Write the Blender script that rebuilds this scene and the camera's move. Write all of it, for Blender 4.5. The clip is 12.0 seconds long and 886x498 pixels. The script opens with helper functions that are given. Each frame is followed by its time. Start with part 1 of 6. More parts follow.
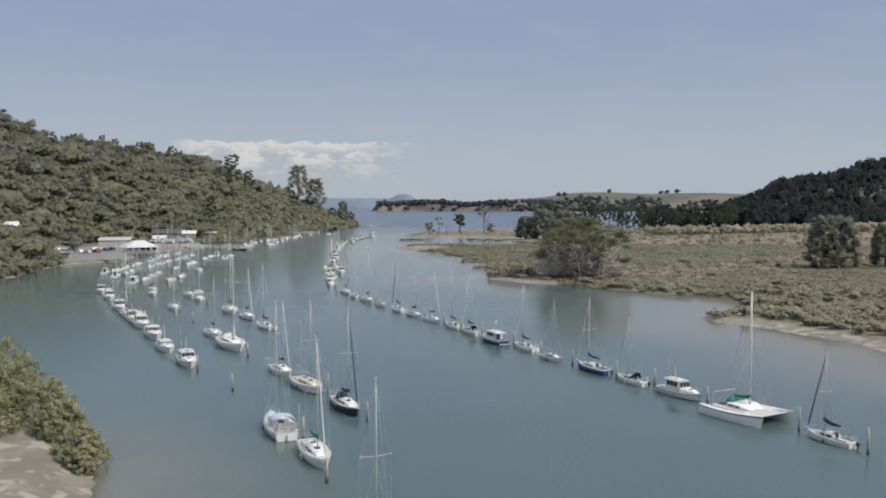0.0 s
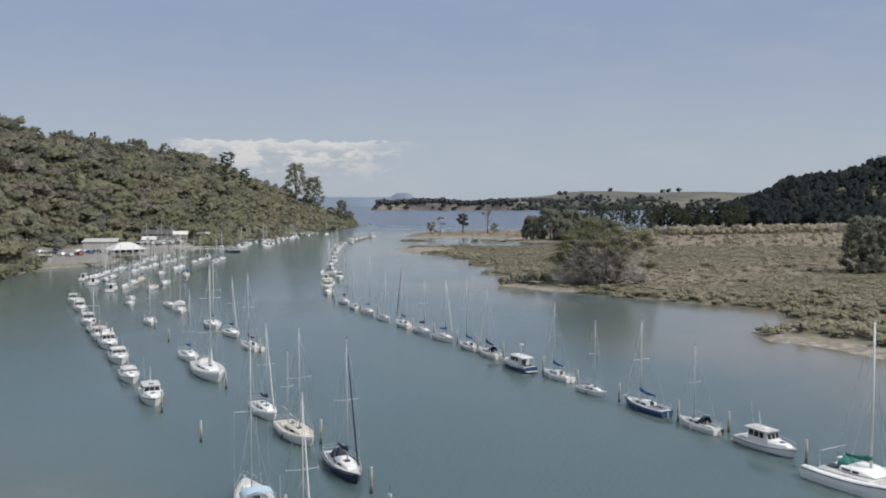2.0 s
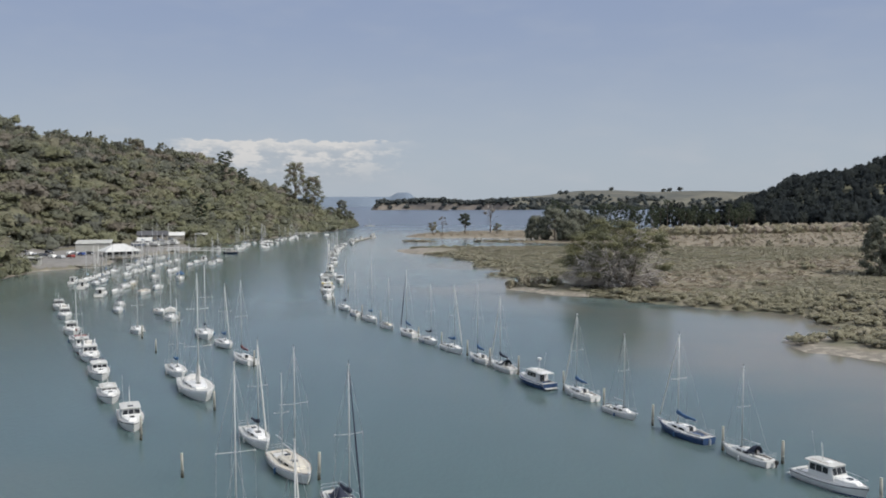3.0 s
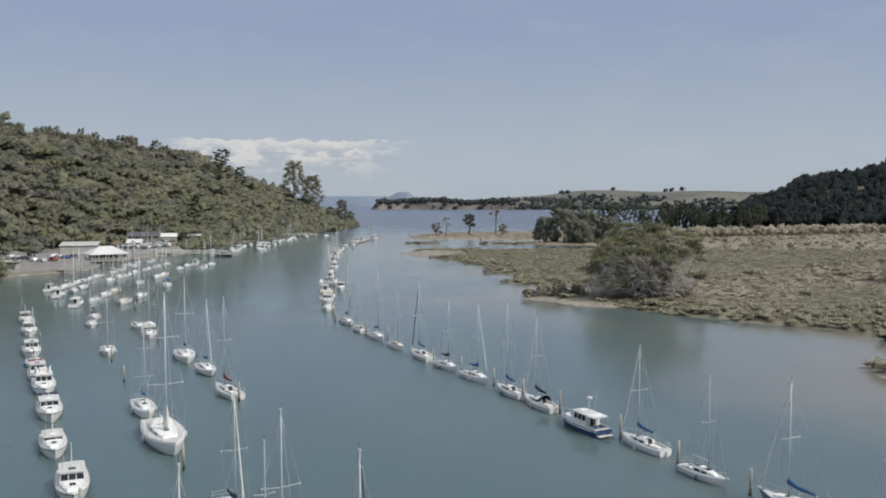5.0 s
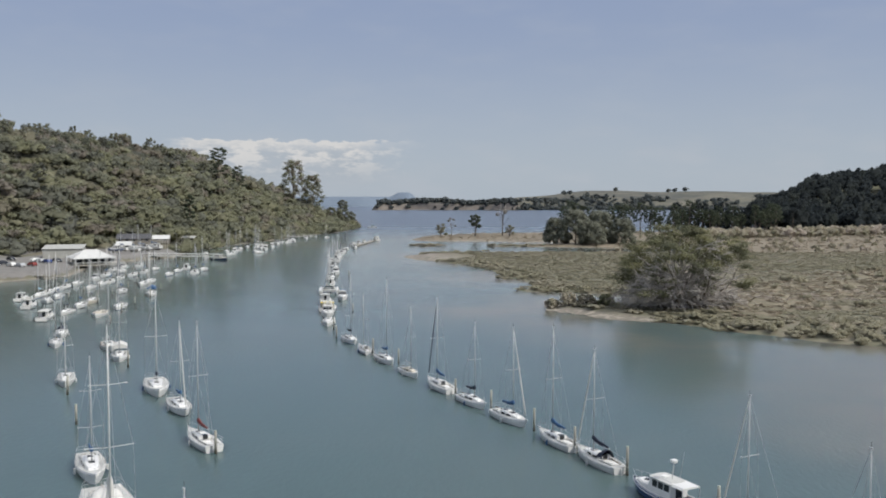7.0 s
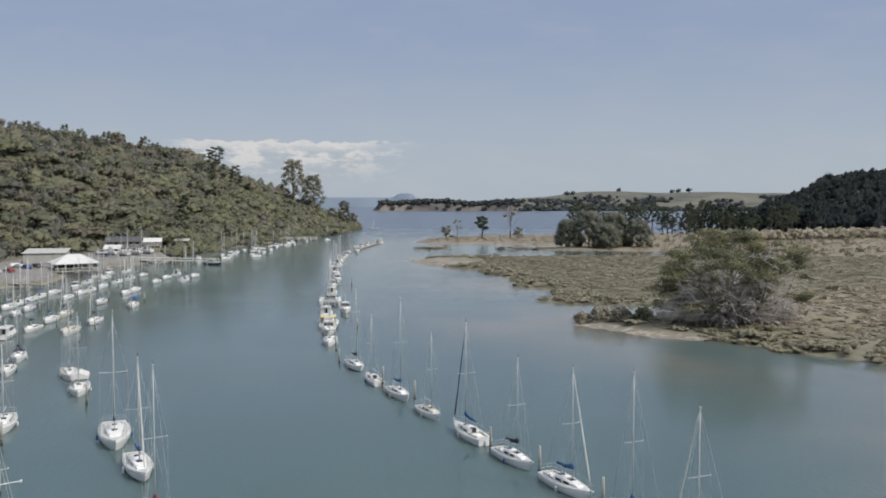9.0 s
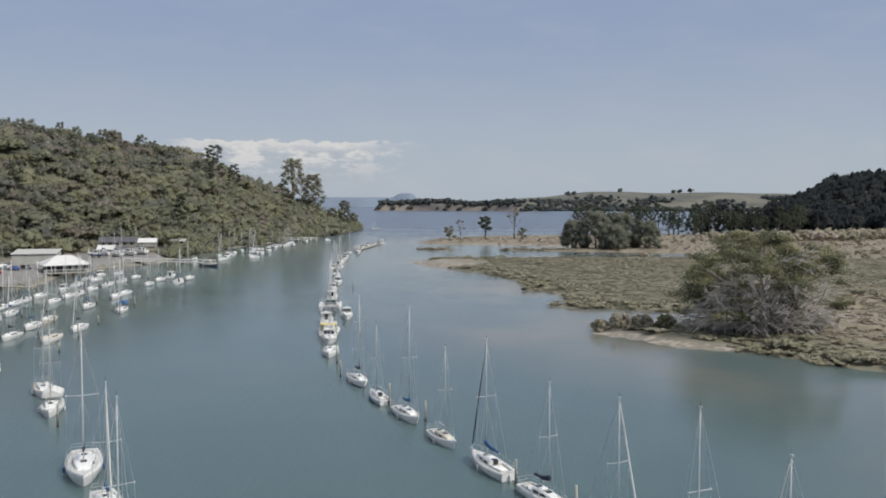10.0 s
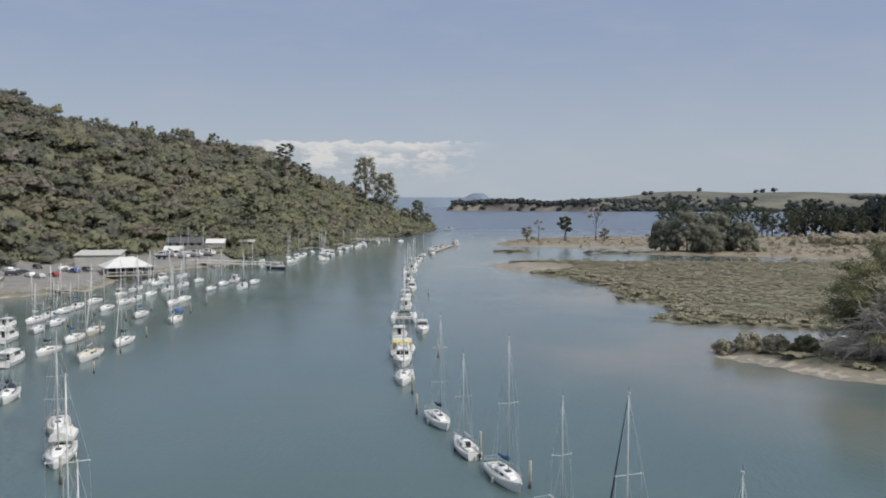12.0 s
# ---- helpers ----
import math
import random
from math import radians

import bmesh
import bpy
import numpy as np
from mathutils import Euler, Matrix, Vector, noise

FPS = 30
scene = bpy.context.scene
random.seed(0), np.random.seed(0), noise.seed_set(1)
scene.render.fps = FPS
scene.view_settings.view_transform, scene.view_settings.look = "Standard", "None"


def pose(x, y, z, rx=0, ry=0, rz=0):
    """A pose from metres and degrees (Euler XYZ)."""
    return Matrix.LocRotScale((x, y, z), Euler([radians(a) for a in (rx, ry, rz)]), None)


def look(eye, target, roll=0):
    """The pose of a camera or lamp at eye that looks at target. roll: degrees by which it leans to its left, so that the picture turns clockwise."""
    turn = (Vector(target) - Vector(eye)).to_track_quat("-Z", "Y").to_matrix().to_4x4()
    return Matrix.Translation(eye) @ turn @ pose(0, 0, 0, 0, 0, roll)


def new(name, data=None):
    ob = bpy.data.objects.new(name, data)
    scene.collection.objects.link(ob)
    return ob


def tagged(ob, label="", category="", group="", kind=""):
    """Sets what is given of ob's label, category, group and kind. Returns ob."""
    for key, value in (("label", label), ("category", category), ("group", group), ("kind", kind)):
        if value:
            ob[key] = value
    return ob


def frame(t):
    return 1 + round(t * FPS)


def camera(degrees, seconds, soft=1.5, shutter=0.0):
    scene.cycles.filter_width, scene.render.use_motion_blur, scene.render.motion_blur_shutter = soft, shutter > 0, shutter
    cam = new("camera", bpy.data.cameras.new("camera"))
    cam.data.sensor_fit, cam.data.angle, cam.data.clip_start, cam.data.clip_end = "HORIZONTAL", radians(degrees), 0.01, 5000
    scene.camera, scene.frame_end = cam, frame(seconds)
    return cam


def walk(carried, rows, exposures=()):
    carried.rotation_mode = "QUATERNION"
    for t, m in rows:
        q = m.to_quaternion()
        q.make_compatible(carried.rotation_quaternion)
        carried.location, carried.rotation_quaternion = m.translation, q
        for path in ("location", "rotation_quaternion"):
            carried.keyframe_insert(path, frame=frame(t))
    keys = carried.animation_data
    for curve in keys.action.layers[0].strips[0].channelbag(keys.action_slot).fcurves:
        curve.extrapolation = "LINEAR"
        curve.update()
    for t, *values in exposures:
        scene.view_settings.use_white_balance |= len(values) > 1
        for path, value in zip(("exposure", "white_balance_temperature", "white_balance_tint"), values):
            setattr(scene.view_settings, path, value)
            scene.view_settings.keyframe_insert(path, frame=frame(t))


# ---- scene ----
cam = camera(55.0, 12.0, soft=1.85)
PATH = [
    (0, (0.712, -3.975, 24.204), (0.611, -1.98, 24.097), -0.0),
    (0.5, (-0.067, 1.381, 24.257), (-0.168, 3.375, 24.149), -0.0),
    (1, (-0.975, 7.054, 24.362), (-1.076, 9.048, 24.254), -0.0),
    (1.5, (-1.851, 12.495, 24.43), (-1.951, 14.49, 24.321), -0.0),
    (2, (-2.846, 18.443, 24.562), (-2.945, 20.437, 24.452), -0.0),
    (2.5, (-3.747, 23.772, 24.584), (-3.846, 25.766, 24.474), -0.0),
    (3, (-4.765, 29.286, 24.687), (-4.864, 31.28, 24.576), -0.1),
    (5, (-8.866, 50.873, 24.945), (-8.964, 52.868, 24.833), 0.0),
    (5.5, (-9.845, 56.21, 24.966), (-9.944, 58.204, 24.854), 0.0),
    (6, (-10.917, 62.308, 24.883), (-11.016, 64.302, 24.772), -0.0),
    (6.5, (-11.9, 67.61, 24.866), (-11.998, 69.604, 24.754), 0.0),
    (7, (-12.968, 73.17, 24.896), (-13.067, 75.165, 24.785), -0.0),
    (9, (-17.231, 95.715, 24.945), (-17.332, 97.71, 24.836), 0.0),
    (9.5, (-18.333, 101.292, 24.874), (-18.434, 103.287, 24.764), 0.0),
    (10, (-19.427, 107.029, 24.818), (-19.528, 109.024, 24.709), 0.1),
    (10.5, (-20.407, 112.571, 24.735), (-20.508, 114.566, 24.625), 0.0),
    (11, (-21.435, 118.048, 24.638), (-21.535, 120.043, 24.529), 0.0),
    (11.5, (-22.538, 123.808, 24.42), (-22.658, 125.802, 24.311), 0.0),
    (12, (-23.957, 130.1, 24.452), (-24.226, 132.079, 24.343), 0.1),
]
walk(cam, [(t, look(eye, target, roll)) for t, eye, target, roll in PATH])

# ---------------------------------------------------------------- light
SUN_DIR = Vector((0.72, -0.34, 0.84)).normalized()
world = bpy.data.worlds.new("sky")
scene.world = world
world.use_nodes = True
wn, wl = world.node_tree.nodes, world.node_tree.links
wn.clear()
w_out = wn.new("ShaderNodeOutputWorld")
w_bg = wn.new("ShaderNodeBackground")
sky = wn.new("ShaderNodeTexSky")
sky.sky_type = "NISHITA"
sky.sun_disc = False
sky.sun_elevation = math.asin(SUN_DIR.z)
sky.sun_rotation = math.atan2(SUN_DIR.x, SUN_DIR.y)
sky.altitude = 20
sky.air_density, sky.dust_density, sky.ozone_density = 1.0, 1.6, 2.0
w_bg.inputs["Strength"].default_value = 0.085


def wnode(kind, op=None, *values):
    n = wn.new(kind)
    if op:
        n.operation = op
    for i, v in enumerate(values):
        if isinstance(v, (int, float)):
            n.inputs[i].default_value = v
        elif v is not None:
            wl.new(v, n.inputs[i])
    return n


# thin high haze that pales the blue, and one cumulus bank low over the sea
w_co = wn.new("ShaderNodeTexCoord")
w_sep = wn.new("ShaderNodeSeparateXYZ")
wl.new(w_co.outputs["Generated"], w_sep.inputs[0])
az = wnode("ShaderNodeMath", "ARCTAN2", w_sep.outputs[0], w_sep.outputs[1]).outputs[0]
el = wnode("ShaderNodeMath", "ARCSINE", w_sep.outputs[2]).outputs[0]


def smooth(value, lo, hi, a=0.0, b=1.0):
    n = wn.new("ShaderNodeMapRange")
    n.interpolation_type = "SMOOTHSTEP"
    wl.new(value, n.inputs[0])
    n.inputs[1].default_value, n.inputs[2].default_value = lo, hi
    n.inputs[3].default_value, n.inputs[4].default_value = a, b
    return n.outputs[0]


def wmath(op, a, b):
    return wnode("ShaderNodeMath", op, a, b).outputs[0]


cloud_map = wn.new("ShaderNodeCombineXYZ")
wl.new(wmath("MULTIPLY", az, 9.0), cloud_map.inputs[0])
wl.new(wmath("MULTIPLY", el, 26.0), cloud_map.inputs[1])
puff = wn.new("ShaderNodeTexNoise")
puff.inputs["Scale"].default_value, puff.inputs["Detail"].default_value = 3.4, 9.0
puff.inputs["Roughness"].default_value = 0.62
wl.new(cloud_map.outputs[0], puff.inputs["Vector"])
top_noise = wn.new("ShaderNodeTexNoise")
top_noise.inputs["Scale"].default_value, top_noise.inputs["Detail"].default_value = 5.5, 9.0
top_noise.inputs["Roughness"].default_value = 0.60
wl.new(cloud_map.outputs[0], top_noise.inputs["Vector"])
wobble = wmath("MULTIPLY", wmath("SUBTRACT", top_noise.outputs[0], 0.5), 0.022)
el_w = wmath("ADD", el, wobble)
az_w = wmath("ADD", az, wmath("MULTIPLY", wobble, 3.0))
over = wmath("SUBTRACT", 0.071, el_w)
body = wmath("MULTIPLY", smooth(over, 0.0, 0.0022), smooth(el_w, 0.006, 0.034, 0.20, 1.0))
body = wmath("MULTIPLY", body, smooth(az_w, -0.37, -0.33))
tail = smooth(az_w, -0.17, -0.06, 1, 0)
lumps = smooth(puff.outputs[0], 0.44, 0.58)
body = wmath("MULTIPLY", body, wmath("MULTIPLY", tail, smooth(wmath("ADD", puff.outputs[0], wmath("MULTIPLY", tail, 0.25)), 0.45, 0.75, 0.3, 1.0)))
cloud_col = wn.new("ShaderNodeMixRGB")
wl.new(wmath("MAXIMUM", smooth(over, 0.016, 0.002), wmath("MULTIPLY", smooth(over, 0.055, 0.012), lumps)), cloud_col.inputs[0])
cloud_col.inputs[1].default_value = (4.9, 5.4, 6.0, 1)
cloud_col.inputs[2].default_value = (7.8, 7.7, 7.6, 1)
haze = wn.new("ShaderNodeMixRGB")
wl.new(sky.outputs[0], haze.inputs[1])
hue = wn.new("ShaderNodeMixRGB")
wl.new(smooth(el, 0.0, 0.24), hue.inputs[0])
hue.inputs[1].default_value = (5.1, 5.8, 6.6, 1)
hue.inputs[2].default_value = (3.45, 4.25, 6.1, 1)
# upper sky, above the view, brightened as added fill for the shadows
shade_fill_sky = wn.new("ShaderNodeMixRGB")
wl.new(smooth(el, 0.40, 1.1), shade_fill_sky.inputs[0])
wl.new(hue.outputs[0], shade_fill_sky.inputs[1])
shade_fill_sky.inputs[2].default_value = (14.0, 14.6, 15.8, 1)
wl.new(shade_fill_sky.outputs[0], haze.inputs[2])
wl.new(smooth(el, 0.2, 1.2, 0.9, 0.85), haze.inputs[0])
veil_noise = wn.new("ShaderNodeTexNoise")
veil_noise.inputs["Scale"].default_value, veil_noise.inputs["Detail"].default_value = 1.1, 5.0
wl.new(cloud_map.outputs[0], veil_noise.inputs["Vector"])
veil = wn.new("ShaderNodeMixRGB")
wl.new(wmath("MULTIPLY", smooth(veil_noise.outputs[0], 0.42, 0.75, 0.0, 0.55), smooth(el, 0.02, 0.12, 1, 0.25)), veil.inputs[0])
wl.new(haze.outputs[0], veil.inputs[1])
veil.inputs[2].default_value = (5.4, 5.8, 6.4, 1)
with_cloud = wn.new("ShaderNodeMixRGB")
wl.new(wmath("MULTIPLY", body, 0.93), with_cloud.inputs[0])
wl.new(veil.outputs[0], with_cloud.inputs[1])
wl.new(cloud_col.outputs[0], with_cloud.inputs[2])
wl.new(with_cloud.outputs[0], w_bg.inputs["Color"])
wl.new(w_bg.outputs[0], w_out.inputs["Surface"])

sun_data = bpy.data.lights.new("sun", "SUN")
sun_data.energy, sun_data.angle, sun_data.color = 3.25, radians(0.6), (1.0, 0.95, 0.87)
sun = new("sun", sun_data)
sun.matrix_world = look(SUN_DIR * 300, (0, 0, 0))
scene.view_settings.exposure = 0.0


# ---------------------------------------------------------------- materials
def material(name, low, high=None, scale=3.0, rough=0.5, metal=0.0, bump=0.0, fine=None, spread=(0.35, 0.65), random_mix=0.0, coord="Object"):
    """A procedural surface: two tones mixed by broad and fine noise, with relief."""
    m = bpy.data.materials.new(name)
    m.use_nodes = True
    n, l = m.node_tree.nodes, m.node_tree.links
    b = n["Principled BSDF"]
    high = high or tuple(min(1, c * 1.12 + 0.01) for c in low)
    co = n.new("ShaderNodeTexCoord")
    broad = n.new("ShaderNodeTexNoise")
    broad.inputs["Scale"].default_value, broad.inputs["Detail"].default_value = scale, 6.0
    grain = n.new("ShaderNodeTexNoise")
    grain.inputs["Scale"].default_value, grain.inputs["Detail"].default_value = fine or scale * 9, 4.0
    l.new(co.outputs[coord], broad.inputs["Vector"])
    l.new(co.outputs[coord], grain.inputs["Vector"])
    mix = n.new("ShaderNodeMath")
    mix.operation = "MULTIPLY_ADD"
    l.new(grain.outputs[0], mix.inputs[0])
    mix.inputs[1].default_value = 0.45
    scaled = n.new("ShaderNodeMath")
    scaled.operation = "MULTIPLY"
    l.new(broad.outputs[0], scaled.inputs[0])
    scaled.inputs[1].default_value = 0.55
    l.new(scaled.outputs[0], mix.inputs[2])
    ramp = n.new("ShaderNodeValToRGB")
    ramp.color_ramp.elements[0].position, ramp.color_ramp.elements[1].position = spread
    ramp.color_ramp.elements[0].color = (*low, 1)
    ramp.color_ramp.elements[1].color = (*high, 1)
    l.new(mix.outputs[0], ramp.inputs[0])
    colour = ramp.outputs[0]
    if random_mix:
        info = n.new("ShaderNodeObjectInfo")
        hsv = n.new("ShaderNodeHueSaturation")
        rng = n.new("ShaderNodeMapRange")
        l.new(info.outputs["Random"], rng.inputs[0])
        rng.inputs[3].default_value, rng.inputs[4].default_value = 1 - random_mix, 1 + random_mix
        l.new(rng.outputs[0], hsv.inputs["Value"])
        l.new(colour, hsv.inputs["Color"])
        colour = hsv.outputs[0]
    l.new(colour, b.inputs["Base Color"])
    b.inputs["Roughness"].default_value = rough
    b.inputs["Metallic"].default_value = metal
    if bump:
        bp = n.new("ShaderNodeBump")
        bp.inputs["Strength"].default_value, bp.inputs["Distance"].default_value = 0.6, bump
        l.new(mix.outputs[0], bp.inputs["Height"])
        l.new(bp.outputs[0], b.inputs["Normal"])
    return m


def foliage(name, tones, gloss=0.75, see=0.50):
    """Leaves: one tone a plant (attribute tone) and a slight change from leaf to leaf."""
    m = bpy.data.materials.new(name)
    m.use_nodes = True
    n, l = m.node_tree.nodes, m.node_tree.links
    b = n["Principled BSDF"]
    at = n.new("ShaderNodeAttribute")
    at.attribute_name = "tone"
    ramp = n.new("ShaderNodeValToRGB")
    e = ramp.color_ramp.elements
    for i, c in enumerate(tones):
        p = i / (len(tones) - 1)
        k = e[0] if i == 0 else (e[-1] if i == len(tones) - 1 else e.new(p))
        k.position, k.color = p, (*c, 1)
    l.new(at.outputs["Fac"], ramp.inputs[0])
    geo = n.new("ShaderNodeNewGeometry")
    rng = n.new("ShaderNodeMapRange")
    l.new(geo.outputs["Random Per Island"], rng.inputs[0])
    rng.inputs[3].default_value, rng.inputs[4].default_value = 0.90, 1.12
    hsv = n.new("ShaderNodeHueSaturation")
    l.new(ramp.outputs[0], hsv.inputs["Color"])
    l.new(rng.outputs[0], hsv.inputs["Value"])
    l.new(hsv.outputs[0], b.inputs["Base Color"])
    b.inputs["Roughness"].default_value = gloss
    b.inputs["Specular IOR Level"].default_value = 0.12
    tr = n.new("ShaderNodeBsdfTranslucent")
    l.new(hsv.outputs[0], tr.inputs["Color"])
    mx = n.new("ShaderNodeMixShader")
    mx.inputs[0].default_value = see
    l.new(b.outputs[0], mx.inputs[1])
    l.new(tr.outputs[0], mx.inputs[2])
    l.new(mx.outputs[0], n["Material Output"].inputs["Surface"])
    return m


M = {}
M["gelcoat"] = material("gelcoat_white", (0.64, 0.635, 0.61), (0.76, 0.755, 0.73), 0.6, 0.28, fine=14, random_mix=0.08)
M["cream"] = material("gelcoat_cream", (0.50, 0.45, 0.36), (0.60, 0.56, 0.47), 0.6, 0.32, fine=14)
M["navy"] = material("hull_navy", (0.012, 0.018, 0.045), (0.02, 0.03, 0.07), 0.8, 0.22)
M["blue_hull"] = material("hull_blue", (0.03, 0.06, 0.14), (0.045, 0.085, 0.18), 0.8, 0.25)
M["deck"] = material("deck_nonskid", (0.40, 0.40, 0.375), (0.55, 0.55, 0.525), 1.2, 0.6, bump=0.004, fine=40, random_mix=0.06)
M["sole"] = material("cockpit_sole", (0.24, 0.225, 0.20), (0.36, 0.34, 0.31), 2.0, 0.7)
M["teak"] = material("teak", (0.20, 0.13, 0.075), (0.30, 0.21, 0.13), 3.0, 0.65, bump=0.003)
M["window"] = material("smoked_acrylic", (0.012, 0.014, 0.016), (0.03, 0.033, 0.036), 2.0, 0.08)
M["alloy"] = material("mast_alloy", (0.42, 0.43, 0.43), (0.53, 0.54, 0.54), 1.0, 0.45)
M["mast_white"] = material("mast_white_paint", (0.58, 0.58, 0.56), (0.68, 0.68, 0.66), 1.0, 0.35)
M["steel"] = material("stainless", (0.42, 0.43, 0.44), (0.54, 0.55, 0.56), 2.0, 0.5, metal=0.3)
M["cover_blue"] = material("canvas_blue", (0.025, 0.075, 0.17), (0.045, 0.12, 0.25), 3.0, 0.85, bump=0.02)
M["cover_pale"] = material("canvas_pale_blue", (0.30, 0.42, 0.52), (0.40, 0.51, 0.60), 3.0, 0.85, bump=0.02)
M["cover_navy"] = material("canvas_navy", (0.012, 0.018, 0.035), (0.025, 0.032, 0.055), 3.0, 0.85, bump=0.02)
M["cover_green"] = material("canvas_green", (0.012, 0.10, 0.085), (0.03, 0.17, 0.14), 3.0, 0.85, bump=0.02)
M["cover_red"] = material("canvas_maroon", (0.13, 0.02, 0.02), (0.20, 0.04, 0.035), 3.0, 0.85, bump=0.02)
M["cover_grey"] = material("canvas_grey", (0.22, 0.22, 0.21), (0.34, 0.34, 0.33), 3.0, 0.85, bump=0.02)
M["sail"] = material("sailcloth", (0.52, 0.51, 0.48), (0.64, 0.63, 0.60), 3.0, 0.8, bump=0.01)
M["yellow"] = material("yellow_canvas", (0.55, 0.42, 0.06), (0.66, 0.52, 0.12), 3.0, 0.7)
M["antifoul"] = material("antifouling", (0.03, 0.035, 0.05), (0.06, 0.06, 0.07), 2.0, 0.8)
M["stripe_red"] = material("boot_top_red", (0.25, 0.03, 0.025), (0.33, 0.05, 0.04), 2.0, 0.4)
M["stripe_blue"] = material("boot_top_blue", (0.02, 0.05, 0.18), (0.03, 0.08, 0.25), 2.0, 0.4)
M["rubber"] = material("black_rubber", (0.02, 0.02, 0.02), (0.045, 0.045, 0.045), 4.0, 0.8)
M["rope"] = material("rope", (0.30, 0.28, 0.24), (0.42, 0.40, 0.36), 8.0, 0.9)
M["pile"] = material("pile_timber", (0.24, 0.232, 0.195), (0.42, 0.405, 0.35), 1.4, 0.9, bump=0.02, fine=12, random_mix=0.15)
M["pile_wet"] = material("pile_weed", (0.025, 0.026, 0.018), (0.06, 0.055, 0.035), 2.4, 0.7, bump=0.03)
M["pile_cap"] = material("pile_cap", (0.32, 0.34, 0.28), (0.46, 0.48, 0.42), 3.0, 0.7)
M["bark"] = material("bark", (0.09, 0.075, 0.06), (0.20, 0.17, 0.14), 2.0, 0.95, bump=0.05, fine=16)
M["deadwood"] = material("dead_wood", (0.34, 0.31, 0.285), (0.52, 0.485, 0.45), 2.0, 0.9, bump=0.02)
M["bush_leaf"] = foliage("hill_leaf", [(0.162, 0.168, 0.146), (0.192, 0.199, 0.156), (0.224, 0.231, 0.162), (0.272, 0.275, 0.176), (0.240, 0.216, 0.180), (0.288, 0.266, 0.228)])
M["dark_pine"] = foliage("dark_pine_needles", [(0.032, 0.04, 0.043), (0.041, 0.049, 0.051), (0.053, 0.062, 0.057)])
# leaf tones lightened and blued to carry distance haze in the colour
M["hazed_far_leaf"] = foliage("hazed_far_tree_leaf", [(0.09, 0.108, 0.114), (0.108, 0.122, 0.122), (0.134, 0.144, 0.134)])
M["pine_leaf"] = foliage("pine_needles", [(0.055, 0.067, 0.049), (0.08, 0.097, 0.067), (0.113, 0.129, 0.088)])
M["grey_pine"] = foliage("grey_green_needles", [(0.157, 0.166, 0.138), (0.207, 0.216, 0.171), (0.263, 0.269, 0.212)])
M["straw"] = foliage("dry_grass", [(0.287, 0.247, 0.184), (0.38, 0.328, 0.253), (0.46, 0.402, 0.322)])
M["mangrove_leaf"] = foliage("mangrove_leaf", [(0.293, 0.28, 0.202), (0.353, 0.334, 0.243), (0.409, 0.375, 0.291), (0.47, 0.414, 0.358)])
M["near_leaf"] = foliage("near_leaf", [(0.263, 0.269, 0.162), (0.353, 0.364, 0.19), (0.448, 0.42, 0.297)])
M["macro_leaf"] = foliage("macrocarpa_leaf", [(0.15, 0.155, 0.106), (0.205, 0.21, 0.124), (0.285, 0.277, 0.156)])


# ---------------------------------------------------------------- mesh tools
class Geo:
    """Vertices and faces of one part, gathered before they become a mesh."""

    def __init__(self):
        self.v, self.f = [], []

    def add(self, verts, faces):
        o = len(self.v)
        self.v += [tuple(p) for p in verts]
        self.f += [tuple(i + o for i in q) for q in faces]
        return self

    def loft(self, rings, closed=True, caps=True):
        """Skin over rings of points, all of one length."""
        n = len(rings[0])
        o = len(self.v)
        for r in rings:
            self.v += [tuple(p) for p in r]
        for a in range(len(rings) - 1):
            for i in range(n if closed else n - 1):
                j = (i + 1) % n
                self.f.append((o + a * n + i, o + a * n + j, o + (a + 1) * n + j, o + (a + 1) * n + i))
        if caps and closed:
            self.f.append(tuple(o + i for i in reversed(range(n))))
            self.f.append(tuple(o + (len(rings) - 1) * n + i for i in range(n)))
        return self

    def tube(self, points, radii, sides=6):
        pts = [Vector(p) for p in points]
        if isinstance(radii, (int, float)):
            radii = [radii] * len(pts)
        rings = []
        for i, p in enumerate(pts):
            d = (pts[min(i + 1, len(pts) - 1)] - pts[max(i - 1, 0)]).normalized()
            u = d.cross(Vector((0, 0, 1)) if abs(d.z) < 0.9 else Vector((1, 0, 0))).normalized()
            w = d.cross(u)
            rings.append([p + (u * math.cos(k * math.tau / sides) + w * math.sin(k * math.tau / sides)) * radii[i] for k in range(sides)])
        return self.loft(rings)

    def box(self, x0, x1, y0, y1, z0, z1, bevel=0.0, taper=0.0):
        """A block with its upright and upper edges taken off."""
        b = min(bevel, (x1 - x0) * 0.45, (y1 - y0) * 0.45)
        def ring(z, s):
            xa, xb, ya, yb = x0 + s, x1 - s, y0 + s, y1 - s
            if b <= 0:
                return [(xa, ya, z), (xb, ya, z), (xb, yb, z), (xa, yb, z)]
            return [(xa + b, ya, z), (xb - b, ya, z), (xb, ya + b, z), (xb, yb - b, z), (xb - b, yb, z), (xa + b, yb, z), (xa, yb - b, z), (xa, ya + b, z)]
        rings = [ring(z0, 0)]
        if b > 0:
            rings += [ring(z1 - b * 0.7, taper), ring(z1, taper + b * 0.7)]
        else:
            rings += [ring(z1, taper)]
        return self.loft(rings)


def part(name, geo, mat, parent=None, label="", smooth=False):
    me = bpy.data.meshes.new(name)
    me.from_pydata(geo.v, [], geo.f)
    me.materials.append(mat)
    if smooth:
        me.polygons.foreach_set("use_smooth", [True] * len(me.polygons))
    me.update()
    ob = new(name, me)
    if parent is not None:
        ob.parent = parent
    if label:
        ob["label"] = label
    return ob


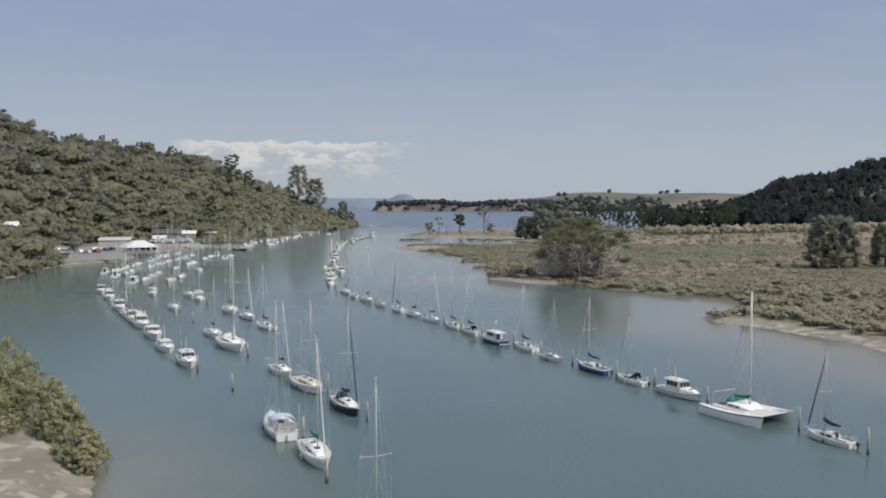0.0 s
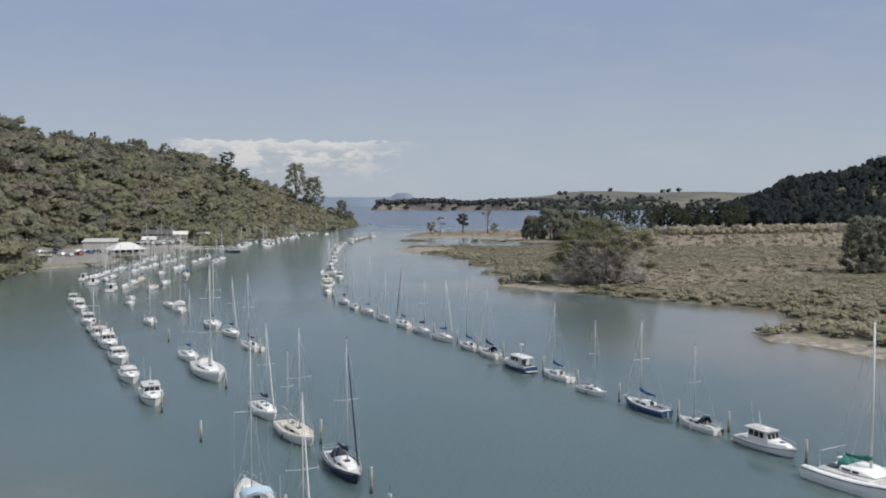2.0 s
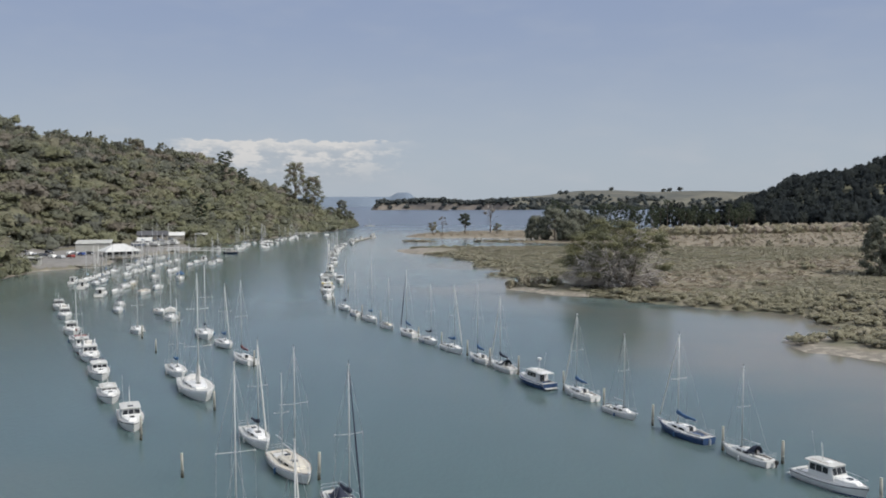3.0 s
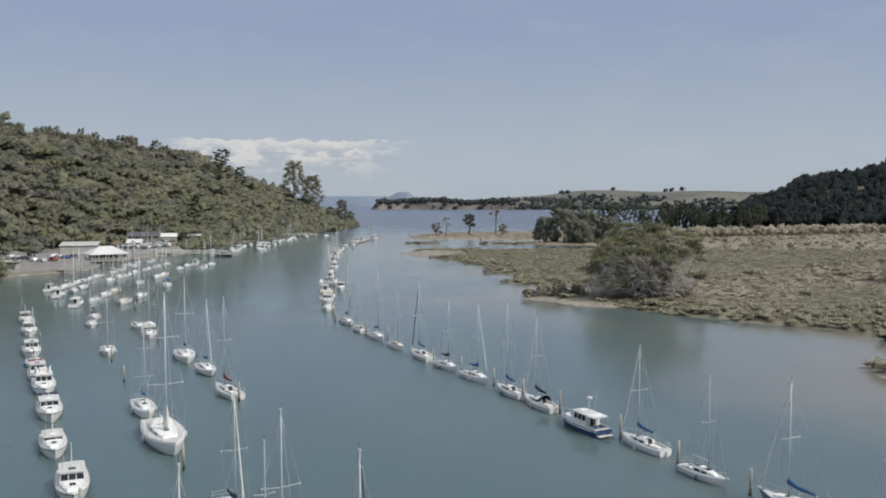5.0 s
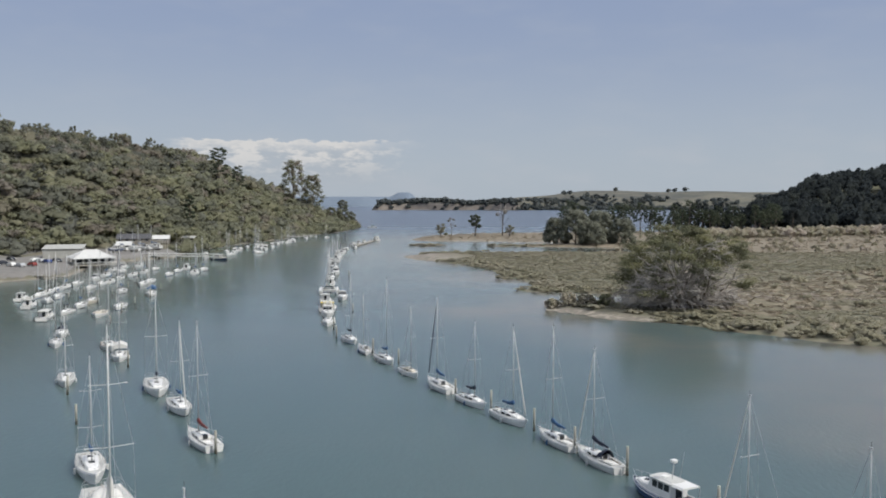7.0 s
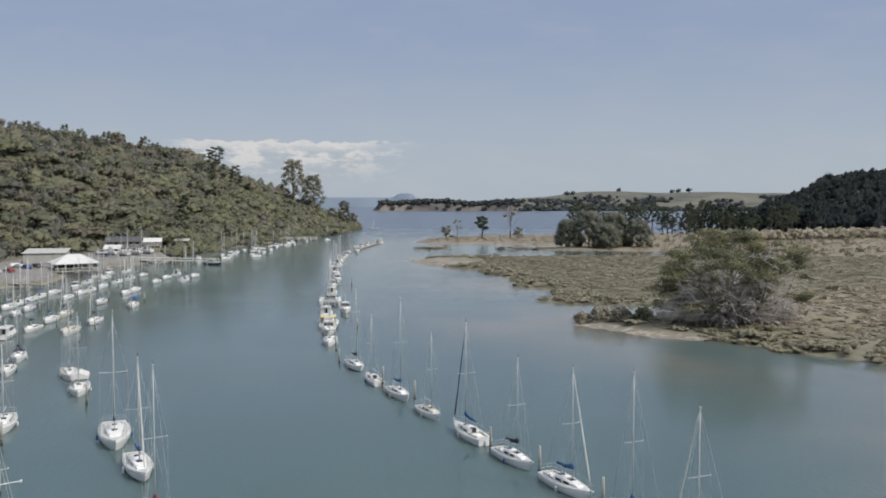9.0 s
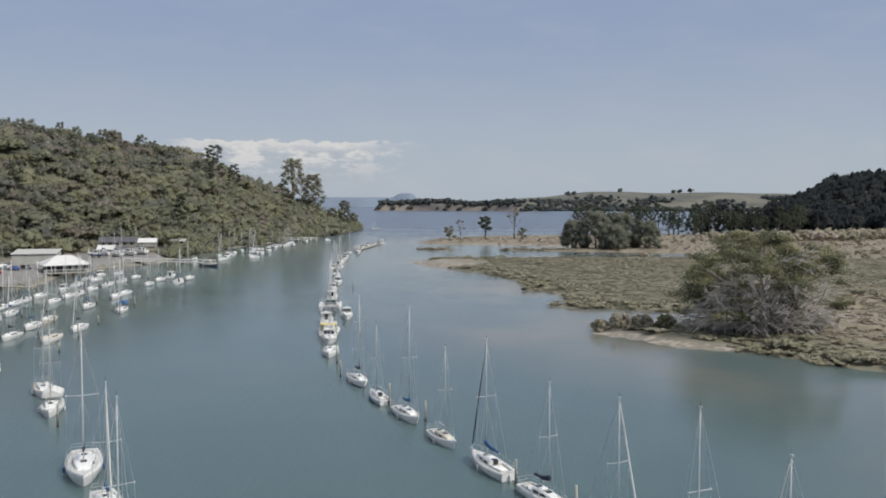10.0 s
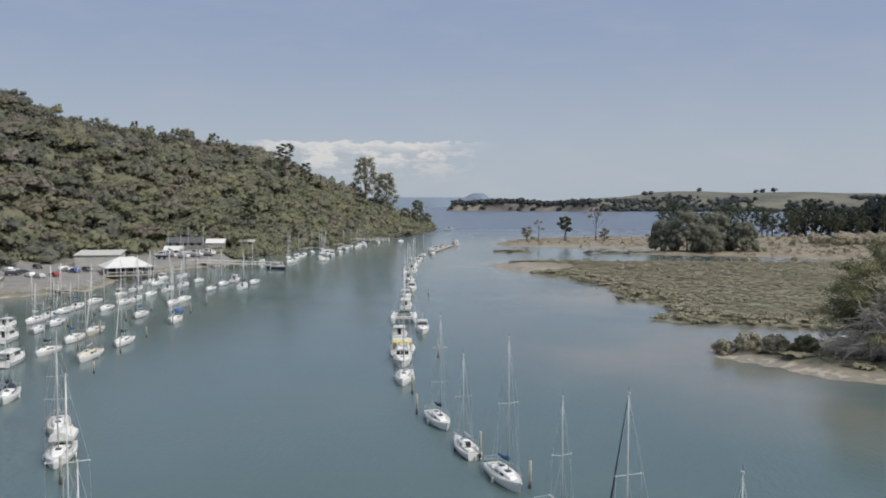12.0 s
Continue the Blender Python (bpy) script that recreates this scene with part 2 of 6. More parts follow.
def array_mesh(name, verts, faces, mat, tone=None, smooth=False, normals=None):
    """A large mesh straight from arrays of vertices and of triangles or quads."""
    me = bpy.data.meshes.new(name)
    k = faces.shape[1]
    me.vertices.add(len(verts))
    me.vertices.foreach_set("co", np.ascontiguousarray(verts, dtype=np.float32).ravel())
    me.loops.add(len(faces) * k)
    me.loops.foreach_set("vertex_index", np.ascontiguousarray(faces, dtype=np.int32).ravel())
    me.polygons.add(len(faces))
    me.polygons.foreach_set("loop_start", np.arange(0, len(faces) * k, k, dtype=np.int32))
    me.polygons.foreach_set("loop_total", np.full(len(faces), k, dtype=np.int32))
    if smooth:
        me.polygons.foreach_set("use_smooth", np.ones(len(faces), dtype=bool))
    if tone is not None:
        at = me.attributes.new("tone", "FLOAT", "POINT")
        at.data.foreach_set("value", np.ascontiguousarray(tone, dtype=np.float32))
    me.update(calc_edges=True)
    if normals is not None:
        at = me.attributes.new("custom_normal", "FLOAT_VECTOR", "POINT")
        at.data.foreach_set("vector", np.ascontiguousarray(normals, dtype=np.float32).ravel())
    if mat:
        me.materials.append(mat)
    return me


rng = np.random.default_rng(7)


# ---------------------------------------------------------------- ground
LEFT_BANK = np.array([(-12, -300), (-16, 10), (-24, 45), (-31, 60), (-34, 69), (-36, 76), (-43, 84), (-62, 92), (-92, 98), (-125, 125), (-145, 180), (-151, 230), (-153, 256),
                      (-159, 288), (-166, 324), (-160, 334), (-151, 346), (-158, 370), (-166, 390), (-163, 420), (-153, 445), (-160, 495), (-158, 550), (-147, 648),
                      (-138, 720), (-132, 800), (-132, 870), (-158, 1000), (-280, 1120), (-700, 1250), (-2500, 1500), (-2500, -300)], dtype=float)
RIGHT_BANK = np.array([(95, -300), (88, 40), (72, 105), (65, 134), (63, 147), (57, 162), (49, 171), (48, 181), (60, 187), (74, 190), (88, 197), (90, 204), (75, 208),
                       (64, 217), (52, 225), (38, 233), (24, 249), (13, 254), (1, 270), (3, 281), (20, 284), (38, 293), (32, 303), (10, 307), (2, 312), (2, 330), (-3, 349), (-12, 388),
                       (-22, 412), (-46, 439), (-49, 452), (-45, 470), (-26, 482), (4, 486), (36, 491), (83, 498), (122, 514), (100, 526), (70, 536), (44, 541), (18, 546), (14, 558), (24, 568), (40, 580), (-2, 606), (-48, 606), (-62, 624),
                       (-60, 650), (-50, 690), (-20, 725), (40, 752), (120, 770), (215, 786), (250, 870), (285, 1000), (290, 1120), (330, 1250), (900, 1500), (2500, 1600), (2500, -300)], dtype=float)


# low mud islets with mangroves: centre, half length, half width
ISLETS = [(-48, 557, 11, 5), (5, 551, 17, 5), (71, 203, 5.5, 4.0), (-5, 347, 3.4, 3.0), (2, 313, 5, 4)]


def signed_distance(px, py, poly):
    """Metres to the outline, positive inside."""
    best = np.full(px.shape, 1e9)
    inside = np.zeros(px.shape, bool)
    for (ax, ay), (bx, by) in zip(poly, np.roll(poly, -1, axis=0)):
        dx, dy = bx - ax, by - ay
        k = np.clip(((px - ax) * dx + (py - ay) * dy) / (dx * dx + dy * dy), 0, 1)
        best = np.minimum(best, np.hypot(px - ax - k * dx, py - ay - k * dy))
        cross = (ay > py) != (by > py)
        inside ^= cross & (px < (bx - ax) * (py - ay) / (by - ay + 1e-12) + ax)
    return np.where(inside, best, -best)


def waves(x, y, size, seed):
    """Smooth made-up relief about -1 to 1, from a few sines of one size."""
    r = np.random.default_rng(seed)
    out = 0
    for _ in range(7):
        a, p, s = r.uniform(0, math.tau), r.uniform(0, math.tau), size * r.uniform(0.6, 1.6)
        out = out + np.sin((x * math.cos(a) + y * math.sin(a)) * math.tau / s + p)
    return out / 3.2


def step(a, b, v):
    k = np.clip((v - a) / (b - a), 0, 1)
    return k * k * (3 - 2 * k)


INLAND = [0, 8, 30, 55, 75, 110, 140, 175, 210, 228, 240, 253, 275, 330]
RISE = [0, 2, 13, 28, 39, 54, 61, 63, 63.5, 65, 70, 82, 102, 110]
TIP_Y = [-300, 100, 200, 300, 720, 800, 850, 880, 960, 1100]
TIP_K = [0.3, 0.4, 0.8, 1.0, 1.0, 0.95, 0.75, 0.55, 0.25, 0.15]


def bank_distance(x, y):
    """Distance to the nearest water's edge, a little ragged; left and right."""
    rag = waves(x, y, 14, 3) * 1.0 + waves(x, y, 45, 4) * 1.2 + waves(x, y, 7, 2) * 0.6 * step(110, 140, y)
    right = signed_distance(x, y, RIGHT_BANK)
    for cx, cy, a, b in ISLETS:
        right = np.maximum(right, (1 - np.hypot((x - cx) / a, (y - cy) / b)) * b)
    return signed_distance(x, y, LEFT_BANK) + rag * 0.6, right + rag


def ground_height(x, y, dl=None, dr=None):
    if dl is None:
        dl, dr = bank_distance(x, y)
    d = np.maximum(dl, dr)
    z = np.where(d < 0, np.maximum(-3.0, d * 0.07), np.minimum(d * 0.10, 0.55))
    # left bank: yard along the water, then the wooded hill
    yard = step(325, 350, y) * step(530, 470, y)
    near = step(120, 40, y)
    flat = 3 + 36 * yard
    rise = np.interp(dl - flat + 18 * yard * step(40, 110, dl), INLAND, RISE) * np.interp(y, TIP_Y, TIP_K)
    rise = np.minimum(rise, np.interp(y, [700, 760, 850], [120, 58, 50]))
    rise = rise * (1 + 0.05 * waves(x, y, 90, 5)) + step(5, 60, dl - flat) * waves(x, y, 55, 6) * 2.0
    rise = rise * (1 - near) + near * step(6, 60, dl) * 8
    left = np.where(dl > 0, rise + np.minimum(dl * 0.25, 1.3 + 0.5 * yard), 0)
    # right bank: salt marsh, then the pine hill behind
    marsh = np.minimum(dr * 0.05, 0.6) + 0.25 * waves(x, y, 22, 8) * step(6, 30, dr)
    u = x - 0.22 * y
    back = step(10, 140, u) * step(800, 980, y)
    hill = back * (23 + np.clip((u - 60) * 0.20, 0, 43)) * (1 + 0.06 * waves(x, y, 160, 9))
    right = np.where(dr > 0, marsh + hill, 0)
    return z + left + right


def axis(*spans):
    out = []
    for a, b, s in spans:
        out += list(np.arange(a, b, s))
    return np.array(out + [spans[-1][1]], dtype=float)


gx = axis((-4950, -1000, 250), (-1000, -420, 20), (-420, -180, 5), (-180, -66, 3.0), (-66, -20, 1.15), (-20, 130, 2.9), (130, 420, 6), (420, 1000, 20), (1000, 4950, 250))
gy = axis((-900, 0, 60), (0, 32, 4.0), (32, 108, 1.2), (108, 560, 3.0), (560, 900, 5), (900, 1500, 20), (1500, 4900, 170))
GX, GY = np.meshgrid(gx, gy)
DL, DR = bank_distance(GX, GY)
GZ = ground_height(GX, GY, DL, DR)
nx, ny = len(gx), len(gy)
idx = np.arange(nx * ny).reshape(ny, nx)
quads = np.stack([idx[:-1, :-1], idx[:-1, 1:], idx[1:, 1:], idx[1:, :-1]], -1).reshape(-1, 4)

m = bpy.data.materials.new("ground_cover")
m.use_nodes = True
n, l = m.node_tree.nodes, m.node_tree.links
bsdf = n["Principled BSDF"]
co = n.new("ShaderNodeTexCoord")
def tex(scale, detail=6.0):
    t = n.new("ShaderNodeTexNoise")
    t.inputs["Scale"].default_value, t.inputs["Detail"].default_value = scale, detail
    l.new(co.outputs["Object"], t.inputs["Vector"])
    return t.outputs[0]
def blend(fac, a, b):
    x = n.new("ShaderNodeMixRGB")
    l.new(fac, x.inputs[0])
    for i, c in ((1, a), (2, b)):
        if isinstance(c, tuple):
            x.inputs[i].default_value = (*c, 1)
        else:
            l.new(c, x.inputs[i])
    return x.outputs[0]
def ramp(value, lo, hi):
    r = n.new("ShaderNodeMapRange")
    r.interpolation_type = "SMOOTHSTEP"
    l.new(value, r.inputs[0])
    r.inputs[1].default_value, r.inputs[2].default_value = lo, hi
    return r.outputs[0]
grass = blend(ramp(tex(0.05), 0.40, 0.60), (0.128, 0.126, 0.086), (0.155, 0.147, 0.103))
grass = blend(ramp(tex(0.11, 8.0), 0.44, 0.60), grass, (0.19, 0.165, 0.122))
grass = blend(ramp(tex(0.7), 0.46, 0.66), grass, (0.13, 0.126, 0.083))
grass = blend(ramp(tex(2.5), 0.40, 0.75), grass, (0.14, 0.133, 0.088))
sand = blend(ramp(tex(0.8), 0.40, 0.65), (0.172, 0.155, 0.128), (0.245, 0.22, 0.182))
mud = blend(ramp(tex(0.3), 0.40, 0.65), (0.150, 0.134, 0.108), (0.205, 0.182, 0.148))
shore = n.new("ShaderNodeAttribute")
shore.attribute_name = "tone"
edge = blend(ramp(tex(0.05), 0.42, 0.58), sand, mud)
edge = blend(ramp(tex(0.4, 9.0), 0.50, 0.60), edge, (0.30, 0.27, 0.222))
wob = n.new("ShaderNodeMath")
wob.operation = "MULTIPLY_ADD"
l.new(tex(0.25), wob.inputs[0])
wob.inputs[1].default_value = 6.0
l.new(shore.outputs["Fac"], wob.inputs[2])
place_node = n.new("ShaderNodeNewGeometry")
height = n.new("ShaderNodeSeparateXYZ")
l.new(place_node.outputs["Position"], height.inputs[0])
dry = blend(ramp(tex(0.12), 0.38, 0.62), (0.165, 0.137, 0.100), (0.235, 0.197, 0.148))
dry = blend(ramp(tex(0.9), 0.45, 0.70), dry, (0.13, 0.115, 0.065))
far_off = n.new("ShaderNodeMath")
far_off.operation = "MULTIPLY_ADD"
l.new(tex(0.02), far_off.inputs[0])
far_off.inputs[1].default_value = 160.0
l.new(height.outputs[1], far_off.inputs[2])
right_side = n.new("ShaderNodeMath")
right_side.operation = "MULTIPLY"
l.new(ramp(far_off.outputs[0], 500.0, 590.0), right_side.inputs[0])
l.new(ramp(height.outputs[0], -115.0, -100.0), right_side.inputs[1])
grass = blend(right_side.outputs[0], grass, dry)
dry_at = n.new("ShaderNodeAttribute")
dry_at.attribute_name = "dry"
tan_grass = blend(ramp(tex(0.35, 8.0), 0.40, 0.62), (0.150, 0.132, 0.086), (0.225, 0.190, 0.132))
tan_grass = blend(ramp(tex(1.6), 0.52, 0.68), tan_grass, (0.145, 0.128, 0.078))
grass = blend(dry_at.outputs["Fac"], grass, tan_grass)
litter = blend(ramp(tex(0.22), 0.40, 0.60), (0.100, 0.106, 0.068), (0.140, 0.140, 0.086))
litter = blend(ramp(tex(0.9), 0.42, 0.66), litter, (0.120, 0.112, 0.082))
cover = blend(ramp(height.outputs[2], 3.0, 6.0), grass, litter)
l.new(blend(ramp(wob.outputs[0], 5.0, 9.0), edge, cover), bsdf.inputs["Base Color"])
bsdf.inputs["Roughness"].default_value = 0.95
bp = n.new("ShaderNodeBump")
bp.inputs["Strength"].default_value, bp.inputs["Distance"].default_value = 0.35, 0.4
l.new(tex(1.3, 9.0), bp.inputs["Height"])
l.new(bp.outputs[0], bsdf.inputs["Normal"])
M["ground"] = m
MUD_TIP = np.hypot((GX + 40) / 1.3, GY - 446)
shore_tone = np.where(GY > 740, DR * 4, np.where((GY < 185) | (np.hypot(GX - 10, GY - 262) < 17) | (GY > 560), DR, DR * 3 + 8))
shore_tone = np.where(MUD_TIP < 24, DR * 0.25, shore_tone)
ground_mesh = array_mesh("ground", np.stack([GX, GY, GZ], -1).reshape(-1, 3), quads, M["ground"], np.clip(np.maximum(np.where(GY > 112, DL * 5, DL * 0.25), shore_tone), -40, 60).ravel(), True)


def dry_bank(x, y):
    """How far the dry grassy bank beside the large tree reaches, 0 to 1."""
    across = np.abs(y - (252 + 0.95 * np.maximum(x - 45, 0) + 0.15 * np.minimum(x - 45, 0)) - 24) - 26
    return step(10, -8, across + 9 * waves(x, y, 16, 71) + 5 * waves(x, y, 7, 72)) * step(30, 42, x)


at_dry = ground_mesh.attributes.new("dry", "FLOAT", "POINT")
at_dry.data.foreach_set("value", dry_bank(GX, GY).astype(np.float32).ravel())
tagged(new("ground", ground_mesh), "salt marsh, muddy banks and grassy hillside ground", "ground", kind="structure")

# ---------------------------------------------------------------- water
m = bpy.data.materials.new("estuary_water")
m.use_nodes = True
n, l = m.node_tree.nodes, m.node_tree.links
bsdf = n["Principled BSDF"]
co = n.new("ShaderNodeTexCoord")
shore = n.new("ShaderNodeAttribute")
shore.attribute_name = "tone"
drift = n.new("ShaderNodeMath")
drift.operation = "MULTIPLY_ADD"
l.new(tex(0.035), drift.inputs[0])
drift.inputs[1].default_value = 26.0
l.new(shore.outputs["Fac"], drift.inputs[2])
silt = blend(ramp(drift.outputs[0], -34.0, 14.0), (0.068, 0.106, 0.106), (0.165, 0.155, 0.126))
silt = blend(ramp(tex(0.012), 0.45, 0.62), silt, (0.078, 0.112, 0.110))
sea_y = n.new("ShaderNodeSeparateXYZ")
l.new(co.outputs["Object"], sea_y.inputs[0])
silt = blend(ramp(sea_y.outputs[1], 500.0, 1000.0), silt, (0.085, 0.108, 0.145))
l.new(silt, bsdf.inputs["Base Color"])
bsdf.subsurface_method = "BURLEY"
bsdf.inputs["Subsurface Weight"].default_value = 1.0
bsdf.inputs["Subsurface Radius"].default_value = (1.0, 1.2, 1.2)
bsdf.inputs["Subsurface Scale"].default_value = 1.4
bsdf.inputs["IOR"].default_value = 1.33
stretch = n.new("ShaderNodeMapping")
stretch.inputs["Scale"].default_value = (1.0, 0.55, 1.0)
l.new(co.outputs["Object"], stretch.inputs["Vector"])
rip = n.new("ShaderNodeTexNoise")
rip.inputs["Scale"].default_value, rip.inputs["Detail"].default_value = 1.7, 3.0
l.new(stretch.outputs[0], rip.inputs["Vector"])
calm = ramp(tex(0.018), 0.40, 0.62)
where = n.new("ShaderNodeSeparateXYZ")
l.new(co.outputs["Object"], where.inputs[0])
open_sea = ramp(where.outputs[1], 560.0, 1000.0)
ruffle = n.new("ShaderNodeMath")
ruffle.operation = "MULTIPLY_ADD"
l.new(open_sea, ruffle.inputs[0])
ruffle.inputs[1].default_value, ruffle.inputs[2].default_value = 0.16, 0.13
l.new(ruffle.outputs[0], bsdf.inputs["Roughness"])
amp = n.new("ShaderNodeMath")
amp.operation = "MULTIPLY_ADD"
l.new(calm, amp.inputs[0])
amp.inputs[1].default_value, amp.inputs[2].default_value = 0.12, 0.05
gust = n.new("ShaderNodeMath")
gust.operation = "MULTIPLY_ADD"
l.new(open_sea, gust.inputs[0])
gust.inputs[1].default_value = 0.34
l.new(amp.outputs[0], gust.inputs[2])
bp = n.new("ShaderNodeBump")
l.new(gust.outputs[0], bp.inputs["Strength"])
bp.inputs["Distance"].default_value = 0.35
l.new(rip.outputs[0], bp.inputs["Height"])
l.new(bp.outputs[0], bsdf.inputs["Normal"])
M["water"] = m
WX, WY = np.meshgrid(np.r_[gx[::2], gx[-1]], np.r_[gy[::2], gy[-1]])
wl_, wr_ = bank_distance(WX, WY)
wi = np.arange(WX.size).reshape(WX.shape)
wq = np.stack([wi[:-1, :-1], wi[:-1, 1:], wi[1:, 1:], wi[1:, :-1]], -1).reshape(-1, 4)
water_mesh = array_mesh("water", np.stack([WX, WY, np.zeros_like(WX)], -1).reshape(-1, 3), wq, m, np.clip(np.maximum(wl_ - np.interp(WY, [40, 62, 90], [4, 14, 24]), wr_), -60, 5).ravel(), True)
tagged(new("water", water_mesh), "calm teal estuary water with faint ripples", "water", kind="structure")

# ---------------------------------------------------------------- woods
def blob(sub):
    bm = bmesh.new()
    bmesh.ops.create_icosphere(bm, subdivisions=sub, radius=1.0)
    v = np.array([p.co[:] for p in bm.verts])
    f = np.array([[q.index for q in t.verts] for t in bm.faces])
    bm.free()
    return v, f


def leaf_cards(r, centres, normals, size, flat=0.35):
    """One bent leaf cluster (two triangles) at every centre, roughly facing its normal."""
    k = len(centres)
    nrm = normals + r.normal(0, flat, (k, 3))
    nrm /= np.linalg.norm(nrm, axis=1)[:, None]
    a = np.cross(nrm, r.normal(0, 1, (k, 3)))
    a /= np.linalg.norm(a, axis=1)[:, None]
    b = np.cross(nrm, a)
    s = size * r.uniform(0.6, 1.4, (k, 1))
    q = np.stack([centres - a * s, centres - b * s * 0.6 + nrm * s * 0.15, centres + a * s, centres + b * s * 0.6 + nrm * s * 0.15], 1)
    base = np.arange(k)[:, None] * 4
    return q.reshape(-1, 3), np.concatenate([base + [0, 1, 2], base + [0, 2, 3]])


def leaf_tips(r, centres, normals, size, flat=0.42):
    """One pointed leaf cluster (a single triangle) at every centre."""
    k = len(centres)
    nrm = normals + r.normal(0, flat, (k, 3))
    nrm /= np.linalg.norm(nrm, axis=1)[:, None]
    a = np.cross(nrm, r.normal(0, 1, (k, 3)))
    a /= np.linalg.norm(a, axis=1)[:, None]
    b = np.cross(nrm, a)
    s = size * r.uniform(0.6, 1.5, (k, 1))
    q = np.stack([centres - a * s - b * s * 0.5, centres + a * s - b * s * 0.5, centres + b * s], 1)
    return q.reshape(-1, 3), np.arange(k * 3).reshape(-1, 3)


def crown(seed, lobes, leaves, size, spread=0.55, core=1, low=0.25, inner=0.80, outer=1.14):
    """A crown about one metre in radius: uneven lobes hung with leaf clusters."""
    r = np.random.default_rng(seed)
    cv, cf = blob(max(core, 1))
    V, F, N, count = [], [], [], 0
    for i in range(lobes):
        a, h = r.uniform(0, math.tau), r.uniform(-low, 0.75)
        d = spread * math.sqrt(max(0.05, 1 - max(h, 0) ** 2)) * r.uniform(0.45, 1.1) if i else 0.0
        c = np.array([math.cos(a) * d, math.sin(a) * d, h * 0.75 if i else 0.1])
        rad = r.uniform(0.24, 0.46) if i else 0.55
        v = cv * rad * (1 + 0.14 * r.normal(0, 1, (len(cv), 1))) * 0.78 + c
        if core:
            V.append(v), F.append(cf + count), N.append(cv)
            count += len(v)
        k = leaves // lobes
        nrm = r.normal(0, 1, (k, 3)) + [0, 0, 0.45]
        nrm /= np.linalg.norm(nrm, axis=1)[:, None]
        lv, lf = leaf_tips(r, c + nrm * rad * r.uniform(inner, outer, (k, 1)), nrm, size)
        V.append(lv), F.append(lf + count), N.append(np.repeat(nrm * 0.8 + r.normal(0, 0.12, nrm.shape) + c * 0.9, 3, 0))
        count += len(lv)
    N = np.concatenate(N)
    return np.concatenate(V), np.concatenate(F), N / np.linalg.norm(N, axis=1)[:, None]


def scatter(name, templates, places, mat, label, category="trees", tones=None, up=0.0):
    """Many plants in one mesh. places: rows of x, y, z, radius, height."""
    V, F, T, N, count = [], [], [], [], 0
    r = np.random.default_rng(len(places))
    for i, (x, y, z, rad, h) in enumerate(places):
        v, f, nm = templates[r.integers(len(templates))]
        a = r.uniform(0, math.tau)
        ca, sa = math.cos(a), math.sin(a)
        w = np.stack([(v[:, 0] * ca - v[:, 1] * sa) * rad + x, (v[:, 0] * sa + v[:, 1] * ca) * rad + y, v[:, 2] * h + z], 1)
        nw = np.stack([nm[:, 0] * ca - nm[:, 1] * sa, nm[:, 0] * sa + nm[:, 1] * ca, nm[:, 2] * rad / h + up], 1)
        N.append(nw / np.linalg.norm(nw, axis=1)[:, None])
        V.append(w), F.append(f + count)
        T.append(np.full(len(w), tones[i] if tones is not None else r.uniform()))
        count += len(w)
    me = array_mesh(name, np.concatenate(V), np.concatenate(F), mat, np.concatenate(T), True, np.concatenate(N))
    return tagged(new(name, me), label, category, kind="stuff")


def jittered(x0, x1, y0, y1, s, r):
    a, b = np.meshgrid(np.arange(x0, x1, s), np.arange(y0, y1, s))
    return a.ravel() + r.uniform(-0.5, 0.5, a.size) * s, b.ravel() + r.uniform(-0.5, 0.5, a.size) * s


HILL_CROWNS = [crown(s, 7, 200, 0.11, 1.05, 1, inner=0.70, outer=1.40) for s in range(20, 28)]
FAR_CROWNS = [crown(s, 5, 105, 0.14, 1.05, 1, inner=0.70, outer=1.34) for s in range(28, 34)]
px, py = jittered(-440, -120, 130, 930, 5.8, rng)
dl, dr = bank_distance(px, py)
gz = ground_height(px, py, dl, dr)
yard = step(325, 350, py) * step(530, 470, py)
seen_left = px > -0.60 * (py + 8) - 16
keep = (dl > 0.2 + 42 * yard) & (dl < 292) & seen_left & (rng.uniform(size=len(px)) < np.where(dl > 280, 0.7, 0.98))
for hx, hy in ((-170, 517), (-262, 560), (-197, 338), (-174, 489), (-184, 480)):
    ux, uy = -hx / math.hypot(hx, hy), -hy / math.hypot(hx, hy)
    along, aside = (px - hx) * ux + (py - hy) * uy, np.abs((px - hx) * uy - (py - hy) * ux)
    keep &= ~((along > -5) & (along < 8) & (aside < 6))
keep |= (dl > 0.5) & (dl < 5) & (py > 465) & (py < 540)
px, py, gz, dl = px[keep], py[keep], gz[keep], dl[keep]
rad = rng.gamma(4.5, 0.92, len(px)).clip(2.7, 8.5) * (1 + 0.2 * (waves(px, py, 60, 31) > 0.4)) * np.where(dl < 5, 0.7, 1.0)
hgt = rad ** 0.85 * rng.uniform(0.7, 1.15, len(px))
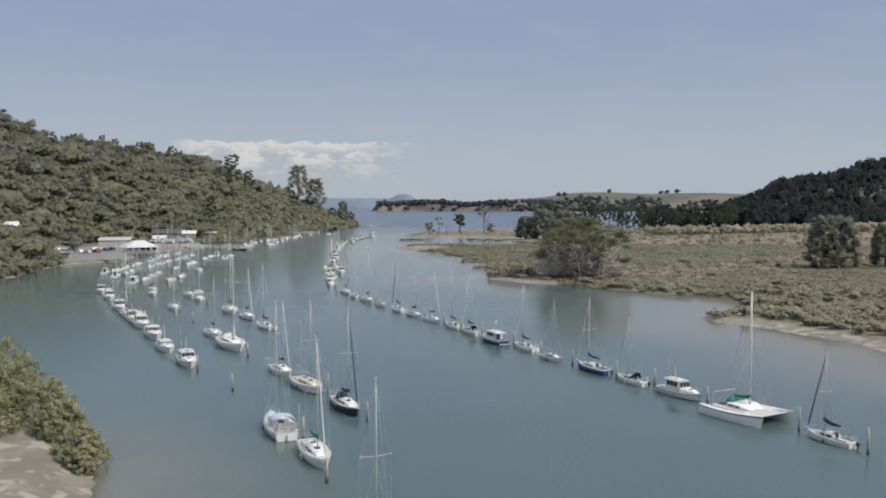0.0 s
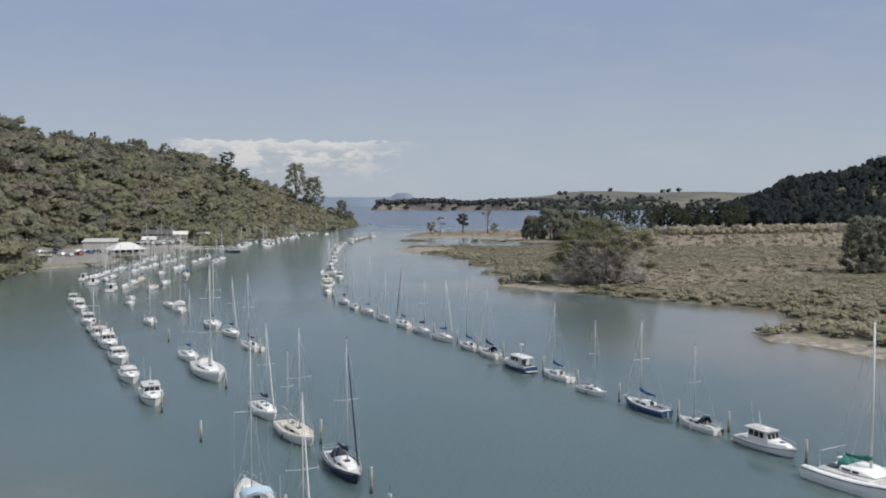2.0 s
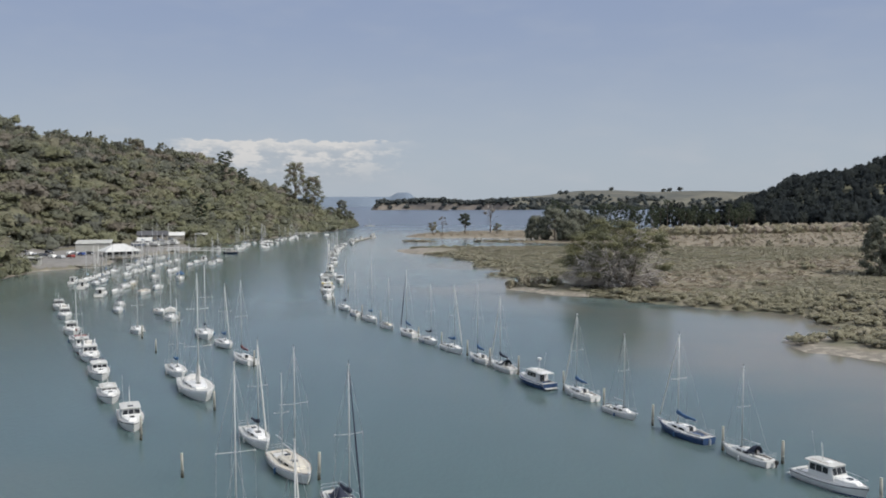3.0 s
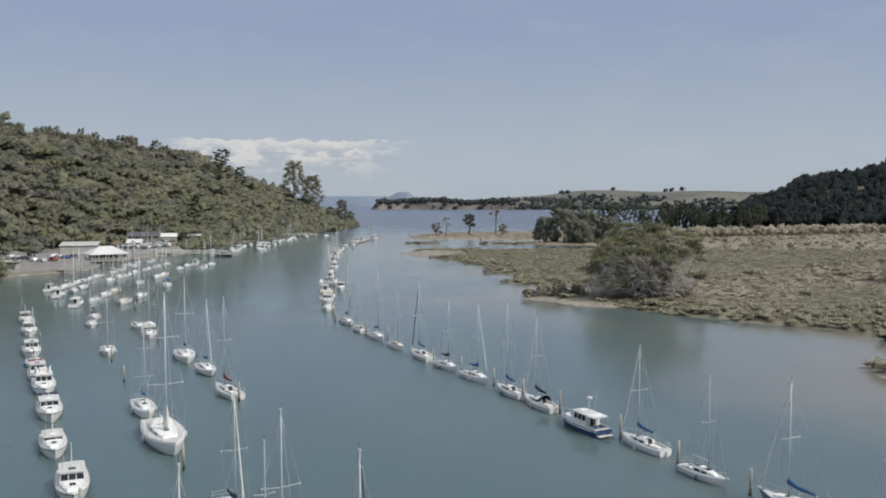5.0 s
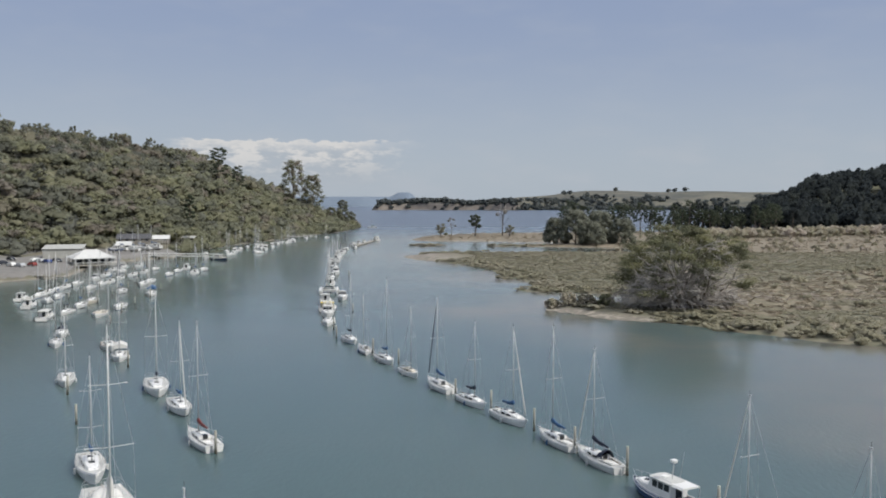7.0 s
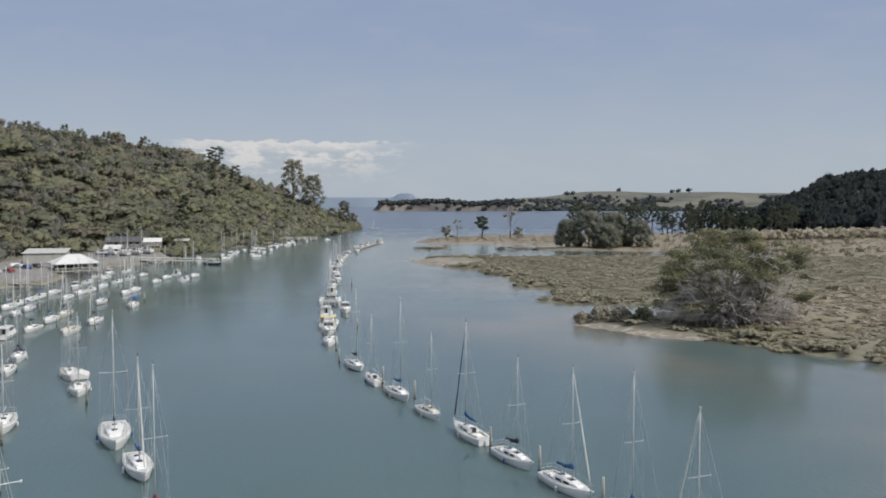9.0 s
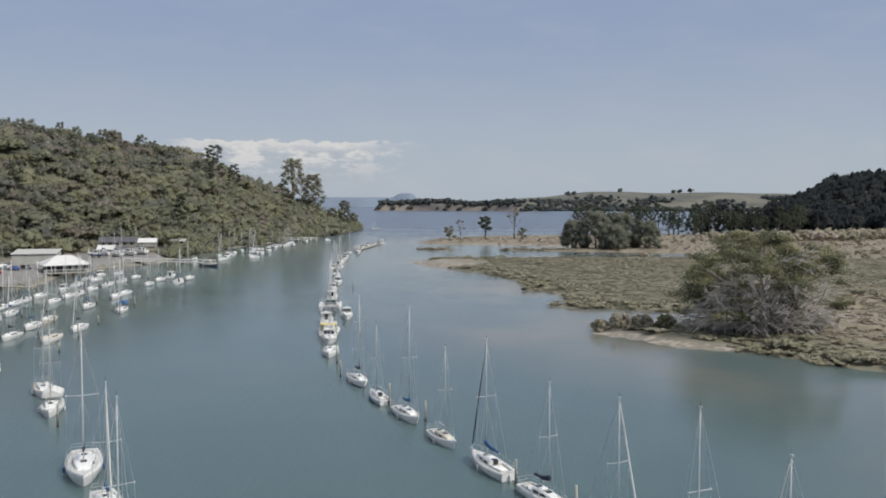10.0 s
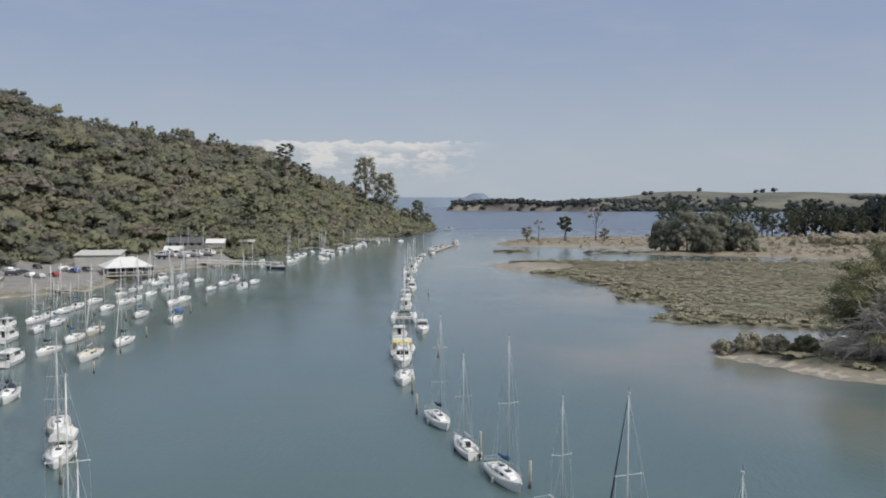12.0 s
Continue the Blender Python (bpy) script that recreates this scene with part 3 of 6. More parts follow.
# lush olive green low down, dull brown and grey green towards the ridge
lush = step(105, 40, dl + 30 * waves(px, py, 80, 38))
olive = 0.46 + 0.10 * waves(px, py, 40, 33) + rng.normal(0, 0.13, len(px))
dull = np.where(rng.uniform(size=len(px)) < 0.45 + 0.6 * waves(px, py, 38, 39), rng.normal(0.80, 0.10, len(px)), rng.normal(0.18, 0.14, len(px)))
tone = np.clip(np.where(rng.uniform(size=len(px)) < 0.14 + 0.68 * lush + 0.25 * waves(px, py, 45, 42), olive, dull), 0, 1)
bush = np.stack([px, py, gz + hgt * 0.28 + rng.gamma(1.6, 0.55, len(px)).clip(0.2, 3.0), rad, hgt], 1)
near_hill = (py < 560) | (dl > 215)
scatter("hillside_bush", HILL_CROWNS, bush[near_hill], M["bush_leaf"], "dense olive green native bush covering the hillside", tones=tone[near_hill], up=0.9)
scatter("hillside_bush", FAR_CROWNS, bush[~near_hill], M["bush_leaf"], "olive green bush on the slope towards the point", tones=tone[~near_hill], up=0.9)

px, py = jittered(-190, -120, 130, 900, 3.3, rng)
dl, dr = bank_distance(px, py)
keep = (dl > -0.4) & (dl < 7) & ((py < 322) | (py > 470))
px, py, dl = px[keep], py[keep], dl[keep]
rad = rng.uniform(1.5, 3.2, len(px))
hgt = rad * rng.uniform(0.7, 1.2, len(px))
scatter("shore_bush", FAR_CROWNS, np.stack([px, py, np.maximum(ground_height(px, py), 0.2) + hgt * 0.35, rad, hgt], 1), M["bush_leaf"], "green bush hanging over the water's edge", "shrubs", np.clip(rng.normal(0.40, 0.14, len(px)), 0, 1), 0.8)

MARSH = [crown(s, 3, 45, 0.24, 0.85, 0, low=0.05, inner=0.5) for s in range(40, 46)]
CLUMP = [crown(s, 6, 150, 0.15, 0.85, 1, low=0.1, inner=0.6) for s in range(46, 50)]
na, nb = jittered(-70, 240, 120, 330, 2.15, rng)
fa, fb = jittered(-70, 300, 330, 580, 3.0, rng)
px, py = np.r_[na, fa], np.r_[nb, fb]
dl, dr = bank_distance(px, py)
islet = np.min([np.hypot((px - cx) / a, (py - cy) / b) for cx, cy, a, b in ISLETS], axis=0) < 1.0
dry = dry_bank(px, py)
bare = ((px < 22) & (py > 250) & (py < 290) & (dr < 6)) | ((py < 172) & (dr < 4)) | (np.hypot((px + 44) / 1.2, py - 446) < 22)
near_marsh = (py < 240) & (dr < 30) & (px > 36)
keep = (dr > -0.6) & (px < 0.62 * py + 20) & ~bare & ~near_marsh & ((py < 478) | islet) & (rng.uniform(size=len(px)) < np.where(dry > 0.5, 0.34, 0.9))
px, py, dr, dry = px[keep], py[keep], dr[keep], dry[keep]
gz = np.maximum(ground_height(px, py), 0.05)
rad = rng.uniform(1.3, 2.4, len(px)) * np.where(py > 330, 1.3, 1.0)
hgt = rad * np.where(dr < 7, rng.uniform(0.24, 0.42, len(px)), rng.uniform(0.08, 0.16, len(px)))
tone = np.clip(0.36 + 0.16 * waves(px, py, 50, 36) + 0.10 * waves(px, py, 15, 41) + rng.normal(0, 0.11, len(px)) + 0.50 * dry, 0, 1)
scatter("mangrove_shrubs", MARSH, np.stack([px, py, gz + hgt * 0.3, rad, hgt], 1), M["mangrove_leaf"], "low olive mangrove shrubs on the salt marsh", "shrubs", tone, 1.5)
ca, cb = jittered(-20, 150, 240, 420, 4.2, rng)
na, nb = jittered(36, 150, 150, 240, 2.7, rng)
px, py = np.r_[ca, na], np.r_[cb, nb]
dl, dr = bank_distance(px, py)
dry = dry_bank(px, py)
near_marsh = (py < 240) & (dr < 30) & (dr > -0.8) & ~((py < 176) & (dr < 5))
fringe = (dr > -1.2) & (dr < 4.5) & (px > 18) & ~((py < 175) & (dr < 4)) & ~((px < 26) & (py > 250))
keep = (px < 0.62 * py + 10) & ((near_marsh & (rng.uniform(size=len(px)) < 0.92)) | (fringe & (py >= 240) & (rng.uniform(size=len(px)) < 0.75)) | ((dry > 0.3) & (rng.uniform(size=len(px)) < 0.10)))
px, py = px[keep], py[keep]
rad = rng.uniform(1.3, 2.6, len(px)) * np.where(py < 240, 0.85, 1.0)
scatter("mangrove_clumps", CLUMP, np.stack([px, py, np.maximum(ground_height(px, py), 0.0) + rad * 0.30, rad, rad * rng.uniform(0.50, 0.8, len(px))], 1), M["mangrove_leaf"], "rounded olive mangrove bushes along the marsh edge", "shrubs", np.clip(rng.normal(0.36, 0.14, len(px)), 0, 1), 1.3)

PINES = [crown(s, 5, 55, 0.19, 0.5, 1, low=0.5, inner=0.7) for s in range(60, 66)]
px, py = jittered(180, 860, 790, 1120, 8.8, rng)
dl, dr = bank_distance(px, py)
gz = ground_height(px, py, dl, dr)
keep = (dr > 1) & (px > 0.20 * py + 12) & (px < 0.66 * py + 40)
px, py, gz = px[keep], py[keep], gz[keep]
rad = rng.gamma(9.0, 0.68, len(px)).clip(3.5, 10.5)
scatter("pine_hill_trees", PINES, np.stack([px, py, gz + 5 + rng.uniform(0, 4, len(px)), rad, rad * rng.uniform(0.8, 1.5, len(px))], 1), M["dark_pine"], "dark pine wood on the hill behind the marsh", up=1.4)


# ---------------------------------------------------------------- boats
def hull_shape(L, B, free, stern=0.72, full=2.0):
    """Stations from transom to stem: place along, half beam, sheer height."""
    out = []
    for i in range(13):
        t = i / 12
        half = B / 2 * (stern + (1 - stern) * math.sin(min(t / 0.42, 1) * math.pi / 2)) if t < 0.42 else B / 2 * max(0.0, 1 - ((t - 0.42) / 0.58) ** full)
        sheer = free * (0.92 + 0.30 * t * t - 0.06 * math.sin(t * math.pi))
        out.append((-L / 2 + L * t, max(half, 0.02), sheer))
    return out


def hull_part(parent, L, B, free, mat, stern=0.72, boot=None, rake=0.07, full=2.0):
    st = hull_shape(L, B, free, stern, full)
    g = Geo()
    rings, srings = [], []
    for i, (y, h, s) in enumerate(st):
        t = i / 12
        fw = (0.90 - 0.10 * t) * h if t < 0.97 else 0.01
        pull = rake * L * max(0, (t - 0.8) / 0.2) ** 2
        prof = [(h, s, 0.0), (h * 0.985, s * 0.72, 0.28), (h * 0.5 + fw * 0.5, s * 0.36, 0.62), (fw, 0.10, 0.92), (fw * 0.93, 0.0, 1.0), (fw * 0.8, -0.25, 1.12)]
        side = [(hx, y - pull * bk + (0.06 * bk if i == 0 else 0), z) for hx, z, bk in prof]
        rings.append([(-a, b, c) for a, b, c in reversed(side)] + side)
        srings.append([(-a * 1.004 - 0.004, b, c) for a, b, c in (side[3], side[4])])
    g.loft(rings, closed=False, caps=False)
    g.f.append(tuple(range(12)))
    hull = part("hull", g, mat, parent, smooth=False)
    hull.data.polygons.foreach_set("use_smooth", [True] * (len(g.f) - 1) + [False])
    if boot:
        for sgn in (-1, 1):
            sg = Geo()
            sg.loft([[(sgn * (abs(a[0]) + 0.006), a[1], a[2] + 0.02) for a in r] for r in srings], closed=False, caps=False)
            part("boot_stripe", sg, boot, hull)
    return st, hull


def deck_part(parent, st, mat, well=None, inner=0.55):
    g = Geo()
    cross = (-1.0, -inner, 0.0, inner, 1.0)
    for i in range(12):
        for j in range(4):
            if well and well[0] <= i < well[1] and j in (1, 2):
                continue
            q = []
            for a, c in ((i, j), (i, j + 1), (i + 1, j + 1), (i + 1, j)):
                y, h, s = st[a]
                q.append((cross[c] * (h - 0.015), y, s + 0.045 * (1 - cross[c] ** 2) * min(1, h) - 0.01))
            g.add(q, [(0, 1, 2, 3)])
    deck = part("deck", g, mat, parent)
    if well:
        a, b = st[well[0]], st[well[1]]
        w = min(a[1], b[1]) * inner
        z1, z0 = min(a[2], b[2]) + 0.06, min(a[2], b[2]) - 0.42
        y0, y1 = a[0], b[0]
        c = Geo()
        wa, wb = a[1] * inner, b[1] * inner
        c.add([(-wa, y0, z1), (wa, y0, z1), (wb, y1, z1), (-wb, y1, z1), (-wa * .72, y0 + .12, z0), (wa * .72, y0 + .12, z0), (wb * .72, y1, z0), (-wb * .72, y1, z0)],
              [(0, 1, 5, 4), (1, 2, 6, 5), (2, 3, 7, 6), (3, 0, 4, 7), (4, 5, 6, 7)])
        part("cockpit", c, M["sole"], parent)
        for sgn in (-1, 1):
            k = Geo()
            k.loft([[(sgn * (h * inner + o), y, s + zz) for o, zz in ((0, 0.0), (0.0, 0.16), (0.09, 0.16), (0.12, 0.0))] for y, h, s in (a, st[(well[0] + well[1]) // 2], b)])
            part("coaming", k, mat, parent)
    for sgn in (-1, 1):
        r = Geo()
        r.tube([(sgn * (h - 0.02), y, s + 0.02) for y, h, s in st], 0.028, 4)
        part("toe_rail", r, M["alloy"] if mat is not M["cream"] else M["teak"], parent)
    return deck


def cabin_part(parent, st, y0, y1, width, height, mat, window, steps=5):
    """A coachroof from y0 to y1, rounded and lower forward, with dark side windows."""
    def ring(t):
        y = y0 + (y1 - y0) * t
        k = min(range(13), key=lambda i: abs(st[i][0] - y))
        z = st[k][2] + 0.02
        w = min(width / 2 * (1 - 0.42 * t * t), st[k][1] - 0.22)
        h = height * (1 - 0.55 * max(0, (t - 0.35) / 0.65) ** 1.6)
        return [(-w, y, z), (-w * 0.93, y, z + h * 0.72), (-w * 0.78, y, z + h), (0, y, z + h * 1.1), (w * 0.78, y, z + h), (w * 0.93, y, z + h * 0.72), (w, y, z)]
    g = Geo()
    rs = [ring(i / steps) for i in range(steps + 1)]
    end = [(x * 0.8, y + 0.25, rs[-1][0][2] + (z - rs[-1][0][2]) * 0.1) for x, y, z in rs[-1]]
    g.loft(rs + [end], closed=True)
    cab = part("cabin", g, mat, parent)
    for sgn in (-1, 1):
        for a, b in ((0.10, 0.38), (0.46, 0.72)):
            ra, rb = ring(a), ring(b)
            k = 6 if sgn > 0 else 0
            m_ = 5 if sgn > 0 else 1
            pts = []
            for rr, tt in ((ra, 0), (rb, 0)):
                lo, hi = Vector(rr[k]), Vector(rr[m_])
                pts.append((lo.lerp(hi, 0.18), lo.lerp(hi, 0.94)))
            o = Vector((sgn * 0.012, 0, 0.004))
            w = Geo().add([pts[0][0] + o, pts[1][0] + o, pts[1][1] + o, pts[0][1] + o], [(0, 1, 2, 3)])
            part("cabin_window", w, window, cab)
    r0 = ring(0)
    zt = r0[3][2]
    part("companionway", Geo().box(-.27, .27, y0 - .03, y0 + .5, r0[0][2] + .05, zt + .03, .02), M["window"], cab)
    for t in (0.62, 0.32):
        r = ring(t)
        y, z = r[3][1], r[3][2]
        h = Geo().box(-0.26, 0.26, y - 0.26, y + 0.26, z - 0.03, z + 0.05, 0.05)
        part("deck_hatch", h, M["window"] if t > 0.5 else mat, cab)
    return cab


def mast_part(parent, y, z, top, colour, spreaders=1, half=0.75, thick=0.065):
    mast = part("mast", Geo().tube([(0, y, z), (0, y, z + (top - z) * 0.6), (0, y - 0.02, top)], [thick, thick * 0.95, thick * 0.62], 8), colour, parent, smooth=True)
    head = Geo().box(-0.05, 0.05, y - 0.16, y + 0.1, top - 0.04, top + 0.08, 0.02)
    part("masthead", head, M["alloy"], mast)
    part("wind_vane", Geo().tube([(0, y, top), (0, y - 0.03, top + 0.42)], 0.012, 4), M["rubber"], mast)
    for i in range(spreaders):
        zz = z + (top - z) * ((i + 1) / (spreaders + 1) + 0.02)
        w = half * (1 - 0.22 * i)
        part("spreader", Geo().tube([(-w, y - 0.12, zz + 0.05), (0, y, zz), (w, y - 0.12, zz + 0.05)], 0.026, 5).box(-w - .05, -w + .05, y - .19, y - .05, zz, zz + .1, .02).box(w - .05, w + .05, y - .19, y - .05, zz, zz + .1, .02), colour, mast)
    return mast


def stays_part(parent, y, top, z, bow, stern, side, spreaders=1, half=0.75, jib=None, thick=0.012):
    fore = Geo().tube([bow, (0, y, top - 0.1)], thick, 4)
    part("forestay", fore, M["steel"], parent)
    part("backstay", Geo().tube([stern, (0, y, top)], thick, 4), M["steel"], parent)
    for sgn in (-1, 1):
        zz = z + (top - z) * (1 / (spreaders + 1) + 0.02)
        part("shroud", Geo().tube([(sgn * side, y - 0.15, z), (sgn * half, y - 0.12, zz + 0.05), (0, y, top - 0.3)], thick, 4), M["steel"], parent)
        part("lower_shroud", Geo().tube([(sgn * side, y - 0.55, z), (0, y, zz - 0.1)], thick, 4), M["steel"], parent)
    if jib:
        b, t = Vector(bow), Vector((0, y, top - 0.1))
        pts = [b.lerp(t, k) for k in (0.05, 0.12, 0.5, 0.9, 0.97)]
        part("furled_jib", Geo().tube(pts, [0.04, 0.075, 0.065, 0.035, 0.02], 6), jib, parent, smooth=True)


def boom_part(parent, y, z, length, cover, furled=True):
    boom = part("boom", Geo().tube([(0, y - 0.1, z), (0, y - length, z + 0.05)], 0.055, 6), M["alloy"], parent)
    if cover:
        rings = []
        for k in range(7):
            t = k / 6
            yy = y + 0.12 - (length - 0.1) * t
            r = 0.24 * (1 - 0.55 * t) + 0.025 * math.sin(k * 2.3)
            zc = z + 0.12 + (0.28 * (1 - t) ** 3) + 0.03 * math.sin(k * 1.7)
            rings.append([(math.cos(a) * r * 0.62, yy, zc + math.sin(a) * r * (1.3 if math.sin(a) > 0 else 0.8)) for a in np.linspace(0, math.tau, 8, endpoint=False)])
        part("sail_cover", Geo().loft(rings), cover, boom, smooth=True)


def rails_part(parent, st, bow=True, stern=True):
    if bow:
        y, h, s = st[12]
        a, b = st[10], st[11]
        for hh in (0.55,):
            part("pulpit", Geo().tube([(-a[1] * 0.92, a[0], a[2] + hh), (-b[1] * 0.9, b[0], b[2] + hh), (0, y + 0.05, s + hh), (b[1] * 0.9, b[0], b[2] + hh), (a[1] * 0.92, a[0], a[2] + hh)], 0.016, 5), M["steel"], parent)
        for sgn in (-1, 1):
            part("pulpit_leg", Geo().tube([(sgn * a[1] * 0.92, a[0], a[2]), (sgn * a[1] * 0.92, a[0], a[2] + 0.55)], 0.014, 4), M["steel"], parent)
    if stern:
        a, b = st[0], st[1]
        for hh in (0.62, 0.34):
            part("pushpit", Geo().tube([(-b[1] * 0.95, b[0] + 0.3, b[2] + hh), (-a[1] * 0.92, a[0] + 0.08, a[2] + hh), (a[1] * 0.92, a[0] + 0.08, a[2] + hh), (b[1] * 0.95, b[0] + 0.3, b[2] + hh)], 0.016, 5), M["steel"], parent)
    for sgn in (-1, 1):
        for i in (3, 5, 7, 9):
            y, h, s = st[i]
            part("stanchion", Geo().tube([(sgn * (h - 0.06), y, s), (sgn * (h - 0.06), y, s + 0.58)], 0.013, 4), M["steel"], parent)
        part("lifeline", Geo().tube([(sgn * (h - 0.06), y, s + 0.56) for y, h, s in st[1:11]], 0.007, 3), M["steel"], parent)


def dodger_part(parent, y, z, width, mat, length=0.9, height=0.75):
    rings = []
    for k in range(5):
        t = k / 4
        yy = y + length * (0.5 - t)
        h = height * math.sin(min(1, 0.25 + t * 0.9) * math.pi / 2)
        rings.append([(math.cos(a) * width / 2, yy, z + math.sin(a) * h) for a in np.linspace(0, math.pi, 9)])
    inner = [[(x * 0.96, yy, max(z, zz - 0.03)) for x, yy, zz in r] for r in reversed(rings)]
    part("spray_hood", Geo().loft(rings, False).loft(inner, False), mat, parent, smooth=True)


def outboard_part(parent, x, y, z):
    o = part("outboard_motor", Geo().box(x - 0.14, x + 0.14, y - 0.36, y - 0.02, z, z + 0.38, 0.08), M["rubber"], parent)
    part("outboard_leg", Geo().box(x - 0.06, x + 0.06, y - 0.24, y - 0.10, z - 0.75, z, 0.02), M["rubber"], o)


def place(ob, xy, heading, lean=0.0):
    hx, hy = heading
    ob.matrix_world = pose(xy[0], xy[1], 0, 0, lean, math.degrees(math.atan2(-hx, hy)))


def yacht(xy, heading, L=8.5, B=None, mast=10.5, hull="gelcoat", deck="deck", cabin="gelcoat", cover=None, jib=None, boot=None, spreaders=1, dodger=None, mizzen=0.0,
          outboard=False, tent=None, bimini=None, stern=0.72, mast_mat="alloy", lean=0.0, label="", boom=True, fine=True, bundle=False):
    B = B or L * 0.31
    free = 0.078 * L + 0.18
    ob = new("yacht")
    st, hp = hull_part(ob, L, B, free, M[hull], stern, M[boot] if boot else None)
    deck_part(ob, st, M[deck], (1, 4))
    cz = cabin_part(ob, st, st[4][0] + 0.05, st[9][0], B * 0.62, 0.42, M[cabin], M["window"])
    my = -L / 2 + L * 0.60
    z0 = st[7][2] + 0.4
    mp = mast_part(ob, my, z0 - 0.3, mast, M[mast_mat], spreaders, half=B * 0.41, thick=(0.036 + L * 0.0026) * (1.0 if fine else 1.5))
    stays_part(ob, my, mast, z0 - 0.4, (0, st[12][0] - 0.1, st[12][2]), (0, st[0][0] + 0.1, st[0][2]), B * 0.44, spreaders, B * 0.41, M[jib] if jib else None)
    if boom:
        boom_part(ob, my, z0 + 0.75, L * 0.36, M[cover] if cover else None)
    if mizzen:
        y2 = -L / 2 + L * 0.2
        mast_part(ob, y2, st[2][2], mizzen, M[mast_mat], 1, half=B * 0.22, thick=0.045)
        boom_part(ob, y2, st[2][2] + 1.5, L * 0.2, M[cover] if cover else None)
    if dodger:
        dodger_part(ob, st[4][0] + 0.1, st[4][2] + 0.25, B * 0.6, M[dodger], 1.0, 0.8)
    if tent:
        rings = []
        for k in range(4):
            y = st[0][0] + 0.2 + (st[5][0] - st[0][0]) * k / 3
            rings.append([(-B * .42, y, st[2][2] + 0.9), (-B * .40, y, st[2][2] + 1.25), (0, y, st[2][2] + 1.75), (B * .40, y, st[2][2] + 1.25), (B * .42, y, st[2][2] + 0.9)])
        part("boom_tent", Geo().loft(rings, True), M[tent], ob)
    if bimini:
        yb, zb, wb = st[2][0] + 0.2, st[3][2], B * 0.40
        rings = [[(math.cos(a) * wb, yb + dy, zb + 0.75 + math.sin(a) * hh) for a in np.linspace(0, math.pi, 9)] for dy, hh in ((0.5, 0.50), (1.0, 0.60), (1.6, 0.60), (2.1, 0.44))]
        part("cockpit_awning", Geo().loft(rings, False).loft([[(x * .98, y, z - .03) for x, y, z in q] for q in reversed(rings)], False), M[bimini], ob, "pale blue canvas awning", smooth=True)
        for dy in (0.55, 2.05):
            part("awning_hoop", Geo().tube([(-wb, yb + dy, zb + 0.05)] + [(math.cos(a) * wb * 1.01, yb + dy, zb + 0.75 + math.sin(a) * 0.47) for a in np.linspace(math.pi, 0, 9)] + [(wb, yb + dy, zb + 0.05)], 0.02, 5), M["steel"], ob)
        part("aft_screen", Geo().loft([[(x * wb, yb - 0.93 - dy, z) for x, z in ((-.96, zb + .1), (-.9, zb + .7), (-.5, zb + .9), (.5, zb + .9), (.9, zb + .7), (.96, zb + .1))] for dy in (0, .02)]), M["cover_grey"], ob, "grey mesh screen")
        for sgn in (-1, 1):
            part("davit", Geo().tube([(sgn * wb * .6, st[0][0] + .2, st[0][2]), (sgn * wb * .6, st[0][0] + .1, st[0][2] + 1.0), (sgn * wb * .6, st[0][0] - .5, st[0][2] + 1.1)], .035, 6), M["mast_white"], ob)
            part("aerial_pole", Geo().tube([(sgn * wb * 1.02, st[0][0] + .3, st[0][2]), (sgn * wb * 1.0, st[0][0] + .2, st[0][2] + 3.0)], .022, 5), M["mast_white"], ob)
    if bundle:
        part("lowered_sail", Geo().tube([(0, my - .25, z0 - .1), (.05, my - .3, z0 + .6), (-.04, my - .34, z0 + 1.5), (0, my - .3, z0 + 2.3), (0, my - .2, z0 + 2.7)], [.24, .32, .28, .20, .06], 9), M["sail"], ob, "pale grey bundled sail", smooth=True)
        part("wheel", Geo().tube([(.5 * math.cos(a), st[2][0] + .3, st[2][2] + .35 + .5 * math.sin(a)) for a in np.linspace(0, math.tau, 15)], .025, 5), M["steel"], ob)
    if fine:
        rails_part(ob, st)
        part("mast_foot_gear", Geo().box(-.3, .34, my - .5, my - .1, z0 - .12, z0 + .1, .09), M["cover_grey"], ob)
        for sgn in (-1, 1):
            part("cockpit_seat", Geo().box(sgn * B * .2 - .17, sgn * B * .2 + .17, st[1][0] + .2, st[4][0] - .15, st[2][2] - .12, st[2][2] - .04, .03), M["teak"] if round(L * 10) % 3 == 0 else M["sole"], ob)
            part("fender", Geo().tube([(sgn * (st[6][1] + .09), st[6][0], st[6][2] - .75), (sgn * (st[6][1] + .10), st[6][0], st[6][2] - .65), (sgn * (st[6][1] + .10), st[6][0], st[6][2] - .25), (sgn * (st[6][1] + .09), st[6][0], st[6][2] - .15)], [.04, .10, .10, .03], 7), M["cover_blue"] if round(L * 10) % 2 else M["gelcoat"], ob)
        part("anchor", Geo().box(-.1, .1, st[12][0] - .25, st[12][0] + .2, st[12][2], st[12][2] + .12, .03), M["steel"], ob)
        for sgn in (-1, 1):
            part("winch", Geo().tube([(sgn * st[3][1] * .66, st[3][0], st[3][2] + .15), (sgn * st[3][1] * .66, st[3][0], st[3][2] + .34)], [.09, .07], 8), M["steel"], ob)
            part("cove_stripe", Geo().tube([(sgn * (q[1] * .99 + .012), q[0], q[2] * .84) for q in st[:12]], .016, 4), M[boot] if boot else M["cover_grey"], hp)
        part("tiller", Geo().tube([(0, st[0][0] + 0.1, st[0][2] + 0.25), (0, st[1][0] + 0.5, st[1][2] + 0.35)], 0.03, 5), M["teak"], ob)
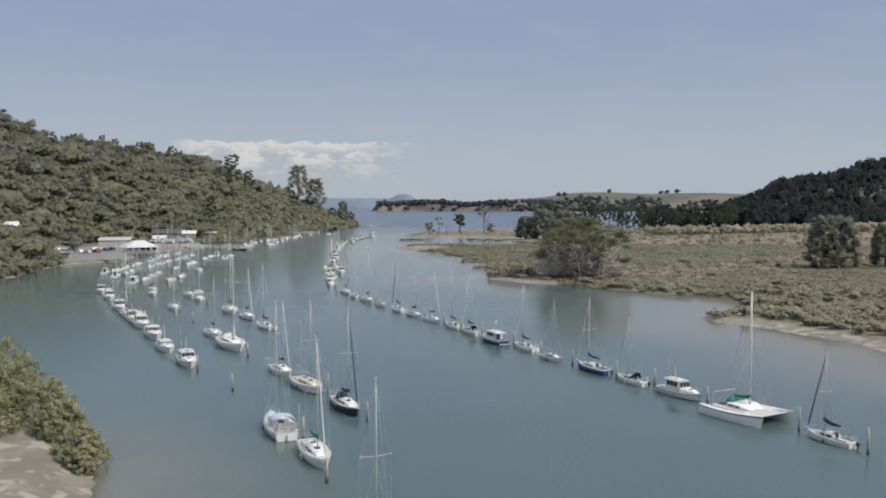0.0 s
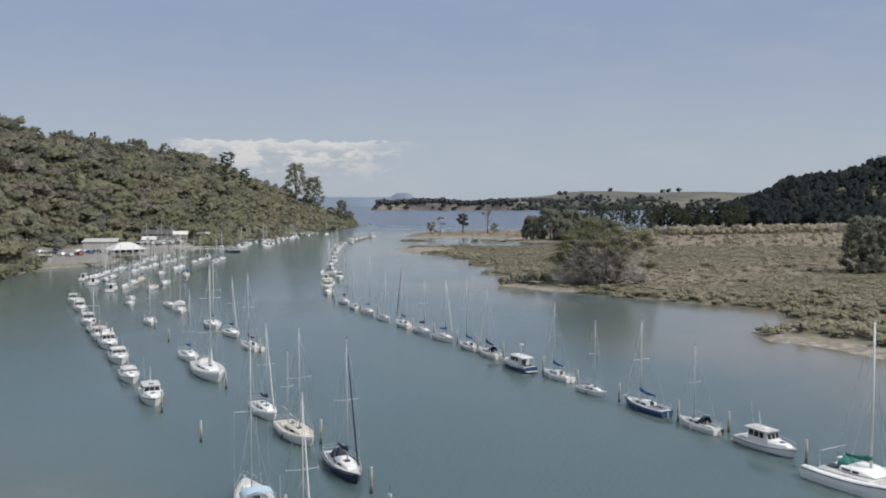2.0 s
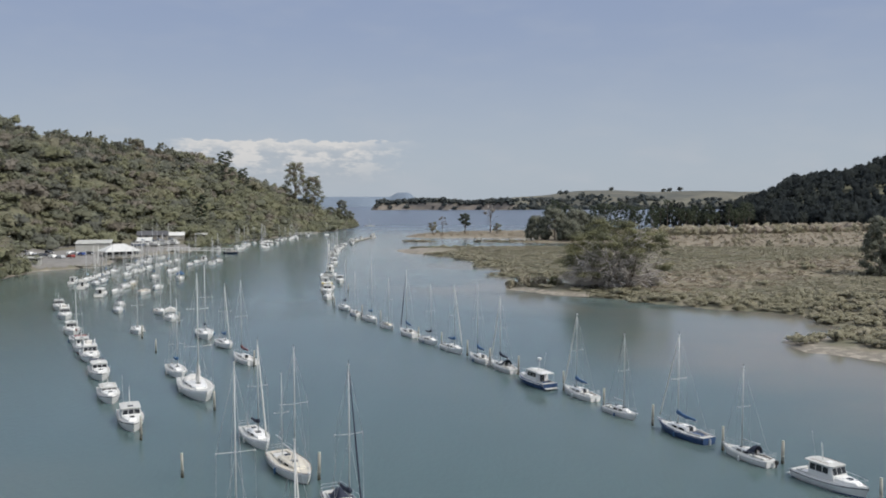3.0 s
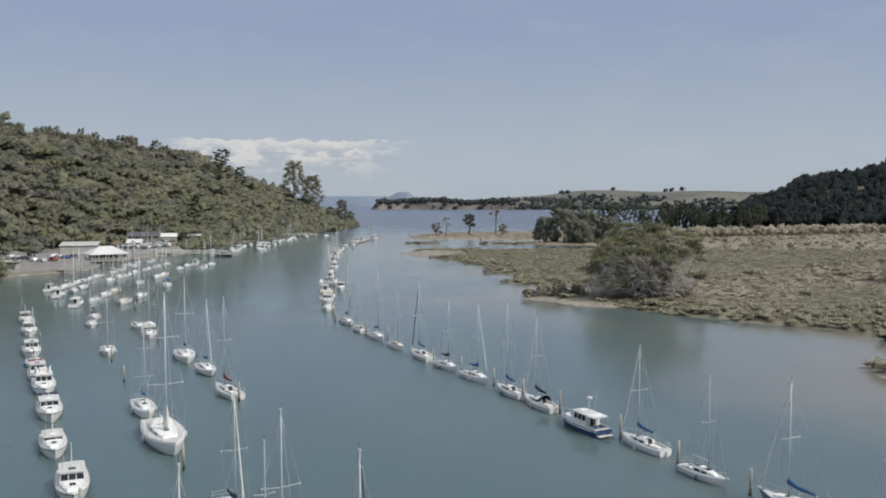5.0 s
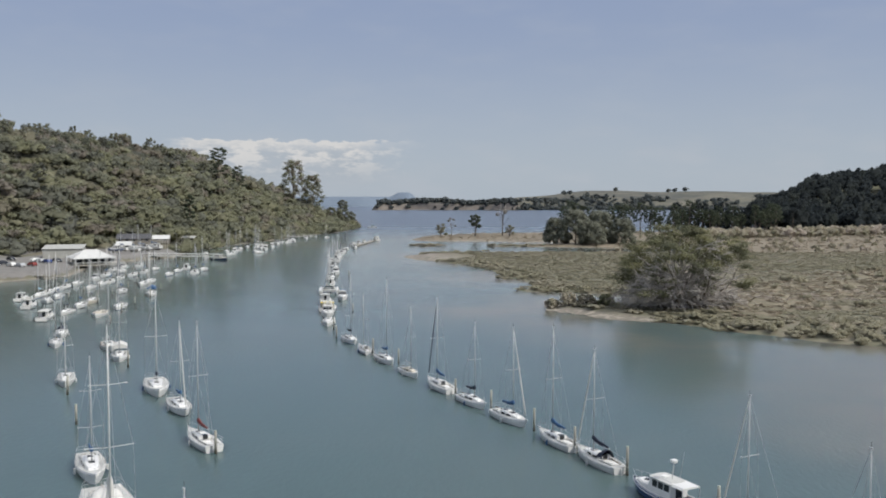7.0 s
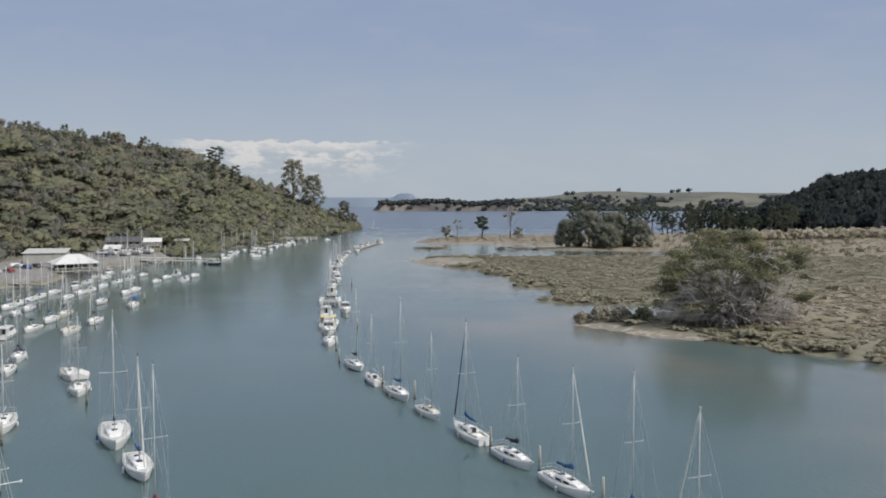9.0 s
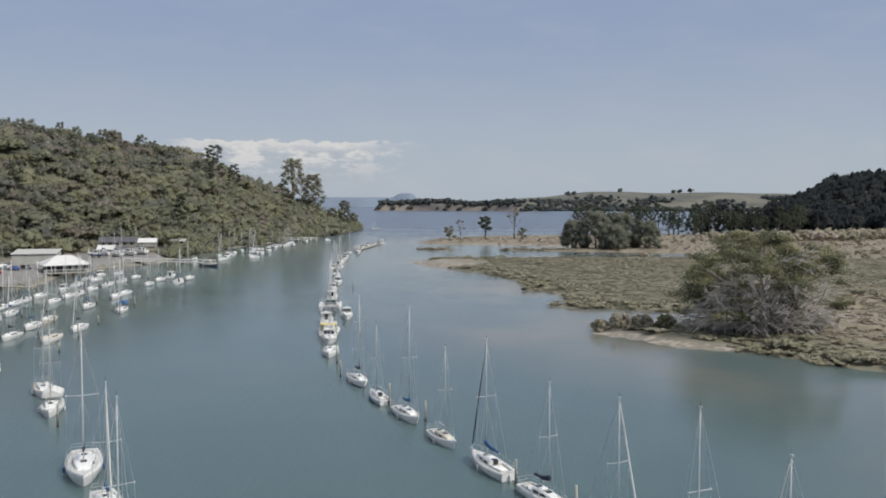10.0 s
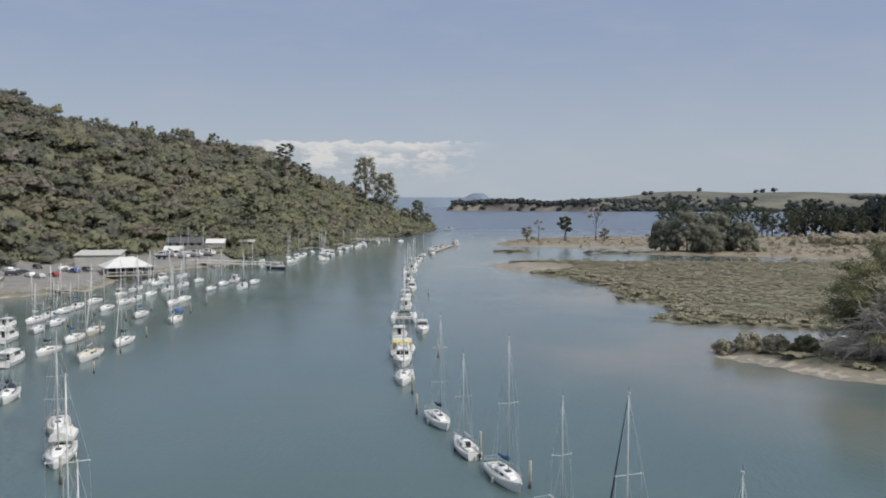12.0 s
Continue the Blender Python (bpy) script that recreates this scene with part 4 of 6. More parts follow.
        part("rudder", Geo().box(-0.03, 0.03, st[0][0] - 0.22, st[0][0] + 0.04, -0.4, st[0][2] * 0.8, 0.01), M["gelcoat"], ob)
    if outboard:
        outboard_part(ob, B * 0.2, st[0][0], st[0][2] * 0.55)
    place(ob, xy, heading, lean)
    return tagged(ob, label or "white sloop moored between timber piles, sails stowed", "sailboat", group="moored boats")


def launch(xy, heading, L=8.5, B=None, hull="gelcoat", cabin="gelcoat", fly=False, boot=None, label="", mast=3.6, canopy=None, cockpit=True, dome=False, roof="deck", house=1.0):
    B = B or L * 0.34
    free = 0.085 * L + 0.2
    ob = new("motor_launch")
    st, hp = hull_part(ob, L, B, free, M[hull], 0.86, M[boot] if boot else None, rake=0.05, full=2.6)
    deck_part(ob, st, M["deck"], (1, 3), 0.7)
    y0, y1 = st[3][0] + 0.05, st[7][0] + 0.25
    zb = st[6][2]
    w = B * 0.74
    h = 1.22 * house
    # wheelhouse: upright sides, raked screen, cambered roof with a small overhang
    sec = [(-w / 2, 0), (-w / 2 * 0.92, h), (w / 2 * 0.92, h), (w / 2, 0)]
    walls = Geo()
    walls.loft([[(x, y0, zb + z) for x, z in sec], [(x, y1 - 0.5, zb + z) for x, z in sec], [(x * (1 if z == 0 else 0.92), y1 + (0.1 if z == 0 else -0.30), zb + z) for x, z in sec]])
    hs = part("wheelhouse", walls, M[cabin], ob)
    rw = w / 2 * 0.92 + 0.10
    rim = [(-rw, 0.0), (-rw, 0.05), (-rw * 0.6, 0.10), (0, 0.125), (rw * 0.6, 0.10), (rw, 0.05), (rw, 0.0)]
    back = y0 - (0.45 if canopy is None else 0.15)
    rf = part("roof", Geo().loft([[(x * k, y, zb + h + z) for x, z in rim] for y, k in ((back, 0.94), (back + 0.15, 1.0), (y1 - 0.45, 1.0), (y1 - 0.12, 0.86))]), M[roof], hs)
    part("roof_hatch", Geo().box(-.3, .3, y1 - 1.35, y1 - .8, zb + h + .08, zb + h + .18, .05), M["window"] if fly is False and round(L * 10) % 2 else M["gelcoat"], rf)
    for sgn in (-1, 1):
        part("grab_rail", Geo().tube([(sgn * rw * .72, y0 + .1, zb + h + .08), (sgn * rw * .72, y0 + .2, zb + h + .17), (sgn * rw * .72, y1 - .8, zb + h + .17), (sgn * rw * .72, y1 - .7, zb + h + .08)], .018, 4), M["teak"] if round(L * 10) % 3 == 0 else M["steel"], rf)
        for a, b in ((0.06, 0.34), (0.38, 0.66), (0.70, 0.96)):
            ya, yb = y0 + (y1 - 0.5 - y0) * a, y0 + (y1 - 0.5 - y0) * b
            x0, x1 = sgn * (w / 2 * 0.964 + 0.012), sgn * (w / 2 * 0.928 + 0.012)
            part("side_window", Geo().add([(x0, ya, zb + .45 * h), (x0, yb, zb + .45 * h), (x1, yb, zb + .9 * h), (x1, ya, zb + .9 * h)], [(0, 1, 2, 3)]), M["window"], hs)
    for k in (-1, 0, 1):
        xa, xb = (k - 0.45) * w * 0.30, (k + 0.45) * w * 0.30
        f = lambda z: y1 + 0.1 - 0.40 * z / h + 0.012
        part("windscreen_pane", Geo().add([(xa, f(.46 * h), zb + .46 * h), (xb, f(.46 * h), zb + .46 * h), (xb * .95, f(.9 * h), zb + .9 * h), (xa * .95, f(.9 * h), zb + .9 * h)], [(0, 1, 2, 3)]), M["window"], hs)
    part("cabin_door", Geo().box(-.32, .32, y0 - .03, y0 + .02, zb - .1, zb + h * .88), M["window"], hs)
    fore = []
    for t in (0.0, 0.35, 0.7, 1.0):
        y = y1 + (st[10][0] + .2 - y1) * t
        k = min(range(13), key=lambda i: abs(st[i][0] - y))
        wd, zz, hh = min(w * (.46 - .16 * t * t), st[k][1] - .3), st[k][2], .48 - .20 * t
        fore.append([(-wd, y, zz - .02), (-wd * .92, y, zz + hh * .75), (-wd * .7, y, zz + hh), (wd * .7, y, zz + hh), (wd * .92, y, zz + hh * .75), (wd, y, zz - .02)])
    fore.append([(x * .8, y + .3, st[10][2] + (z - st[10][2]) * .1) for x, y, z in fore[-1]])
    part("fore_cabin", Geo().loft(fore), M[cabin], ob)
    part("fore_hatch", Geo().box(-.25, .25, st[9][0] - .25, st[9][0] + .25, st[9][2] + .30, st[9][2] + .42, .05), M["window"], ob)
    if fly:
        fl = Geo()
        fl.loft([[(-w * .45, y0, zb + h + .12), (-w * .45, y0, zb + h + .75), (-w * .40, y0, zb + h + .75), (-w * .40, y0, zb + h + .14), (w * .40, y0, zb + h + .14), (w * .40, y0, zb + h + .75), (w * .45, y0, zb + h + .75), (w * .45, y0, zb + h + .12)],
                 [(-w * .40, y1 - .9, zb + h + .12), (-w * .36, y1 - 1.1, zb + h + .85), (-w * .30, y1 - 1.1, zb + h + .85), (-w * .30, y1 - .95, zb + h + .14), (w * .30, y1 - .95, zb + h + .14), (w * .30, y1 - 1.1, zb + h + .85), (w * .36, y1 - 1.1, zb + h + .85), (w * .40, y1 - .9, zb + h + .12)]])
        part("flybridge", fl, M[cabin], ob)
        part("helm_seat", Geo().box(-.5, .5, y0 + .4, y0 + .9, zb + h + .12, zb + h + .7, .1), M["sail"], ob)
    if canopy:
        cg = Geo().loft([[(-w * .5, y, zb + h - .05), (-w * .42, y, zb + h + .1), (w * .42, y, zb + h + .1), (w * .5, y, zb + h - .05)] for y in (st[0][0] + .5, y0 - .02)])
        part("cockpit_canopy", cg, M[canopy], ob)
        for sgn in (-1, 1):
            part("canopy_pole", Geo().tube([(sgn * w * .47, st[0][0] + .55, st[1][2]), (sgn * w * .47, st[0][0] + .55, zb + h)], .02, 5), M["steel"], ob)
    if mast:
        mz = zb + h + .1
        mm = part("signal_mast", Geo().tube([(0, y0 + .8, mz), (0, y0 + .6, mz + mast * .45)], [.05, .03], 6), M["mast_white"], ob)
        part("antenna", Geo().tube([(w * .3, y0 + .5, mz), (w * .34, y0 + .1, mz + mast * .75)], .012, 4), M["mast_white"], ob)
        if dome:
            part("radar_dome", Geo().tube([(0, y0 + .6, mz + mast * .45), (0, y0 + .6, mz + mast * .45 + .08), (0, y0 + .6, mz + mast * .45 + .24), (0, y0 + .6, mz + mast * .45 + .3)], [.2, .3, .3, .18], 10), M["gelcoat"], mm)
    for sgn in (-1, 1):
        part("bow_rail", Geo().tube([(sgn * (q[1] - .05), q[0], q[2] + .55) for q in st[7:12]] + [(0, st[12][0], st[12][2] + .6)], .016, 4), M["steel"], ob)
        for i in (7, 9, 11):
            part("stanchion", Geo().tube([(sgn * (st[i][1] - .05), st[i][0], st[i][2]), (sgn * (st[i][1] - .05), st[i][0], st[i][2] + .55)], .013, 4), M["steel"], ob)
        rub = Geo().tube([(sgn * (q[1] + .01), q[0], q[2] - .14) for q in st], .035, 4)
        part("rubbing_strake", rub, M["rubber"] if hull == "gelcoat" else M["gelcoat"], ob)
    part("boarding_platform", Geo().box(-B * .36, B * .36, st[0][0] - .5, st[0][0] + .02, .18, .26, .04), M["deck"], ob)
    place(ob, xy, heading)
    return tagged(ob, label or "white motor launch with a wheelhouse, moored between piles", "motor boat", group="moored boats")


def catamaran(xy, heading, L=9.6, B=5.6, mast=13.8):
    ob = new("sailing_catamaran")
    hb = 1.15
    for sgn in (-1, 1):
        st = hull_shape(L, hb, 1.02, 0.6)
        g = Geo()
        rings = []
        for i, (y, h, s) in enumerate(st):
            t = i / 12
            pull = .04 * L * max(0, (t - .8) / .2) ** 2
            prof = [(h * .8, s + .12, 0), (h, s, 0), (h * .98, s * .5, .5), (h * .8, 0, 1), (h * .6, -.3, 1.1)]
            side = [(sgn * (B / 2 - hb / 2) + a, y - pull * k, z) for a, z, k in prof]
            other = [(sgn * (B / 2 - hb / 2) - a, y - pull * k, z) for a, z, k in reversed(prof)]
            rings.append(side + other)
        g.loft(rings)
        h_ = part("hull", g, M["gelcoat"], ob, smooth=False)
        s2 = Geo()
        s2.tube([(sgn * (B / 2 - hb / 2) + sgn * (q[1] + .015), q[0], q[2] - .02) for q in st], .05, 4)
        part("rubbing_strake", s2, M["antifoul"], h_)
        part("pulpit", Geo().tube([(sgn * (B / 2 - hb / 2) - .25, L / 2 - 1.3, 1.9), (sgn * (B / 2 - hb / 2), L / 2 - .3, 2.0), (sgn * (B / 2 - hb / 2) + .25, L / 2 - 1.3, 1.9)], .016, 4), M["steel"], h_)
        for yy in (-3.6, -2, 0, 2, 3.2):
            part("stanchion", Geo().tube([(sgn * (B / 2 - .12), yy, 1.2), (sgn * (B / 2 - .12), yy, 1.85)], .014, 4), M["steel"], h_)
        part("rudder", Geo().box(sgn * (B / 2 - hb / 2) - .04, sgn * (B / 2 - hb / 2) + .04, -L / 2 - .25, -L / 2 + .05, -.4, .8, .01), M["gelcoat"], h_)
    br = Geo().box(-B / 2 + .7, B / 2 - .7, -L * .36, L * .22, .70, 1.20, .12)
    part("bridge_deck", br, M["deck"], ob)
    cab = Geo().loft([[(-1.75, -L * .16, 1.27), (-1.6, -L * .16, 1.62), (0, -L * .16, 1.74), (1.6, -L * .16, 1.62), (1.75, -L * .16, 1.27)],
                      [(-1.7, L * .04, 1.27), (-1.5, L * .04, 1.58), (0, L * .04, 1.70), (1.5, L * .04, 1.58), (1.7, L * .04, 1.27)],
                      [(-1.3, L * .20, 1.26), (-1.0, L * .15, 1.36), (0, L * .15, 1.40), (1.0, L * .15, 1.36), (1.3, L * .20, 1.26)]])
    cb = part("cabin", cab, M["gelcoat"], ob)
    for sgn in (-1, 1):
        for a, b in ((-.13, -.04), (-.02, .05)):
            part("cabin_window", Geo().add([(sgn * 1.74, L * a, 1.36), (sgn * 1.73, L * b, 1.36), (sgn * 1.64, L * b, 1.52), (sgn * 1.66, L * a, 1.54)], [(0, 1, 2, 3)]), M["window"], cb)
    part("trampoline", Geo().box(-B / 2 + .9, B / 2 - .9, L * .22, L * .40, .98, 1.02), M["deck"], ob)
    part("cross_beam", Geo().tube([(-B / 2 + .6, L * .40, 1.1), (B / 2 - .6, L * .40, 1.1)], .09, 8), M["alloy"], ob)
    mast_part(ob, L * .05, 1.5, mast, M["mast_white"], 0, .9, .125)
    stays_part(ob, L * .05, mast, 1.2, (0, L * .42, 1.2), (0, -L * .36, 1.2), B * .46, 1, .9)
    boom_part(ob, L * .05, 2.1, 2.6, M["cover_green"])
    part("targa_bar", Geo().tube([(-1.9, -L * .36, 1.2), (-1.8, -L * .37, 2.5), (1.8, -L * .37, 2.5), (1.9, -L * .36, 1.2)], .04, 6), M["steel"], ob)
    dodger_part(ob, -L * .17, 1.5, 2.6, M["cover_green"], .8, .7)
    for x in (-1.0, 1.0):
        part("solar_panel", Geo().box(x - .5, x + .5, -L * .33, -L * .22, 1.3, 1.34, .02), M["window"], ob)
    place(ob, xy, heading)
    return tagged(ob, "white sailing catamaran with green sail cover beside a pile", "catamaran", group="moored boats")


def toward(a, b):
    v = Vector((b[0] - a[0], b[1] - a[1])).normalized()
    return (v.x, v.y)


# line along the marsh side, far to near
yacht((-44.8, 244.2), (0.10, -0.99), 8.2, mast=15.6, mast_mat="alloy", spreaders=2, label="white sloop with tall alloy mast at the row's head")
yacht((-36.9, 222.2), (0.38, -0.92), 7.4, mast=12.1, cover="cover_navy", jib=None, boot="stripe_blue", spreaders=2)
yacht((-32.9, 212.3), (-0.40, 0.92), 6.5, mast=9.5, boot="stripe_blue", outboard=True)
yacht((-28.4, 203.7), (0.42, -0.91), 7.2, mast=12.9, cover="cover_blue", outboard=True, label="white sloop with a blue boom cover between piles")
yacht((-23.8, 194.1), (0.44, -0.90), 6.2, mast=10.0, cabin="cream")
yacht((-19.0, 185.3), (-0.46, 0.89), 7.6, mast=12.1, cover="cover_blue", jib="cover_navy", label="white sloop with blue boom cover and dark furled jib")
yacht((-14.5, 176.7), (0.48, -0.88), 6.7, mast=10.2, cover="cover_navy")
yacht((-10.1, 168.9), (0.48, -0.88), 7.2, mast=10.8, cover="cover_blue", jib="sail", label="white sloop with white furled jib and blue boom cover")
yacht((-5.6, 160.1), (-0.46, 0.89), 6.9, mast=12.0, cover="cover_blue", outboard=True)
yacht((-2.2, 153.6), (-0.44, 0.90), 7.4, mast=10.9, cover="cover_navy", jib="sail", dodger="cover_navy", label="white sloop with navy spray hood and pale furled jib", stern=0.62)
launch((1.9, 143.7), (-0.50, 0.87), 7.6, hull="blue_hull", mast=3.2, dome=True, canopy="gelcoat", label="blue hulled motor launch with a white cabin and radar dome")
yacht((7.2, 136.7), (-0.49, 0.872), 6.8, mast=10.4, cover="cover_blue", jib="sail", spreaders=1)
yacht((10.9, 127.3), (0.48, -0.877), 5.7, mast=9.5, outboard=False)
yacht((16.1, 119.0), (-0.49, 0.872), 7.7, mast=10.6, hull="blue_hull", cover="cover_blue", jib="sail", mast_mat="mast_white", label="blue hulled sloop with white deck and blue boom cover")
yacht((20.3, 111.0), (-0.48, 0.877), 6.2, mast=8.8, outboard=True, dodger="cover_navy")
launch((25.2, 103.2), (0.48, -0.877), 7.2, mast=3.4, boot="stripe_blue", label="white motor launch with a long wheelhouse and signal mast")
catamaran((30.2, 92.8), (0.54, -0.842), 8.8, 6.2, 14.4)
yacht((35.6, 83.2), (-0.48, 0.88), 5.7, mast=9.1, jib="cover_navy", cover="cover_navy", outboard=True, label="small white sloop with raked dark furled jib")

# middle rows
yacht((-21.4, 84.9), (-0.42, 0.91), 9.3, 3.2, mast=13.8, bimini="cover_pale", mast_mat="alloy", label="white cutter with pale blue cockpit awning and stern davits", spreaders=1)
yacht((-15.4, 75.0), (0.40, -0.92), 8.6, mast=11.8, cover="cover_green", jib="sail", label="white sloop with green boom cover tied to a pile")
yacht((-22.4, 105.1), (0.52, -0.85), 9.3, 3.1, mast=11.6, hull="gelcoat", deck="cream", cabin="cream", mizzen=8.6, label="white ketch with cream deckhouse and two masts", boot="antifoul", spreaders=1)
yacht((-15.6, 94.3), (0.44, -0.90), 8.7, mast=12.2, hull="navy", cover="cover_navy", jib="cover_navy", dodger="cover_navy", label="navy hulled sloop with dark boom cover and spray hood")
yacht((-28.3, 114.8), (0.50, -0.87), 8.0, mast=10.6, cover="cover_navy", jib="sail")
yacht((-7.2, 54.3), (0.45, -0.89), 8.7, mast=12.2, cover="cover_grey", spreaders=1)
yacht((-42.0, 136.5), (0.50, -0.866), 12.4, 4.2, mast=15.6, spreaders=2, mast_mat="mast_white", cover=None, jib=None, label="large white sloop with bundled sail and tall white mast", dodger="sail", bundle=True)
yacht((-49.1, 148.5), (0.50, -0.866), 8.6, mast=10.9, cover="cover_blue", spreaders=2, label="white sloop with blue boom cover and two pairs of spreaders")
yacht((-56.2, 182.2), (0.42, -0.907), 9.7, 3.3, mast=13.2, mast_mat="mast_white", cover="cover_navy")
yacht((-49.4, 172.0), (0.50, -0.866), 8.2, mast=10.8, hull="gelcoat", cover="cover_blue", jib="sail", boot="antifoul")
yacht((-42.1, 158.2), (-0.62, 0.78), 7.6, mast=12.6, cover="cover_red", label="white sloop with maroon boom cover and teak cockpit", stern=0.8)
yacht((-70.6, 186.5), (0.42, -0.907), 7.8, mast=9.3, mast_mat="mast_white")
yacht((-70.8, 204.3), (0.38, -0.925), 7.6, 2.7, mast=10.6, tent="sail", label="sloop under a white winter cover")
yacht((-76.7, 213.5), (0.50, -0.866), 8.0, mast=10.8, deck="cream")
yacht((-87.2, 215.9), (0.42, -0.907), 7.1, mast=8.2)
yacht((-91.5, 226.4), (0.42, -0.907), 7.6, mast=9.4, cover="cover_navy", dodger="cover_navy")

# launches along the hill side
launch((-44.2, 121.1), (0.46, -0.89), 8.3, mast=4.4, house=0.85, label="white motor launch with a square wheelhouse by a pile")
launch((-52.1, 133.1), (0.50, -0.87), 7.8, mast=5.6, house=0.55, label="low white launch with a small cabin and pole mast")
launch((-59.6, 146.7), (0.50, -0.87), 8.6, house=0.8, canopy="cover_navy", label="white launch with a dark cockpit canopy")
launch((-67.0, 159.4), (0.50, -0.87), 8.8, fly=True, mast=4.0)
launch((-71.8, 166.8), (0.50, -0.87), 8.3, hull="gelcoat", boot="stripe_red", canopy="cover_red", label="white launch with a maroon cockpit canopy")
yacht((-76.8, 175.0), (0.50, -0.87), 7.7, mast=9.0, cover="cover_red", mast_mat="mast_white")
launch((-82.6, 185.0), (0.50, -0.87), 8.5, mast=3.0)
launch((-94.5, 206.0), (0.48, -0.88), 8.1, fly=True)
launch((-103.5, 221.0), (0.48, -0.88), 7.7, canopy="cover_navy")

# ---------------------------------------------------------------- boats farther up the creek
R = random.Random(11)
COVERS = ["cover_blue", "cover_navy", None, "cover_grey", "cover_blue", None, "cover_pale"]
UP = [(0.38, -0.92), (0.30, -0.95), (-0.36, 0.93), (0.44, -0.90)]


def some_yacht(xy, heading=None, L=None, mast=None, **more):
    L = L or R.uniform(7.0, 8.8)
    heading = heading or R.choice(UP)
    more.setdefault("cover", R.choice(COVERS))
    more.setdefault("jib", R.choice([None, "sail", None, "cover_navy"]))
    more.setdefault("mast_mat", R.choice(["alloy", "mast_white", "alloy"]))
    more.setdefault("boot", R.choice([None, "stripe_blue", None, "antifoul"]))
    cover = {"cover_blue": "a blue boom cover", "cover_navy": "a navy boom cover", "cover_grey": "a grey boom cover", "cover_pale": "a pale blue boom cover", None: "a bare boom"}[more["cover"]]
    more.setdefault("label", "white moored sloop with " + cover)
    return yacht(xy, heading, L, mast=mast or L * R.uniform(1.15, 1.4), **more)


some_yacht((-121.2, 277.6), mast=9.6, cover=None)
some_yacht((-123.0, 286.5), mast=9.5)
some_yacht((-108.4, 268.6), L=8.6, mast=10.4, cover="cover_blue", heading=(0.24, -0.97))
some_yacht((-109.8, 277.6), L=8.4, mast=10.6, cover="cover_navy", heading=(0.24, -0.97), hull="cream")
some_yacht((-105.6, 256.4), L=7.2, mast=8.6, cover="cover_navy", heading=(0.12, -0.99))
yacht((-96.8, 253.6), (0.22, -0.975), 8.8, 3.1, mast=10.5, deck="cream", cabin="cream", label="cream motor sailer with stern davits and alloy mast")
some_yacht((-98.1, 266.8), L=8.6, mast=10.8, cover="cover_navy", heading=(0.22, -0.975), boot="stripe_blue")
some_yacht((-112.4, 300.5), L=8.0, cover="cover_blue", heading=(0.22, -0.975))
some_yacht((-101.7, 294.3), L=8.4, mast=12.0, cover=None, tent="cover_blue", heading=(0.26, -0.965), label="white sloop under a blue cockpit tent")
for x, y in ((-127.4, 320.8), (-125.7, 310.2), (-127.9, 328.8), (-129.8, 339.3), (-115.1, 321.6), (-115.9, 329.2), (-132.0, 303.6), (-131.1, 297.4), (-129.2, 289.0), (-133.6, 312.0), (-135.0, 321.0)):
    some_yacht((x, y), (0.20, -0.98) if R.random() < 0.75 else (-0.20, 0.98), fine=False)
launch((-129.8, 281.5), (-0.20, 0.98), 6.8, mast=2)
launch((-119.9, 267.3), (-0.24, 0.97), 8.0, fly=True)
launch((-105.9, 248.2), (-0.24, 0.97), 8.2, mast=3, canopy="sail")
for x, y in ((-139.7, 351.6), (-141.2, 365.9), (-131.0, 353.0), (-131.9, 364.6), (-133.3, 377.4), (-119.8, 354.8), (-122.0, 369.0), (-112.6, 361.2), (-114.8, 375.2)):
    some_yacht((x, y), (-0.14, 0.99) if R.random() < 0.5 else (0.14, -0.99), fine=False)
launch((-136.3, 336.0), (0.20, -0.98), 6.6, mast=0)
launch((-122.8, 381.2), (-0.14, 0.99), 7.4, mast=2)

# packed row up the channel
ROW = (-0.16, 0.987)
BACK = (0.16, -0.987)
launch((-47.4, 257.0), BACK, 8.4, fly=True, mast=3)
launch((-49.2, 266.6), ROW, 8.4, 4.2, cabin="cream", canopy="yellow", label="wide white launch with a yellow cockpit canopy", mast=2)
launch((-52.4, 281.0), ROW, 8.4, mast=3)
launch((-49.4, 288.6), BACK, 7.4, canopy="cover_blue", label="white launch with a bright blue canopy")
catamaran((-55.6, 303.4), ROW, 8.4, 5.6, 11.0)
for x, y in ((-59.1, 324.5), (-62.5, 343.4), (-64.4, 363.2)):
    launch((x, y), R.choice([ROW, BACK]), R.uniform(7.6, 9.2), fly=R.random() < 0.5, mast=3, canopy=R.choice([None, "sail", "cover_navy"]))
    some_yacht((x - 2.0, y + 10.0), R.choice([ROW, BACK]), fine=False)
for x, y in ((-69.2, 387.6), (-73.0, 405.0), (-74.7, 425.8), (-78.3, 450.4)):
    some_yacht((x, y), R.choice([ROW, BACK]), 9.0, mast=11.5, fine=False)
    launch((x - 2.2, y + 9.5), R.choice([ROW, BACK]), R.uniform(7.4, 8.6), fly=R.random() < 0.5, mast=2)
for y in (470, 486):
    launch((-80.5 - (y - 470) * 0.1, y), BACK, 8.0, mast=2)
some_yacht((-84.9, 512.6), BACK, 8.6, mast=11, fine=False)
launch((-82.8, 525.2), BACK, 8.8, fly=True)
launch((-83.0, 617.0), (-0.4, 0.92), 10.0, fly=True, label="white cabin cruiser at the end of the pontoon")

